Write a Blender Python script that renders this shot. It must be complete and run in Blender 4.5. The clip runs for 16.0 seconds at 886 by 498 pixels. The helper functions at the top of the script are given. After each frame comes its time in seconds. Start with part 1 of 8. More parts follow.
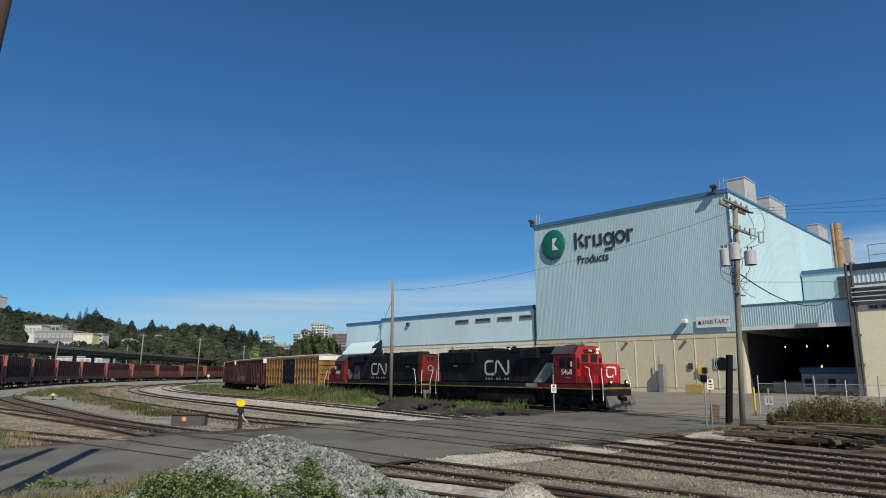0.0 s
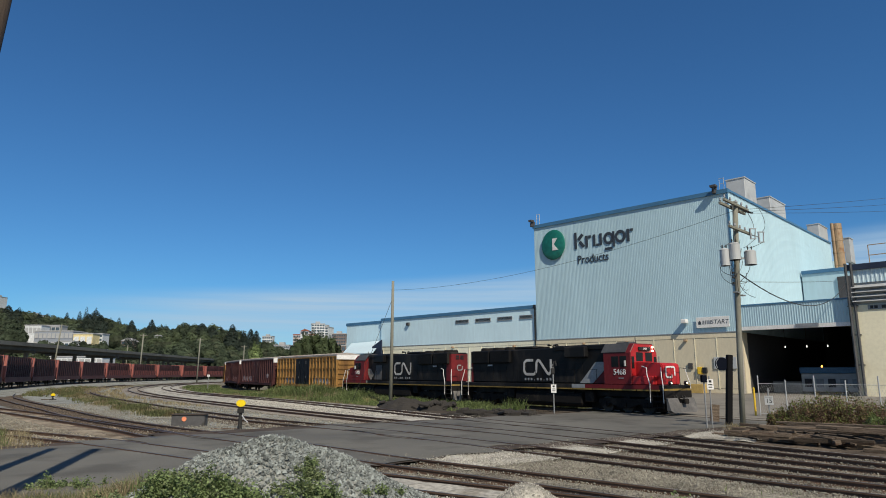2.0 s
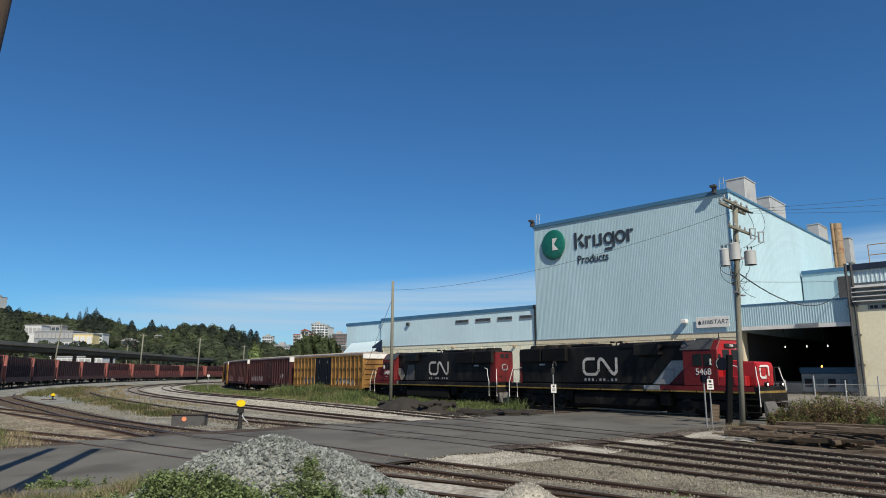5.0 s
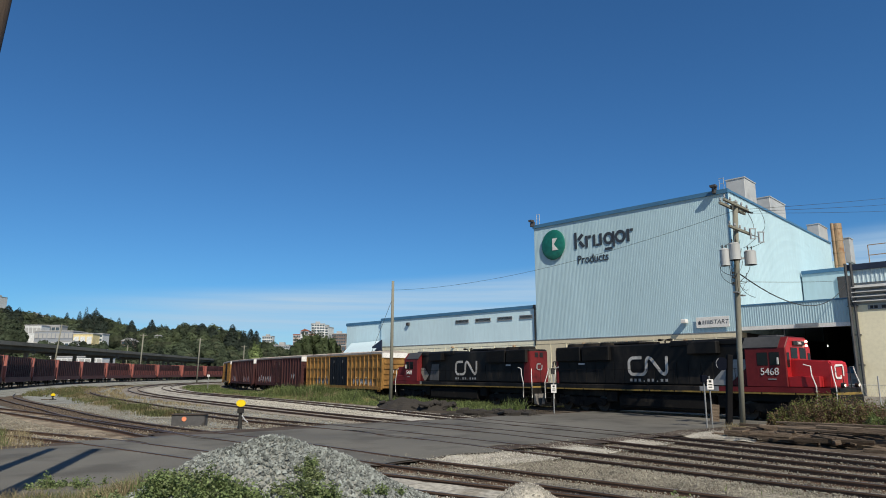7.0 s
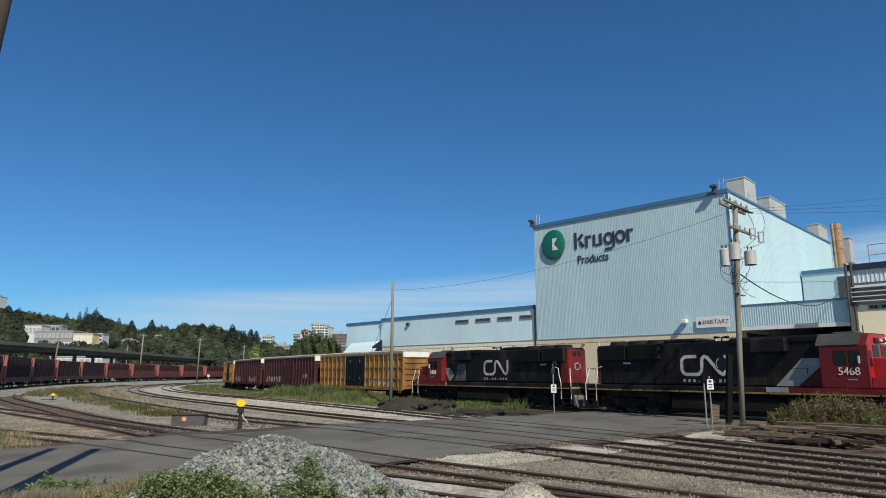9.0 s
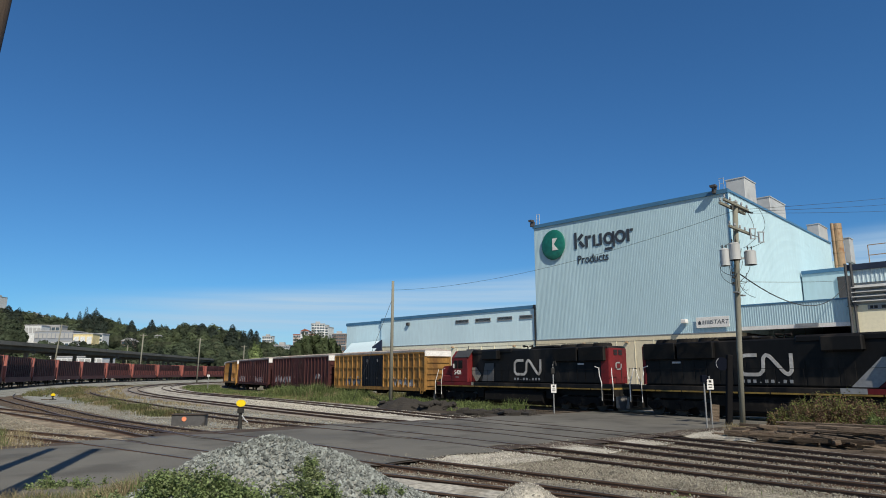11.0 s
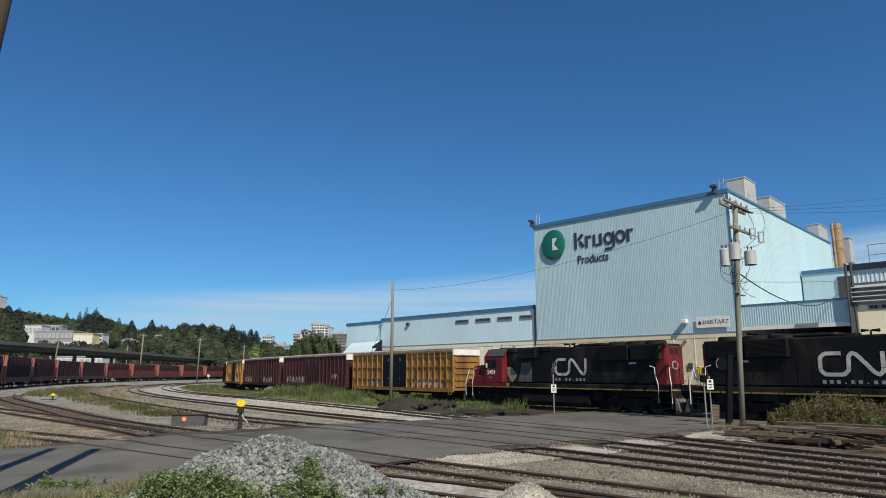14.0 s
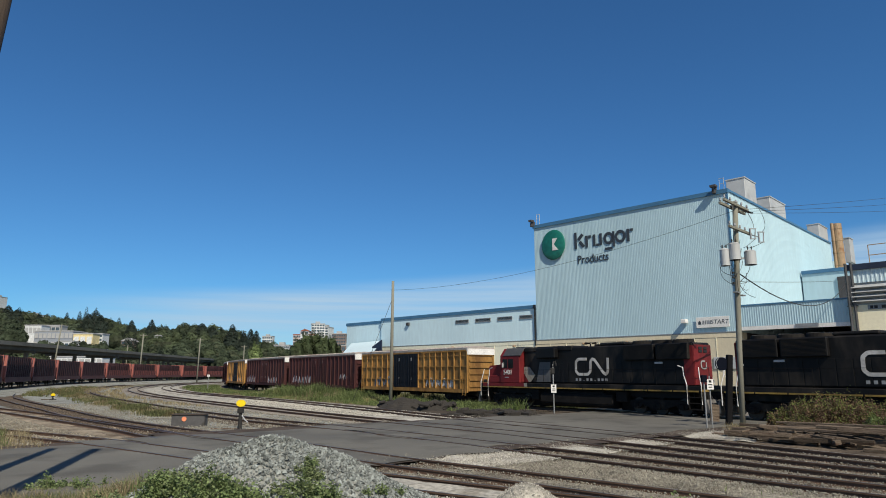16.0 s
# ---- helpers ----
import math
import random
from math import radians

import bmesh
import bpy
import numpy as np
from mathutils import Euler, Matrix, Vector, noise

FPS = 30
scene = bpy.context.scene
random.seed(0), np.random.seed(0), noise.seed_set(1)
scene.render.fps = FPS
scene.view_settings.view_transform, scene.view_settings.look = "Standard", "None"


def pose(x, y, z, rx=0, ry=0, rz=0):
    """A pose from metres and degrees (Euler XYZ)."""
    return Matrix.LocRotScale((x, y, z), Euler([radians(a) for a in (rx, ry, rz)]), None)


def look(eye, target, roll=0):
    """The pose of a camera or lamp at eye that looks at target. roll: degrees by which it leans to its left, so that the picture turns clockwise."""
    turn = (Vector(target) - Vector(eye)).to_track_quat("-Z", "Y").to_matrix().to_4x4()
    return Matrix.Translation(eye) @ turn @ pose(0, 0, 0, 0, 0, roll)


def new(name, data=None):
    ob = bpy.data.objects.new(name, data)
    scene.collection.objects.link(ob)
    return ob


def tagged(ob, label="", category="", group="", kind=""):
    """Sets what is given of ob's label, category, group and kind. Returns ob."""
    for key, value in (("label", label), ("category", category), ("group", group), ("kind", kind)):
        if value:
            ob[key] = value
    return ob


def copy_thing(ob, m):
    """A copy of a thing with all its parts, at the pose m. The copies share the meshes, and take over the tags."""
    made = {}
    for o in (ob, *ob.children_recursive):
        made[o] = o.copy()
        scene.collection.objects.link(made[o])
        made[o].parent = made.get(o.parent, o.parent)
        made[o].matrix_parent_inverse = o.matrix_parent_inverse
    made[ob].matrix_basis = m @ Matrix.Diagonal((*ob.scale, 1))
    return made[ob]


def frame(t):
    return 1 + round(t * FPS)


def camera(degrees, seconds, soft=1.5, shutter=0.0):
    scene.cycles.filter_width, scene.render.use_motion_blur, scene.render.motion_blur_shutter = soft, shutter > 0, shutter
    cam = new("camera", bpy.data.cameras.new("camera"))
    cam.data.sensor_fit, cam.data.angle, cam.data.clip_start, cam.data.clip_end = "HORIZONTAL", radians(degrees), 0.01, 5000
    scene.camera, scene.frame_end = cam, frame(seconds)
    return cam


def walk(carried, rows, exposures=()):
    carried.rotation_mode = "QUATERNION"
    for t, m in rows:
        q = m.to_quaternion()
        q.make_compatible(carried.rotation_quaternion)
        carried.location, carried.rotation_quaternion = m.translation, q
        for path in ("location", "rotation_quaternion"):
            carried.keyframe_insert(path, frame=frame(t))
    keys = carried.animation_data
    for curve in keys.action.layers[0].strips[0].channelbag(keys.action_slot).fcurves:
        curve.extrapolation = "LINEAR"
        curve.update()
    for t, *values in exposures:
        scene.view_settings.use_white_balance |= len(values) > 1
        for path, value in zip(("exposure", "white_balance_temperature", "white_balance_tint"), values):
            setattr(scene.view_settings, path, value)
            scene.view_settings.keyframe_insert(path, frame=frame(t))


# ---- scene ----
cam = camera(68.82, 16.0, soft=0.95)
EYE = pose(0, 0, 2.572, 90 + 10.905, 0, 0)
walk(cam, [(0.0, EYE), (16.0, EYE)], [(0.0, -0.09), (3.0, -0.05), (6.5, 0.02), (16.0, 0.02)])

# ---- light: afternoon sun from behind and right of the camera, clear blue sky ----
SUN_H = Vector((0.36, -0.933, 0.0)).normalized()
SUN_EL = radians(44)
world = bpy.data.worlds.new("sky")
scene.world = world
world.use_nodes = True
wn, wl = world.node_tree.nodes, world.node_tree.links
wn.clear()
w_out = wn.new("ShaderNodeOutputWorld")
w_bg = wn.new("ShaderNodeBackground")
w_sky = wn.new("ShaderNodeTexSky")
w_sky.sky_type = "NISHITA"
w_sky.sun_disc = False
w_sky.sun_elevation = SUN_EL
w_sky.sun_rotation = math.atan2(SUN_H.x, SUN_H.y)
w_sky.air_density, w_sky.dust_density, w_sky.ozone_density = 1.0, 0.0, 6.0
w_bg.inputs["Strength"].default_value = 0.08
# thin cirrus low over the horizon
w_co = wn.new("ShaderNodeTexCoord")
w_map = wn.new("ShaderNodeMapping")
w_map.inputs["Scale"].default_value = (1.2, 1.2, 38.0)
w_map.inputs["Location"].default_value = (3.1, 1.7, 0.4)
w_map.inputs["Rotation"].default_value = (radians(-3), radians(4), 0)
w_noise = wn.new("ShaderNodeTexNoise")
w_noise.inputs["Scale"].default_value = 2.2
w_noise.inputs["Detail"].default_value = 7
w_noise.inputs["Roughness"].default_value = 0.55
w_ramp = wn.new("ShaderNodeMapRange")
w_ramp.inputs["From Min"].default_value = 0.28
w_ramp.inputs["From Max"].default_value = 0.68
w_ramp.inputs["To Min"].default_value = 0.35
w_sep = wn.new("ShaderNodeSeparateXYZ")
w_tilt = wn.new("ShaderNodeMath")
w_tilt.operation = "MULTIPLY_ADD"
w_tilt.inputs[1].default_value = 0.075
w_tilt.inputs[2].default_value = 0.132
w_gap = wn.new("ShaderNodeMath")
w_gap.operation = "SUBTRACT"
w_low = wn.new("ShaderNodeMapRange")
w_low.interpolation_type = "SMOOTHSTEP"
w_low.inputs["From Min"].default_value = -0.11
w_low.inputs["From Max"].default_value = -0.015
w_low.inputs["To Min"].default_value = 0.12
w_edge = wn.new("ShaderNodeMath")
w_edge.operation = "MULTIPLY"
w_left = wn.new("ShaderNodeMapRange")
w_left.inputs["From Min"].default_value = -0.56
w_left.inputs["From Max"].default_value = -0.34
w_band = wn.new("ShaderNodeMapRange")
w_band.interpolation_type = "SMOOTHSTEP"
w_mul3 = wn.new("ShaderNodeMath")
w_mul3.operation = "MULTIPLY"
w_band.inputs["From Min"].default_value = 0.022
w_band.inputs["From Max"].default_value = -0.012
w_mul = wn.new("ShaderNodeMath")
w_mul.operation = "MULTIPLY"
w_mul2 = wn.new("ShaderNodeMath")
w_mul2.operation = "MULTIPLY"
w_mul2.inputs[1].default_value = 0.95
w_mix = wn.new("ShaderNodeMixRGB")
w_mix.inputs["Color2"].default_value = (5.3, 7.3, 9.2, 1)
wl.new(w_co.outputs["Generated"], w_map.inputs["Vector"])
wl.new(w_map.outputs["Vector"], w_noise.inputs["Vector"])
wl.new(w_noise.outputs["Fac"], w_ramp.inputs["Value"])
wl.new(w_co.outputs["Generated"], w_sep.inputs["Vector"])
wl.new(w_sep.outputs["X"], w_tilt.inputs[0])
wl.new(w_sep.outputs["Z"], w_gap.inputs[0])
wl.new(w_tilt.outputs["Value"], w_gap.inputs[1])
wl.new(w_gap.outputs["Value"], w_band.inputs["Value"])
wl.new(w_gap.outputs["Value"], w_low.inputs["Value"])
wl.new(w_sep.outputs["X"], w_left.inputs["Value"])
wl.new(w_low.outputs["Result"], w_edge.inputs[0])
wl.new(w_left.outputs["Result"], w_edge.inputs[1])
wl.new(w_ramp.outputs["Result"], w_mul.inputs[0])
wl.new(w_band.outputs["Result"], w_mul3.inputs[0])
wl.new(w_edge.outputs["Value"], w_mul3.inputs[1])
wl.new(w_mul3.outputs["Value"], w_mul.inputs[1])
wl.new(w_mul.outputs["Value"], w_mul2.inputs[0])
wl.new(w_mul2.outputs["Value"], w_mix.inputs["Fac"])
w_tint = wn.new("ShaderNodeMixRGB")
w_tint.blend_type = "MULTIPLY"
w_tint.inputs["Fac"].default_value = 1.0
w_tint.inputs["Color2"].default_value = (0.51, 0.93, 1.19, 1)
# hazier, whiter sky round the sun, added out of view for less blue shadows
w_dot = wn.new("ShaderNodeVectorMath")
w_dot.operation = "DOT_PRODUCT"
w_dot.inputs[1].default_value = SUN_H * math.cos(SUN_EL) + Vector((0, 0, math.sin(SUN_EL)))
w_near = wn.new("ShaderNodeMapRange")
w_near.interpolation_type = "SMOOTHSTEP"
w_near.inputs["From Min"].default_value = 0.0
w_near.inputs["From Max"].default_value = 0.75
w_haze = wn.new("ShaderNodeMixRGB")
w_haze.inputs["Color1"].default_value = (0.51, 0.93, 1.19, 1)
w_haze.inputs["Color2"].default_value = (1.1, 1.0, 0.93, 1)
wl.new(w_co.outputs["Generated"], w_dot.inputs[0])
wl.new(w_dot.outputs["Value"], w_near.inputs["Value"])
wl.new(w_near.outputs["Result"], w_haze.inputs["Fac"])
wl.new(w_haze.outputs["Color"], w_tint.inputs["Color2"])
wl.new(w_sky.outputs["Color"], w_tint.inputs["Color1"])
wl.new(w_tint.outputs["Color"], w_mix.inputs["Color1"])
wl.new(w_mix.outputs["Color"], w_bg.inputs["Color"])
wl.new(w_bg.outputs["Background"], w_out.inputs["Surface"])
sun_data = bpy.data.lights.new("sun", "SUN")
sun_data.energy = 4.9
sun_data.angle = radians(0.53)
sun_data.color = (1.0, 0.90, 0.74)
sun = new("sun", sun_data)
sun_dir = SUN_H * math.cos(SUN_EL) + Vector((0, 0, math.sin(SUN_EL)))
sun.matrix_world = look(sun_dir * 300, (0, 0, 0))


# ---- materials ----
def mat(name, col, rough=0.75, metal=0.0, var=0.18, scale=0.6, fine=18.0, fine_var=0.15, bump=0.15,
        stain=None, stain_at=0.55, stain_scale=1.2, rand=0.0, island=0.0, stretch=(1, 1, 1), emit=0.0, spec=0.5, thin=0.0):
    m = bpy.data.materials.new(name)
    m.use_nodes = True
    nt = m.node_tree
    n, l = nt.nodes, nt.links
    b = n["Principled BSDF"]
    b.inputs["Roughness"].default_value = rough
    b.inputs["Metallic"].default_value = metal
    b.inputs["Specular IOR Level"].default_value = spec
    tc = n.new("ShaderNodeTexCoord")
    mp = n.new("ShaderNodeMapping")
    mp.inputs["Scale"].default_value = stretch
    l.new(tc.outputs["Object"], mp.inputs["Vector"])

    def noise_tex(s, d=4.0):
        t = n.new("ShaderNodeTexNoise")
        t.inputs["Scale"].default_value = s
        t.inputs["Detail"].default_value = d
        l.new(mp.outputs["Vector"], t.inputs["Vector"])
        return t

    def ranged(sock, lo, hi, a=0.3, z=0.7):
        r = n.new("ShaderNodeMapRange")
        r.inputs["From Min"].default_value = a
        r.inputs["From Max"].default_value = z
        r.inputs["To Min"].default_value = lo
        r.inputs["To Max"].default_value = hi
        l.new(sock, r.inputs["Value"])
        return r.outputs["Result"]

    def times(color, value):
        x = n.new("ShaderNodeVectorMath")
        x.operation = "SCALE"
        l.new(color, x.inputs[0])
        l.new(value, x.inputs["Scale"])
        return x.outputs["Vector"]

    rgb = n.new("ShaderNodeRGB")
    rgb.outputs[0].default_value = (*col, 1)
    cur = rgb.outputs[0]
    big, small = noise_tex(scale), noise_tex(fine, 3.0)
    if stain:
        st = noise_tex(stain_scale, 6.0)
        mx = n.new("ShaderNodeMixRGB")
        l.new(ranged(st.outputs["Fac"], 0, 1, stain_at, stain_at + 0.16), mx.inputs["Fac"])
        l.new(cur, mx.inputs["Color1"])
        mx.inputs["Color2"].default_value = (*stain, 1)
        cur = mx.outputs["Color"]
    cur = times(cur, ranged(big.outputs["Fac"], 1 - var, 1 + var))
    cur = times(cur, ranged(small.outputs["Fac"], 1 - fine_var, 1 + fine_var))
    if rand:
        oi = n.new("ShaderNodeObjectInfo")
        cur = times(cur, ranged(oi.outputs["Random"], 1 - rand, 1 + rand, 0, 1))
    if island:
        ge = n.new("ShaderNodeNewGeometry")
        cur = times(cur, ranged(ge.outputs["Random Per Island"], 1 - island, 1 + island, 0, 1))
    l.new(cur, b.inputs["Base Color"])
    if bump:
        bp = n.new("ShaderNodeBump")
        bp.inputs["Strength"].default_value = bump
        bp.inputs["Distance"].default_value = 0.02
        l.new(small.outputs["Fac"], bp.inputs["Height"])
        l.new(bp.outputs["Normal"], b.inputs["Normal"])
    l.new(ranged(big.outputs["Fac"], max(0.02, rough - 0.08), min(1, rough + 0.08)), b.inputs["Roughness"])
    if emit:
        b.inputs["Emission Color"].default_value = (*col, 1)
        b.inputs["Emission Strength"].default_value = emit
    if thin:
        # light through leaves
        tl, ms = n.new("ShaderNodeBsdfTranslucent"), n.new("ShaderNodeMixShader")
        ms.inputs["Fac"].default_value = thin
        l.new(cur, tl.inputs["Color"])
        l.new(b.outputs["BSDF"], ms.inputs[1])
        l.new(tl.outputs["BSDF"], ms.inputs[2])
        l.new(ms.outputs["Shader"], n["Material Output"].inputs["Surface"])
    return m


M = {}
M["ground"] = mat("dry_dirt", (0.17, 0.15, 0.115), 0.95, var=0.3, scale=0.12, fine=3.0, fine_var=0.25, bump=0.5, stain=(0.09, 0.11, 0.04), stain_at=0.56, stain_scale=0.09)
M["asphalt"] = mat("asphalt", (0.13, 0.127, 0.113), 0.88, spec=0.25, var=0.2, scale=0.16, fine=30, fine_var=0.12, bump=0.25, stain=(0.088, 0.085, 0.076), stain_at=0.5, stain_scale=0.45)
M["yard"] = mat("yard_asphalt", (0.20, 0.184, 0.158), 0.9, spec=0.25, var=0.15, scale=0.1, fine=20, fine_var=0.1, bump=0.2, stain=(0.145, 0.132, 0.112), stain_at=0.52, stain_scale=0.25)
M["ballast"] = mat("ballast_bed", (0.245, 0.22, 0.182), 0.95, var=0.22, scale=0.25, fine=9.0, fine_var=0.4, bump=0.9, stain=(0.15, 0.12, 0.09), stain_at=0.55, stain_scale=0.3)
M["ballast_dark"] = mat("grimy_ballast", (0.205, 0.19, 0.157), 0.95, spec=0.2, var=0.35, scale=0.5, fine=11.0, fine_var=0.55, bump=1.0, stain=(0.075, 0.055, 0.04), stain_at=0.5, stain_scale=0.45)
M["ballast_white"] = mat("pale_gravel", (0.40, 0.385, 0.34), 0.95, spec=0.2, var=0.2, scale=0.7, fine=9.0, fine_var=0.35, bump=0.9, stain=(0.24, 0.222, 0.185), stain_at=0.5, stain_scale=0.9)
M["ballast_grey"] = mat("blue_grey_gravel", (0.235, 0.245, 0.228), 0.95, spec=0.2, var=0.2, scale=0.3, fine=9.0, fine_var=0.35, bump=0.8, stain=(0.13, 0.115, 0.09), stain_at=0.55, stain_scale=0.35)
M["ballast_brown"] = mat("rusty_ballast", (0.105, 0.085, 0.066), 0.95, spec=0.15, var=0.35, scale=0.5, fine=10.0, fine_var=0.5, bump=1.0)
M["stone"] = mat("crushed_stone", (0.20, 0.22, 0.212), 0.9, spec=0.3, var=0.15, scale=1.0, fine=30, bump=0.2, island=0.55)
M["stone_rust"] = mat("rusty_stone", (0.13, 0.105, 0.082), 0.95, spec=0.2, var=0.25, scale=0.8, fine=30, bump=0.2, island=0.5)
M["stone_pale"] = mat("pale_stone", (0.40, 0.385, 0.34), 0.9, var=0.15, scale=1.0, fine=30, bump=0.2, island=0.35)
M["stone_tan"] = mat("tan_stone", (0.25, 0.236, 0.195), 0.9, spec=0.3, var=0.3, scale=0.6, fine=30, bump=0.2, island=0.28)
M["rail"] = mat("rusty_rail", (0.105, 0.064, 0.044), 0.8, 0.1, var=0.25, scale=0.7, fine=14, bump=0.2)
M["rail_head"] = mat("worn_rail_head", (0.13, 0.105, 0.09), 0.45, 0.7, var=0.2, scale=0.5, fine=14, bump=0.05)
M["tie"] = mat("creosoted_tie", (0.075, 0.058, 0.045), 0.9, var=0.25, scale=1.0, fine=12, bump=0.5, rand=0.35, stretch=(1, 6, 6))
M["old_tie"] = mat("weathered_tie", (0.125, 0.098, 0.074), 0.95, spec=0.2, var=0.35, scale=1.2, fine=14, fine_var=0.35, bump=0.9, rand=0.55, stretch=(1, 7, 7), stain=(0.055, 0.036, 0.026), stain_at=0.5, stain_scale=1.1)
M["blue_metal"] = mat("pale_blue_cladding", (0.415, 0.582, 0.658), 0.5, var=0.05, scale=0.12, fine=2.0, fine_var=0.04, bump=0.03, stain=(0.372, 0.528, 0.598), stain_at=0.58, stain_scale=0.2, stretch=(1, 1, 0.25))
M["blue_trim"] = mat("blue_trim", (0.055, 0.16, 0.29), 0.5, var=0.1, scale=0.4, fine=6, bump=0.03)
M["pale_metal"] = mat("pale_sheet_cladding", (0.59, 0.78, 0.86), 0.5, var=0.05, scale=0.12, fine=2.0, fine_var=0.04, bump=0.03, stain=(0.57, 0.735, 0.81), stain_at=0.58, stain_scale=0.2, stretch=(1, 1, 0.25))
M["navy"] = mat("navy_sheet", (0.012, 0.022, 0.05), 0.6, var=0.15, scale=0.4, fine=4, bump=0.05)
M["concrete_pale"] = mat("pale_painted_concrete", (0.80, 0.80, 0.65), 0.85, var=0.08, scale=0.15, fine=4, fine_var=0.06, bump=0.15, stain=(0.72, 0.71, 0.56), stain_at=0.58, stain_scale=0.4, rand=0.05, stretch=(1, 1, 0.35))
M["white_metal"] = mat("white_cladding", (0.56, 0.70, 0.76), 0.5, var=0.06, scale=0.2, fine=3, fine_var=0.04, bump=0.03)
M["concrete"] = mat("beige_concrete", (0.60, 0.54, 0.40), 0.85, var=0.08, scale=0.15, fine=4, fine_var=0.06, bump=0.15, stain=(0.52, 0.46, 0.34), stain_at=0.55, stain_scale=0.4, rand=0.05, stretch=(1, 1, 0.35))
M["concrete_grey"] = mat("grey_concrete", (0.30, 0.29, 0.27), 0.9, var=0.12, scale=0.15, fine=5, bump=0.2)
# near-black: the dock's shade as a colour, and dark vents, doors and fittings
M["dark_inside"] = mat("dock_shade_and_dark_parts", (0.05, 0.05, 0.055), 0.8, var=0.2, scale=0.4, fine=4, bump=0.1)
M["galv"] = mat("galvanised_sheet", (0.44, 0.46, 0.47), 0.55, 0.1, var=0.08, scale=0.4, fine=1.5, fine_var=0.05, bump=0.0, stain=(0.36, 0.36, 0.35), stain_scale=0.5)
M["steel_grey"] = mat("grey_steel", (0.28, 0.29, 0.30), 0.5, 0.4, var=0.12, scale=0.8, fine=8, bump=0.05)
M["pipe_tan"] = mat("tan_stack", (0.36, 0.25, 0.15), 0.6, 0.1, var=0.2, scale=0.6, fine=5, bump=0.05, stain=(0.22, 0.12, 0.06), stain_scale=0.6)
M["case_dark"] = mat("dark_grey_pipe", (0.07, 0.072, 0.075), 0.6, var=0.15, scale=0.8, fine=6, bump=0.05)
M["pole"] = mat("weathered_pole", (0.205, 0.205, 0.172), 0.9, spec=0.2, var=0.18, scale=1.0, fine=14, bump=0.3, stretch=(3, 3, 0.2))
M["pole_dark"] = mat("creosote_pole", (0.06, 0.043, 0.032), 0.85, var=0.2, scale=1.0, fine=14, bump=0.3, stretch=(3, 3, 0.2))
M["black"] = mat("black_paint", (0.012, 0.012, 0.013), 0.45, var=0.2, scale=0.8, fine=6, bump=0.04, stain=(0.022, 0.02, 0.018), stain_scale=0.7)
M["mast_black"] = mat("tarred_black", (0.007, 0.007, 0.008), 0.8, spec=0.12, var=0.25, scale=0.8, fine=8, bump=0.06)
M["black_matte"] = mat("black_rubber", (0.018, 0.018, 0.018), 0.8, var=0.2, scale=2, fine=12, bump=0.1)
M["wire"] = mat("wire", (0.03, 0.03, 0.032), 0.6, bump=0)
M["white"] = mat("white_paint", (0.70, 0.70, 0.69), 0.55, var=0.1, scale=1.0, fine=10, bump=0.03)
M["yellow"] = mat("safety_yellow", (0.72, 0.47, 0.03), 0.5, var=0.12, scale=1.0, fine=8, bump=0.03)
M["leaf"] = mat("leaf_green", (0.19, 0.255, 0.105), 0.75, spec=0.25, var=0.3, scale=0.8, fine=6, bump=0, island=0.45, thin=0.35)
M["leaf_dark"] = mat("fir_green", (0.058, 0.078, 0.064), 0.95, spec=0.05, var=0.4, scale=0.05, fine=0.4, bump=0, island=0.1, thin=0.45)
M["leaf_mid"] = mat("broadleaf_green", (0.092, 0.120, 0.078), 0.95, spec=0.05, var=0.45, scale=0.05, fine=0.4, bump=0, island=0.1, thin=0.45)
M["grass"] = mat("grass_green", (0.128, 0.166, 0.066), 0.85, spec=0.2, var=0.3, scale=0.25, fine=3, bump=0, island=0.35, stain=(0.2, 0.185, 0.08), stain_at=0.6, stain_scale=0.22, thin=0.30)
M["grass_dull"] = mat("dull_rough_grass", (0.125, 0.138, 0.062), 0.85, spec=0.2, var=0.35, scale=0.35, fine=3, bump=0, island=0.35, stain=(0.19, 0.15, 0.08), stain_at=0.5, stain_scale=0.4, thin=0.30)
M["grass_light"] = mat("pale_seeding_grass", (0.165, 0.222, 0.08), 0.85, spec=0.2, var=0.3, scale=0.3, fine=3, bump=0, island=0.35, stain=(0.27, 0.23, 0.12), stain_at=0.52, stain_scale=0.3, thin=0.30)
M["dry_grass"] = mat("dry_grass", (0.30, 0.25, 0.15), 0.85, var=0.25, scale=0.5, fine=3, bump=0, island=0.35, stain=(0.13, 0.15, 0.05), stain_at=0.55, stain_scale=0.5, thin=0.30)
M["bark"] = mat("bark", (0.09, 0.07, 0.05), 0.9, var=0.2, scale=1.0, fine=8, bump=0.4)
M["sand"] = mat("dry_sandy_dirt", (0.255, 0.215, 0.16), 0.95, spec=0.2, var=0.35, scale=0.5, fine=7, fine_var=0.35, bump=0.8, stain=(0.12, 0.092, 0.062), stain_at=0.5, stain_scale=0.7)
M["cream"] = mat("cream_wall_paint", (0.80, 0.75, 0.56), 0.8, var=0.06, scale=0.2, fine=3, fine_var=0.05, bump=0.08, stain=(0.70, 0.64, 0.46), stain_at=0.58, stain_scale=0.4)
M["soil"] = mat("black_soil", (0.028, 0.025, 0.022), 0.95, var=0.3, scale=1.0, fine=6, bump=0.8)


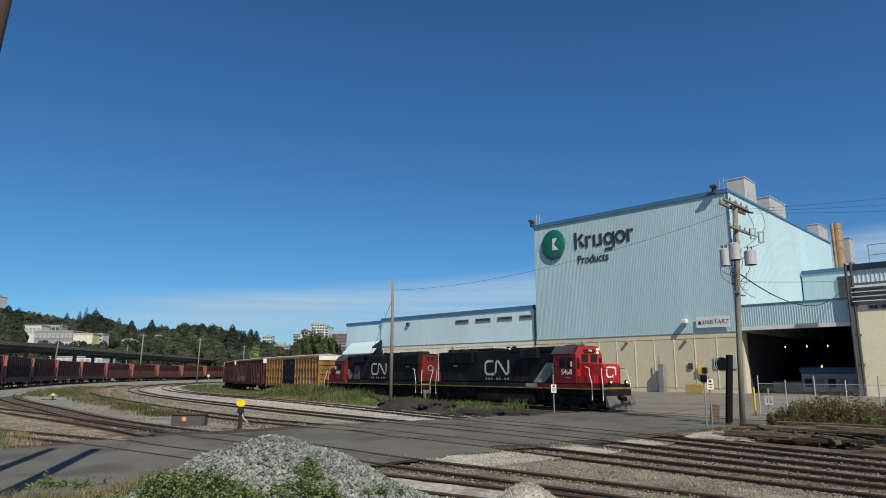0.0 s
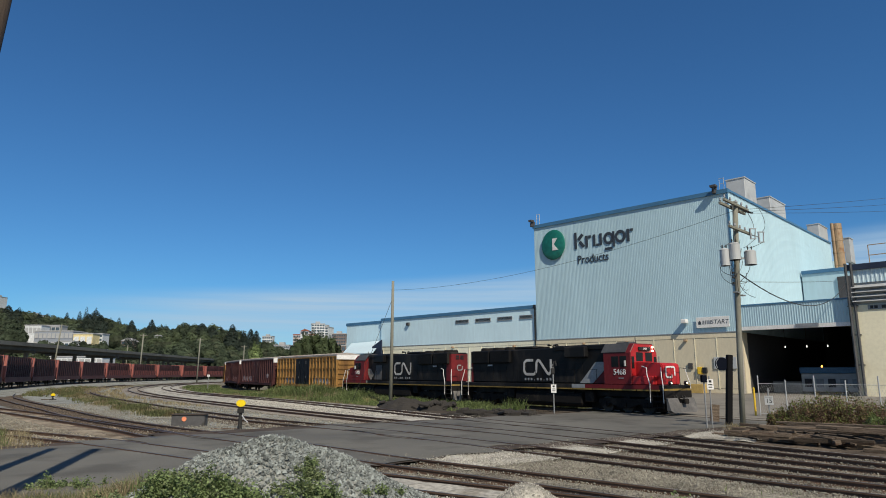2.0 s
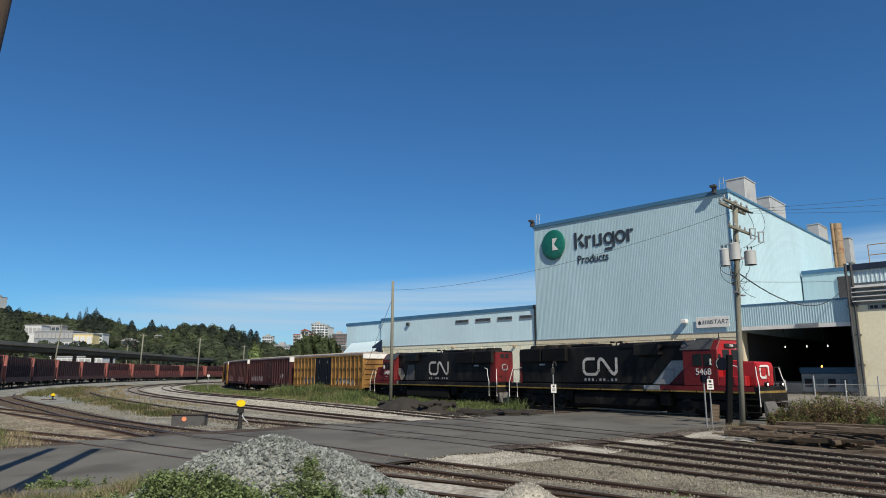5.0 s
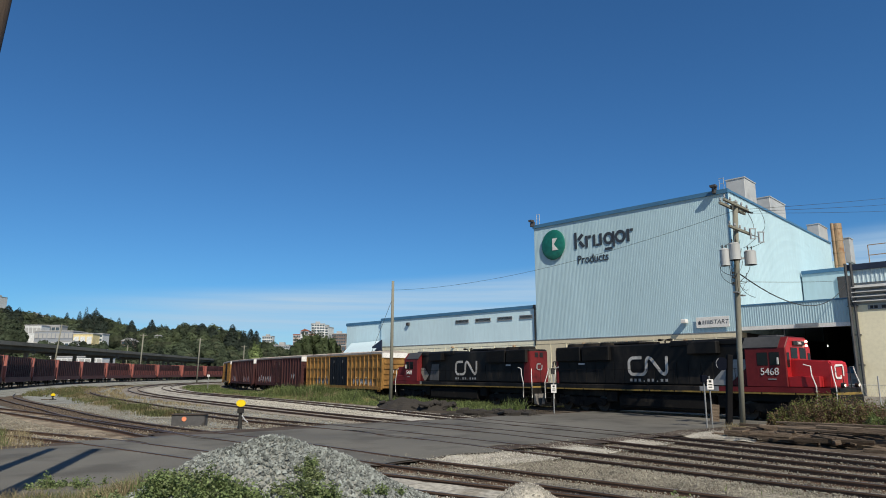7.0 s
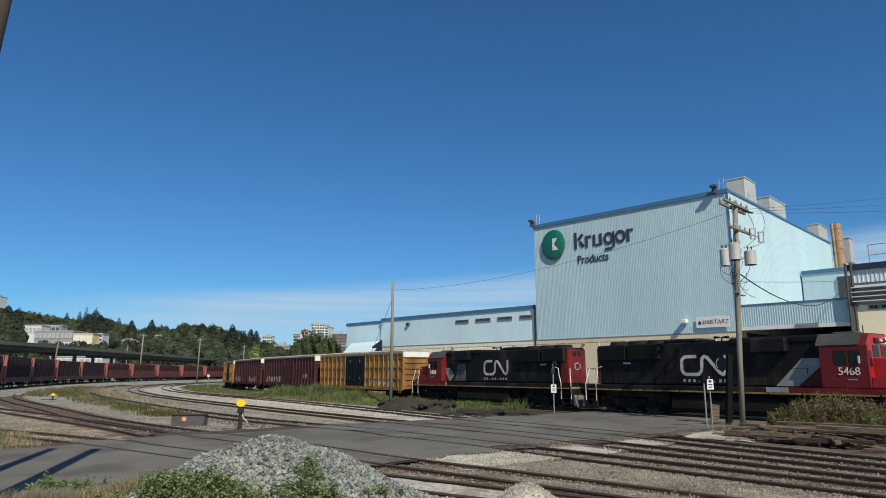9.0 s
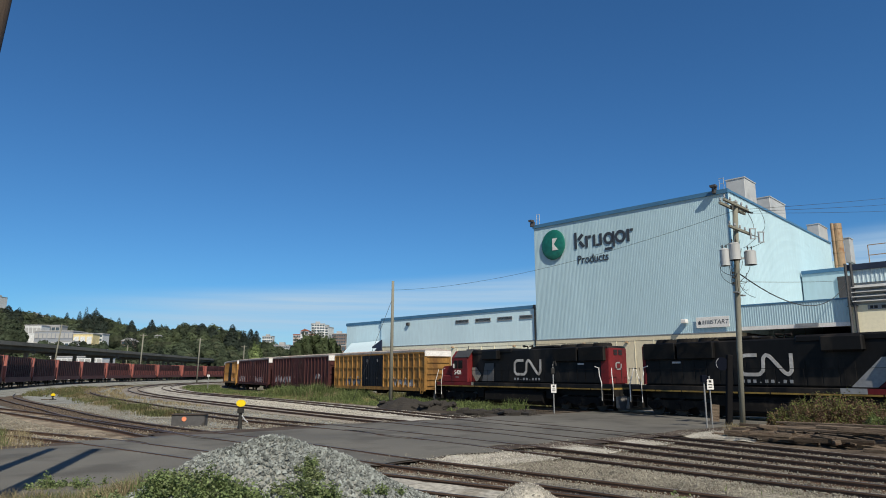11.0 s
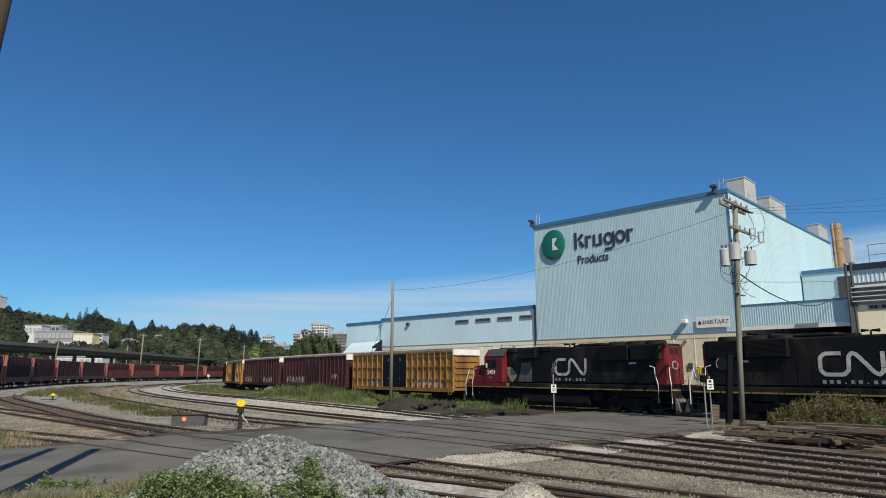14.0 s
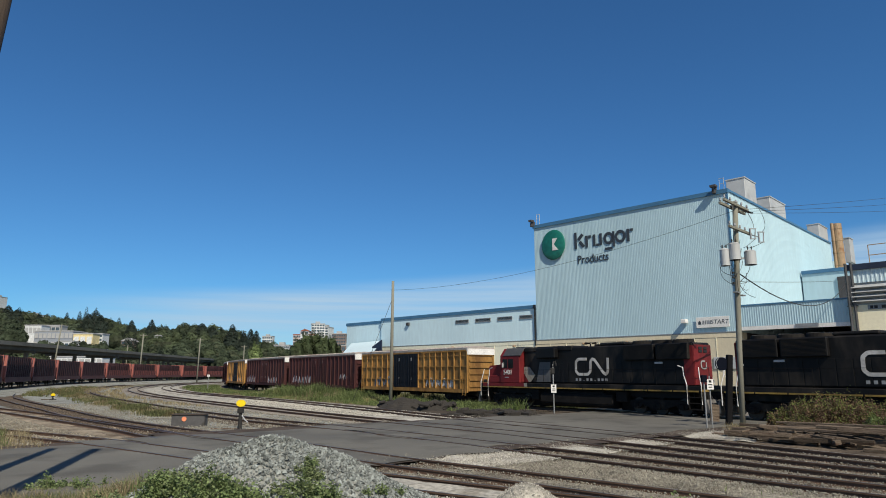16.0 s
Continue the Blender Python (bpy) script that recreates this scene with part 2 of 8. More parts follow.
# ---- mesh helpers ----
def mesh_of(name, bm, material, smooth=False):
    bmesh.ops.recalc_face_normals(bm, faces=bm.faces)
    me = bpy.data.meshes.new(name)
    bm.to_mesh(me)
    bm.free()
    me.materials.append(material)
    if smooth:
        for poly in me.polygons:
            poly.use_smooth = True
    return me


def part(name, bm, material, parent=None, label="", smooth=False):
    ob = new(name, mesh_of(name, bm, material, smooth))
    ob.parent = parent
    if label:
        tagged(ob, label)
    return ob


def sheet(name, verts, faces, material, parent=None, smooth=False):
    me = bpy.data.meshes.new(name)
    me.from_pydata([tuple(v) for v in verts], [], faces)
    me.materials.append(material)
    if smooth:
        me.polygons.foreach_set("use_smooth", [True] * len(me.polygons))
    me.update()
    ob = new(name, me)
    ob.parent = parent
    return ob


def thing(name, m, label, category, group="", kind=""):
    ob = new(name)
    ob.empty_display_size = 0.3
    ob.matrix_basis = m
    return tagged(ob, label, category, group, kind)


def B():
    return bmesh.new()


def box(bm, x0, x1, y0, y1, z0, z1, m=None, bevel=0.0):
    c = ((x0 + x1) / 2, (y0 + y1) / 2, (z0 + z1) / 2)
    t = Matrix.Translation(c) @ Matrix.Diagonal((abs(x1 - x0), abs(y1 - y0), abs(z1 - z0), 1))
    if m is not None:
        t = m @ t
    r = bmesh.ops.create_cube(bm, size=1.0, matrix=t)
    if bevel:
        es = {e for v in r["verts"] for e in v.link_edges}
        bmesh.ops.bevel(bm, geom=list(es), offset=bevel, segments=1, affect="EDGES")
    return bm


def cyl(bm, p, q, r, r2=None, n=12, caps=True):
    p, q = Vector(p), Vector(q)
    d = q - p
    t = Matrix.Translation((p + q) / 2) @ d.to_track_quat("Z", "Y").to_matrix().to_4x4()
    bmesh.ops.create_cone(bm, cap_ends=caps, segments=n, radius1=r, radius2=r if r2 is None else r2, depth=d.length, matrix=t)
    return bm


def tube(bm, pts, r, n=6):
    """A tube along a line of points."""
    pts = [Vector(p) for p in pts]
    rings = []
    for i, p in enumerate(pts):
        d = (pts[min(i + 1, len(pts) - 1)] - pts[max(i - 1, 0)]).normalized()
        q = d.to_track_quat("Z", "Y")
        rings.append([bm.verts.new(p + q @ Vector((r * math.cos(2 * math.pi * k / n), r * math.sin(2 * math.pi * k / n), 0))) for k in range(n)])
    for a, b in zip(rings, rings[1:]):
        for k in range(n):
            bm.faces.new((a[k], a[(k + 1) % n], b[(k + 1) % n], b[k]))
    bm.faces.new(rings[0][::-1])
    bm.faces.new(rings[-1])
    return bm


def prism(bm, outline, d, m=None):
    """An outline in x, z pushed from y = 0 to y = d."""
    a = [bm.verts.new((x, 0, z)) for x, z in outline]
    b = [bm.verts.new((x, d, z)) for x, z in outline]
    n = len(a)
    bm.faces.new(a)
    bm.faces.new(b[::-1])
    for i in range(n):
        bm.faces.new((a[i], b[i], b[(i + 1) % n], a[(i + 1) % n]))
    if m is not None:
        bmesh.ops.transform(bm, matrix=m, verts=a + b)
    return bm


def ribbon(bm, pts, w, y, d, mirror=False, x0=0.0, z0=0.0, k=1.0):
    """A flat band of width w along points in x, z, lying at y with depth d."""
    pts = [Vector(((-a if mirror else a) * k + x0, b * k + z0)) for a, b in pts]
    # round the corners, then sweep one mitred strip
    for _ in range(2):
        cut = [pts[0]]
        for p, q in zip(pts, pts[1:]):
            cut += [p.lerp(q, 0.11), p.lerp(q, 0.89)]
        pts = cut + [pts[-1]]
    rows = []
    for i, p in enumerate(pts):
        a = (p - pts[i - 1]).normalized() if i else None
        b = (pts[i + 1] - p).normalized() if i + 1 < len(pts) else None
        a, b = a or b, b or a
        t = (a + b).normalized()
        h = w / 2 / max(t.dot(a), 0.5)
        o = Vector((-t.y, t.x)) * h
        rows.append([bm.verts.new((c.x, y + e, c.y)) for c, e in ((p + o, -d / 2), (p - o, -d / 2), (p - o, d / 2), (p + o, d / 2))])
    for r0, r1 in zip(rows, rows[1:]):
        for j in range(4):
            bm.faces.new((r0[j], r0[(j + 1) % 4], r1[(j + 1) % 4], r1[j]))
    bm.faces.new(rows[0][::-1])
    bm.faces.new(rows[-1])
    return bm


# ---- plan: the main track's line, s metres from a mark on it and off metres to its near side ----
HEAD = radians(-36.6)
AWAY = np.array([math.sin(HEAD), math.cos(HEAD)])
MARK = np.array([4.524, 56.724])
_s = np.arange(0, 420, 0.25)
_az = HEAD + np.cumsum(np.clip((_s - 20) / 30, 0, 1) / 200 * 0.25)
_line = MARK + np.cumsum(np.c_[np.sin(_az), np.cos(_az)], 0) * 0.25


def on_line(s):
    """Place and heading (away) on the main track."""
    if s <= 0:
        return MARK + AWAY * s, HEAD
    k = min(s / 0.25, len(_s) - 2)
    i = int(k)
    w = k - i
    return _line[i] * (1 - w) + _line[i + 1] * w, _az[i] * (1 - w) + _az[i + 1] * w


def at(s, off, z=0.0):
    q, a = on_line(s)
    return Vector((q[0] - math.cos(a) * off, q[1] + math.sin(a) * off, z))


def plan_pose(s, off, z=0.0, turn=0.0):
    """x axis along the tracks towards the right, y axis away from the camera."""
    _, a = on_line(s)
    return Matrix.Translation(at(s, off, z)) @ Matrix.Rotation(-math.pi / 2 - a + radians(turn), 4, "Z")


def ease(pairs):
    """A smooth curve through (s, value) pairs."""
    xs = np.array([a for a, _ in pairs], float)
    ys = np.array([b for _, b in pairs], float)
    g = np.gradient(ys, xs)

    def f(s):
        if s <= xs[0]:
            return ys[0] + g[0] * (s - xs[0])
        if s >= xs[-1]:
            return ys[-1]
        i = int(np.searchsorted(xs, s)) - 1
        i = max(0, min(i, len(xs) - 2))
        h = xs[i + 1] - xs[i]
        u = (s - xs[i]) / h
        return ((1 + 2 * u) * (1 - u) ** 2 * ys[i] + u * (1 - u) ** 2 * h * g[i] + u * u * (3 - 2 * u) * ys[i + 1] + u * u * (u - 1) * h * g[i + 1])
    return f


# the factory's front: along u (to the right) from a mark, v behind the front
FU, FV = Vector((0.717, -0.697, 0)), Vector((0.697, 0.717, 0))
FM = Matrix(((FU.x, FV.x, 0, 31.09), (FU.y, FV.y, 0, 94.37), (0, 0, 1, 0), (0, 0, 0, 1)))


# ---- ground ----
def ground_sheet():
    xs = np.r_[np.linspace(-3000, -130, 12), np.linspace(-120, 80, 51), np.linspace(90, 3000, 12)]
    ys = np.r_[np.linspace(-400, -10, 6), np.linspace(0, 220, 56), np.linspace(240, 4600, 14)]
    vs = [(x, y, -0.21 + 0.05 * noise.noise((x * 0.11, y * 0.11, 3.0)) * (1 if abs(x) < 125 and 0 < y < 225 else 0)) for y in ys for x in xs]
    w = len(xs)
    fs = [(j * w + i, j * w + i + 1, (j + 1) * w + i + 1, (j + 1) * w + i) for j in range(len(ys) - 1) for i in range(w - 1)]
    tagged(sheet("ground", vs, fs, M["ground"]), "dry dirt and thin grass of a rail yard", "ground", kind="structure")


ground_sheet()


def strip(name, s0, s1, fa, fb, z, material, label, n=40, across=6, rough=0.0, parent=None, category="ground", wobble=0.0):
    """A sheet between two lines of the plan, off = fa(s) to fb(s)."""
    vs, fs = [], []
    for i in range(n + 1):
        s = s0 + (s1 - s0) * i / n
        for j in range(across + 1):
            u = j / across
            off = fa(s) * (1 - u) + fb(s) * u
            if wobble and j in (0, across):
                off += wobble * noise.noise((s * 0.35, off * 0.3, 7.0))
            ds = wobble * 1.5 * noise.noise((off * 0.45, 5.0, s * 0.01)) if i in (0, n) else 0
            p = at(s + ds, off, z)
            if rough:
                edge = (0.065 if rough >= 0.04 else 0.02) if j in (0, across) or i in (0, n) else 0
                p.z += rough * noise.noise((p.x * 1.3, p.y * 1.3, 1.0)) - edge
            vs.append(p)
    w = across + 1
    for i in range(n):
        for j in range(across):
            fs.append((i * w + j, (i + 1) * w + j, (i + 1) * w + j + 1, i * w + j + 1))
    ob = sheet(name, vs, fs, material, parent)
    return ob if parent else tagged(ob, label, category, kind="structure")


def flat(v):
    return lambda s: v


# tracks: how far each lies from the main one along the way
OFF = {
    "main": flat(0.0),
    "second": ease([(-60, 16.2), (-33, 14.5), (-24, 13.65), (-11, 13.1), (-3, 12.4), (20, 10.9), (60, 11.6), (100, 12.3)]),
    "third": ease([(-60, 17.8), (-34, 17.6), (-26, 17.35), (-20, 17.2), (-12, 17.55), (10, 18.0), (60, 17.4)]),
    "fourth": ease([(-60, 19.2), (-36, 20.35), (-26, 20.95), (-19, 21.4), (-12, 22.25), (-4, 23.4), (4, 23.9), (30, 24.2)]),
    "fifth": ease([(-60, 19.6), (-34, 24.75), (-29, 25.7), (-25.5, 26.45), (-20, 27.15), (-11, 28.75), (0, 30.4), (17, 31.4), (43, 33.0)]),
    "sixth": ease([(-60, 20.6), (-34, 26.6), (-31, 27.7), (-27, 29.0), (-19, 31.2), (-12, 33.3), (-7, 35.2), (10, 42.5)]),
    "spur": ease([(-16, 29.55), (-7, 30.5), (2, 32.0), (13, 34.0), (40, 40.5)]),
}
SPAN = {"main": (-75, 330), "second": (-58, 260), "third": (-58, 200), "fourth": (-56, 120), "fifth": (-54, 130), "sixth": (-52, 16), "spur": (-14, 60)}
ROAD = (-24.6, -11.9)
GAUGE = 0.753


def rail_mesh(name, f, side, s0, s1, parent):
    """One rail: foot, web and head, swept along the track."""
    prof = [(-0.07, -0.17), (-0.07, -0.155), (-0.012, -0.135), (-0.012, -0.045), (-0.036, -0.036), (-0.036, -0.006), (-0.028, 0.0),
            (0.028, 0.0), (0.036, -0.006), (0.036, -0.036), (0.012, -0.045), (0.012, -0.135), (0.07, -0.155), (0.07, -0.17)]
    n = max(8, int((s1 - s0) / 1.5))
    vs, fs = [], []
    k = len(prof)
    for i in range(n + 1):
        s = s0 + (s1 - s0) * i / n
        dz = 0.008 * noise.noise((s * 0.4, side * 3.0, 2.0))
        for a, z in prof:
            vs.append(at(s, f(s) + side * GAUGE + a, z + dz))
    for i in range(n):
        for j in range(k):
            fs.append((i * k + j, i * k + (j + 1) % k, (i + 1) * k + (j + 1) % k, (i + 1) * k + j))
    ob = sheet(name, vs, fs, M["rail"], parent)
    ob.data.materials.append(M["rail_head"])
    for p in ob.data.polygons:
        if p.index % k in (5, 6, 7):
            p.material_index = 1
    return ob


tie_bm = B()
box(tie_bm, -0.115, 0.115, -1.3, 1.3, -0.32, -0.145, bevel=0.012)
TIE = mesh_of("sleeper", tie_bm, M["tie"])


def track(key, label):
    f, (s0, s1) = OFF[key], SPAN[key]
    t = thing("railway_track", Matrix.Identity(4), label, "railway track", "yard tracks", "structure")
    for side in (-1, 1):
        rail_mesh("rail", f, side, s0, s1, t)
    rnd = random.Random(key)
    lo, hi = max(s0, -44), min(s1, 70 if key != "main" else 20)
    s = lo
    while s < hi:
        s += 0.56 + rnd.uniform(-0.03, 0.03)
        if ROAD[0] - 0.6 < s < ROAD[1] + 0.6 or (key == "main" and s < ROAD[1]):
            continue
        o = new("sleeper", TIE)
        o.parent = t
        h = (f(s + 0.2) - f(s - 0.2)) / 0.4
        o.matrix_basis = plan_pose(s, f(s), rnd.uniform(-0.012, 0.006), math.degrees(math.atan(h)) + rnd.uniform(-1, 1))
    return t


for key, label in (("main", "running track under the moving freight train"), ("second", "rusty track on pale gravel beside the weeds"),
                   ("third", "rusty track in brown ballast across the road"), ("fourth", "rusty track in brown ballast beside the weeds"),
                   ("fifth", "rusty track nearest the gravel heap, curving off"), ("sixth", "half-buried rusty track at the road's edge"),
                   ("spur", "rusty turnout branch running straight off")):
    track(key, label)


def bed(key, mats, label, half=1.75, z=-0.165):
    f = OFF[key]
    s0, s1 = SPAN[key]
    for a, b, m in mats:
        strip("ballast", max(a, s0), min(b, s1), lambda s: f(s) - half, lambda s: f(s) + half, -0.143, M[m], label, n=max(10, int((min(b, s1) - max(a, s0)) / 2)), across=8, rough=0.035, wobble=0.3)


bed("main", [(-11, 330, "ballast_brown")], "dark ballast under the running track")
bed("second", [(-58, ROAD[0], "ballast_dark"), (ROAD[1], 260, "ballast_white")], "pale gravel ballast bed of a siding", 2.3)
bed("third", [(-58, ROAD[0], "ballast_dark"), (ROAD[1], 200, "ballast")], "grey-brown ballast bed of a siding")
bed("fourth", [(-56, ROAD[0], "ballast_dark"), (ROAD[1], 120, "ballast_brown")], "brown ballast bed of a siding")
bed("fifth", [(-54, ROAD[0] - 1, "ballast_dark"), (ROAD[1], 130, "ballast_brown")], "brown ballast bed of a siding")
bed("spur", [(-11.5, 60, "sand")], "sandy ballast bed of a branch")
bed("sixth", [(-52, ROAD[0] - 1, "ballast_dark"), (ROAD[1] - 1, 16, "sand")], "brown ballast bed of a half-buried siding")
# gravel between the tracks
strip("gravel", ROAD[1], 90, lambda s: OFF["second"](s) + 2.2, lambda s: OFF["third"](s) - 1.7, -0.175, M["ballast_white"], "pale gravel between sidings", 50, 4, 0.03, wobble=0.3)
strip("gravel", ROAD[1], 100, lambda s: OFF["third"](s) + 1.6, lambda s: OFF["fourth"](s) - 1.7, -0.178, M["ballast_grey"], "grey gravel between sidings", 50, 5, 0.03)
strip("gravel", ROAD[1], 110, lambda s: OFF["fourth"](s) + 1.6, lambda s: OFF["fifth"](s) - 1.7, -0.18, M["ballast_grey"], "blue-grey gravel between sidings", 50, 6, 0.03)
strip("gravel", 22, 110, lambda s: OFF["fifth"](s) + 1.5, lambda s: OFF["fifth"](s) + 10, -0.19, M["ballast_grey"], "blue-grey gravel beside the far curve", 40, 8, 0.02)
strip("gravel", -56, ROAD[0] - 0.5, lambda s: OFF["fourth"](s) + 1.5, lambda s: OFF["fifth"](s) - 1.3, -0.115, M["ballast_dark"], "coarse grey-brown gravel between sidings", 40, 6, 0.05)
strip("gravel", -27.6, ROAD[0] + 0.2, lambda s: OFF["fourth"](s) + 1.1, lambda s: OFF["fifth"](s) - 0.9, -0.06, M["ballast_white"], "pale crushed gravel at the road's edge", 20, 8, 0.05, wobble=0.8)
strip("gravel", -28.5, ROAD[0] + 0.2, flat(7.6), flat(11.6), -0.06, M["ballast_white"], "pale crushed gravel at the road's edge", 20, 8, 0.05, wobble=0.8)
strip("gravel", -27.6, ROAD[0] + 0.2, lambda s: OFF["third"](s) + 0.85, lambda s: OFF["fourth"](s) - 0.85, -0.06, M["ballast_white"], "pale crushed gravel at the road's edge", 14, 5, 0.04, wobble=0.5)
strip("gravel", -27, ROAD[0] + 0.2, lambda s: OFF["second"](s) + 0.85, lambda s: OFF["third"](s) - 0.85, -0.06, M["ballast_white"], "pale crushed gravel at the road's edge", 14, 5, 0.04, wobble=0.5)
strip("gravel", ROAD[1] - 0.3, -5.5, lambda s: OFF["second"](s) + 0.9, lambda s: OFF["third"](s) - 0.9, -0.06, M["ballast_white"], "pale crushed gravel at the road's edge", 14, 5, 0.04, wobble=0.5)


strip("gravel", -33, ROAD[0] - 1.0, lambda s: OFF["sixth"](s) - 0.66, lambda s: OFF["sixth"](s) + 0.66, -0.06, M["ballast_white"], "pale gravel half burying the near track", 24, 5, 0.03)
strip("gravel", -34, ROAD[0] - 1.0, lambda s: OFF["sixth"](s) + 0.84, lambda s: OFF["sixth"](s) + 3.6, -0.07, M["ballast_white"], "pale gravel beside the near track", 24, 8, 0.04, wobble=0.6)


# ---- road across the tracks, in panels with flangeway gaps along the rails ----
def road():
    r = thing("road", Matrix.Identity(4), "worn grey asphalt road crossing the tracks", "road", kind="structure")
    lines = [("main", 1), ("second", -1), ("second", 1), ("third", -1), ("third", 1), ("fourth", -1), ("fourth", 1), ("fifth", -1), ("fifth", 1), ("sixth", -1), ("sixth", 1)]
    edges = [lambda s, k=k, d=d: OFF[k](s) + d * GAUGE for k, d in lines]
    for i in range(len(edges) + 1):
        if i == 0:
            continue
        fa = (lambda s, e=edges[i - 1]: e(s) + 0.10)
        fb = (lambda s, e=edges[i]: e(s) - 0.10) if i < len(edges) else flat(75.0)
        lo, hi = ROAD
        if i >= len(edges) - 4:
            lo, hi = lo - 0.9, hi - 1.2
        if i == len(edges):
            lo, hi = lo - 2.2, hi - 1.6
        strip("asphalt_panel", lo, hi, fa, fb, -0.004, M["asphalt"], "", 24, 8 if i < len(edges) else 24, 0.012, parent=r, wobble=0.5)
    strip("road_edge", ROAD[0] - 1.0, ROAD[1] + 0.7, flat(0.9), flat(30.2), -0.036, M["road_edge"], "", 30, 60, 0.008, parent=r, wobble=0.5)
    strip("road_edge", ROAD[0] - 3.3, ROAD[1] - 1.5, flat(30.2), flat(75), -0.036, M["road_edge"], "", 30, 60, 0.008, parent=r, wobble=0.5)
    # flangeway floors
    bm = B()
    for e in edges:
        for i in range(16):
            a, b = ROAD[0] + 0.6 + (ROAD[1] - ROAD[0] - 1.8) * i / 16, ROAD[0] + 0.6 + (ROAD[1] - ROAD[0] - 1.8) * (i + 1) / 16
            vs = [bm.verts.new(at(s, e(s) + d, -0.05)) for s, d in ((a, -0.14), (b, -0.14), (b, 0.14), (a, 0.14))]
            bm.faces.new(vs)
    part("flangeway", bm, M["soil"], r)


M["soil_dry"] = mat("dark_trodden_dirt", (0.06, 0.05, 0.04), 0.95, spec=0.15, var=0.35, scale=0.6, fine=7, fine_var=0.35, bump=0.8)
M["road_edge"] = mat("crumbled_asphalt", (0.075, 0.06, 0.05), 0.95, spec=0.15, var=0.35, scale=0.6, fine=8, bump=0.6)
road()
strip("dirt", -50, -24.8, flat(7.4), lambda s: OFF["second"](s) - 2.1, -0.15, M["ballast_brown"], "dark dirt under the heap of old sleepers", 30, 8, 0.05, wobble=0.5)
strip("yard_pavement", -75, -9, flat(-75), flat(-0.86), -0.012, M["yard"], "pale worn asphalt of the factory yard", 40, 16)
strip("yard_pavement", -9, 60, flat(-75), flat(-7.0), -0.012, M["yard"], "pale worn asphalt of the factory yard", 40, 16)
strip("dirt", -11.6, 4, flat(1.6), flat(9.6), -0.14, M["soil_dry"], "dark trodden dirt beside the crossing", 24, 8, 0.05, wobble=0.5)
# dark strip standing in for the shadow seen beneath the cars
strip("dirt", -9, 70, flat(-7.4), flat(-1.6), -0.15, M["ballast_brown"], "brown strip beyond the running track, dark for the shadow under the cars", 40, 6, 0.04, wobble=0.3)
strip("yard_pavement", -75, ROAD[1], flat(-0.64), flat(0.64), -0.012, M["yard"], "asphalt between the running rails", 40, 2)
strip("yard_pavement", -75, ROAD[0] - 0.2, flat(0.86), flat(7.6), -0.012, M["yard"], "pale worn asphalt beside the running track", 40, 4, wobble=0.4)


# ---- factory ----
def corrugated(bm, u0, u1, z0, z1, v, pitch=0.45, depth=0.07, m=FM):
    """Ribbed sheet along u, facing the yard."""
    n = max(2, round((u1 - u0) / pitch))
    p = (u1 - u0) / n
    pts = []
    for i in range(n):
        a = u0 + i * p
        pts += [(a, v), (a + p * 0.55, v), (a + p * 0.65, v - depth), (a + p * 0.9, v - depth)]
    pts.append((u1, v))
    lo = [bm.verts.new(m @ Vector((a, b, z0))) for a, b in pts]
    hi = [bm.verts.new(m @ Vector((a, b, z1))) for a, b in pts]
    for i in range(len(pts) - 1):
        bm.faces.new((lo[i], lo[i + 1], hi[i + 1], hi[i]))
    return bm


def fbox(bm, u0, u1, v0, v1, z0, z1, bevel=0.0):
    return box(bm, u0, u1, v0, v1, z0, z1, m=FM, bevel=bevel)


SIDE = Matrix(((-FV.x, FU.x, 0, 0), (-FV.y, FU.y, 0, 0), (0, 0, 1, 0), (0, 0, 0, 1)))


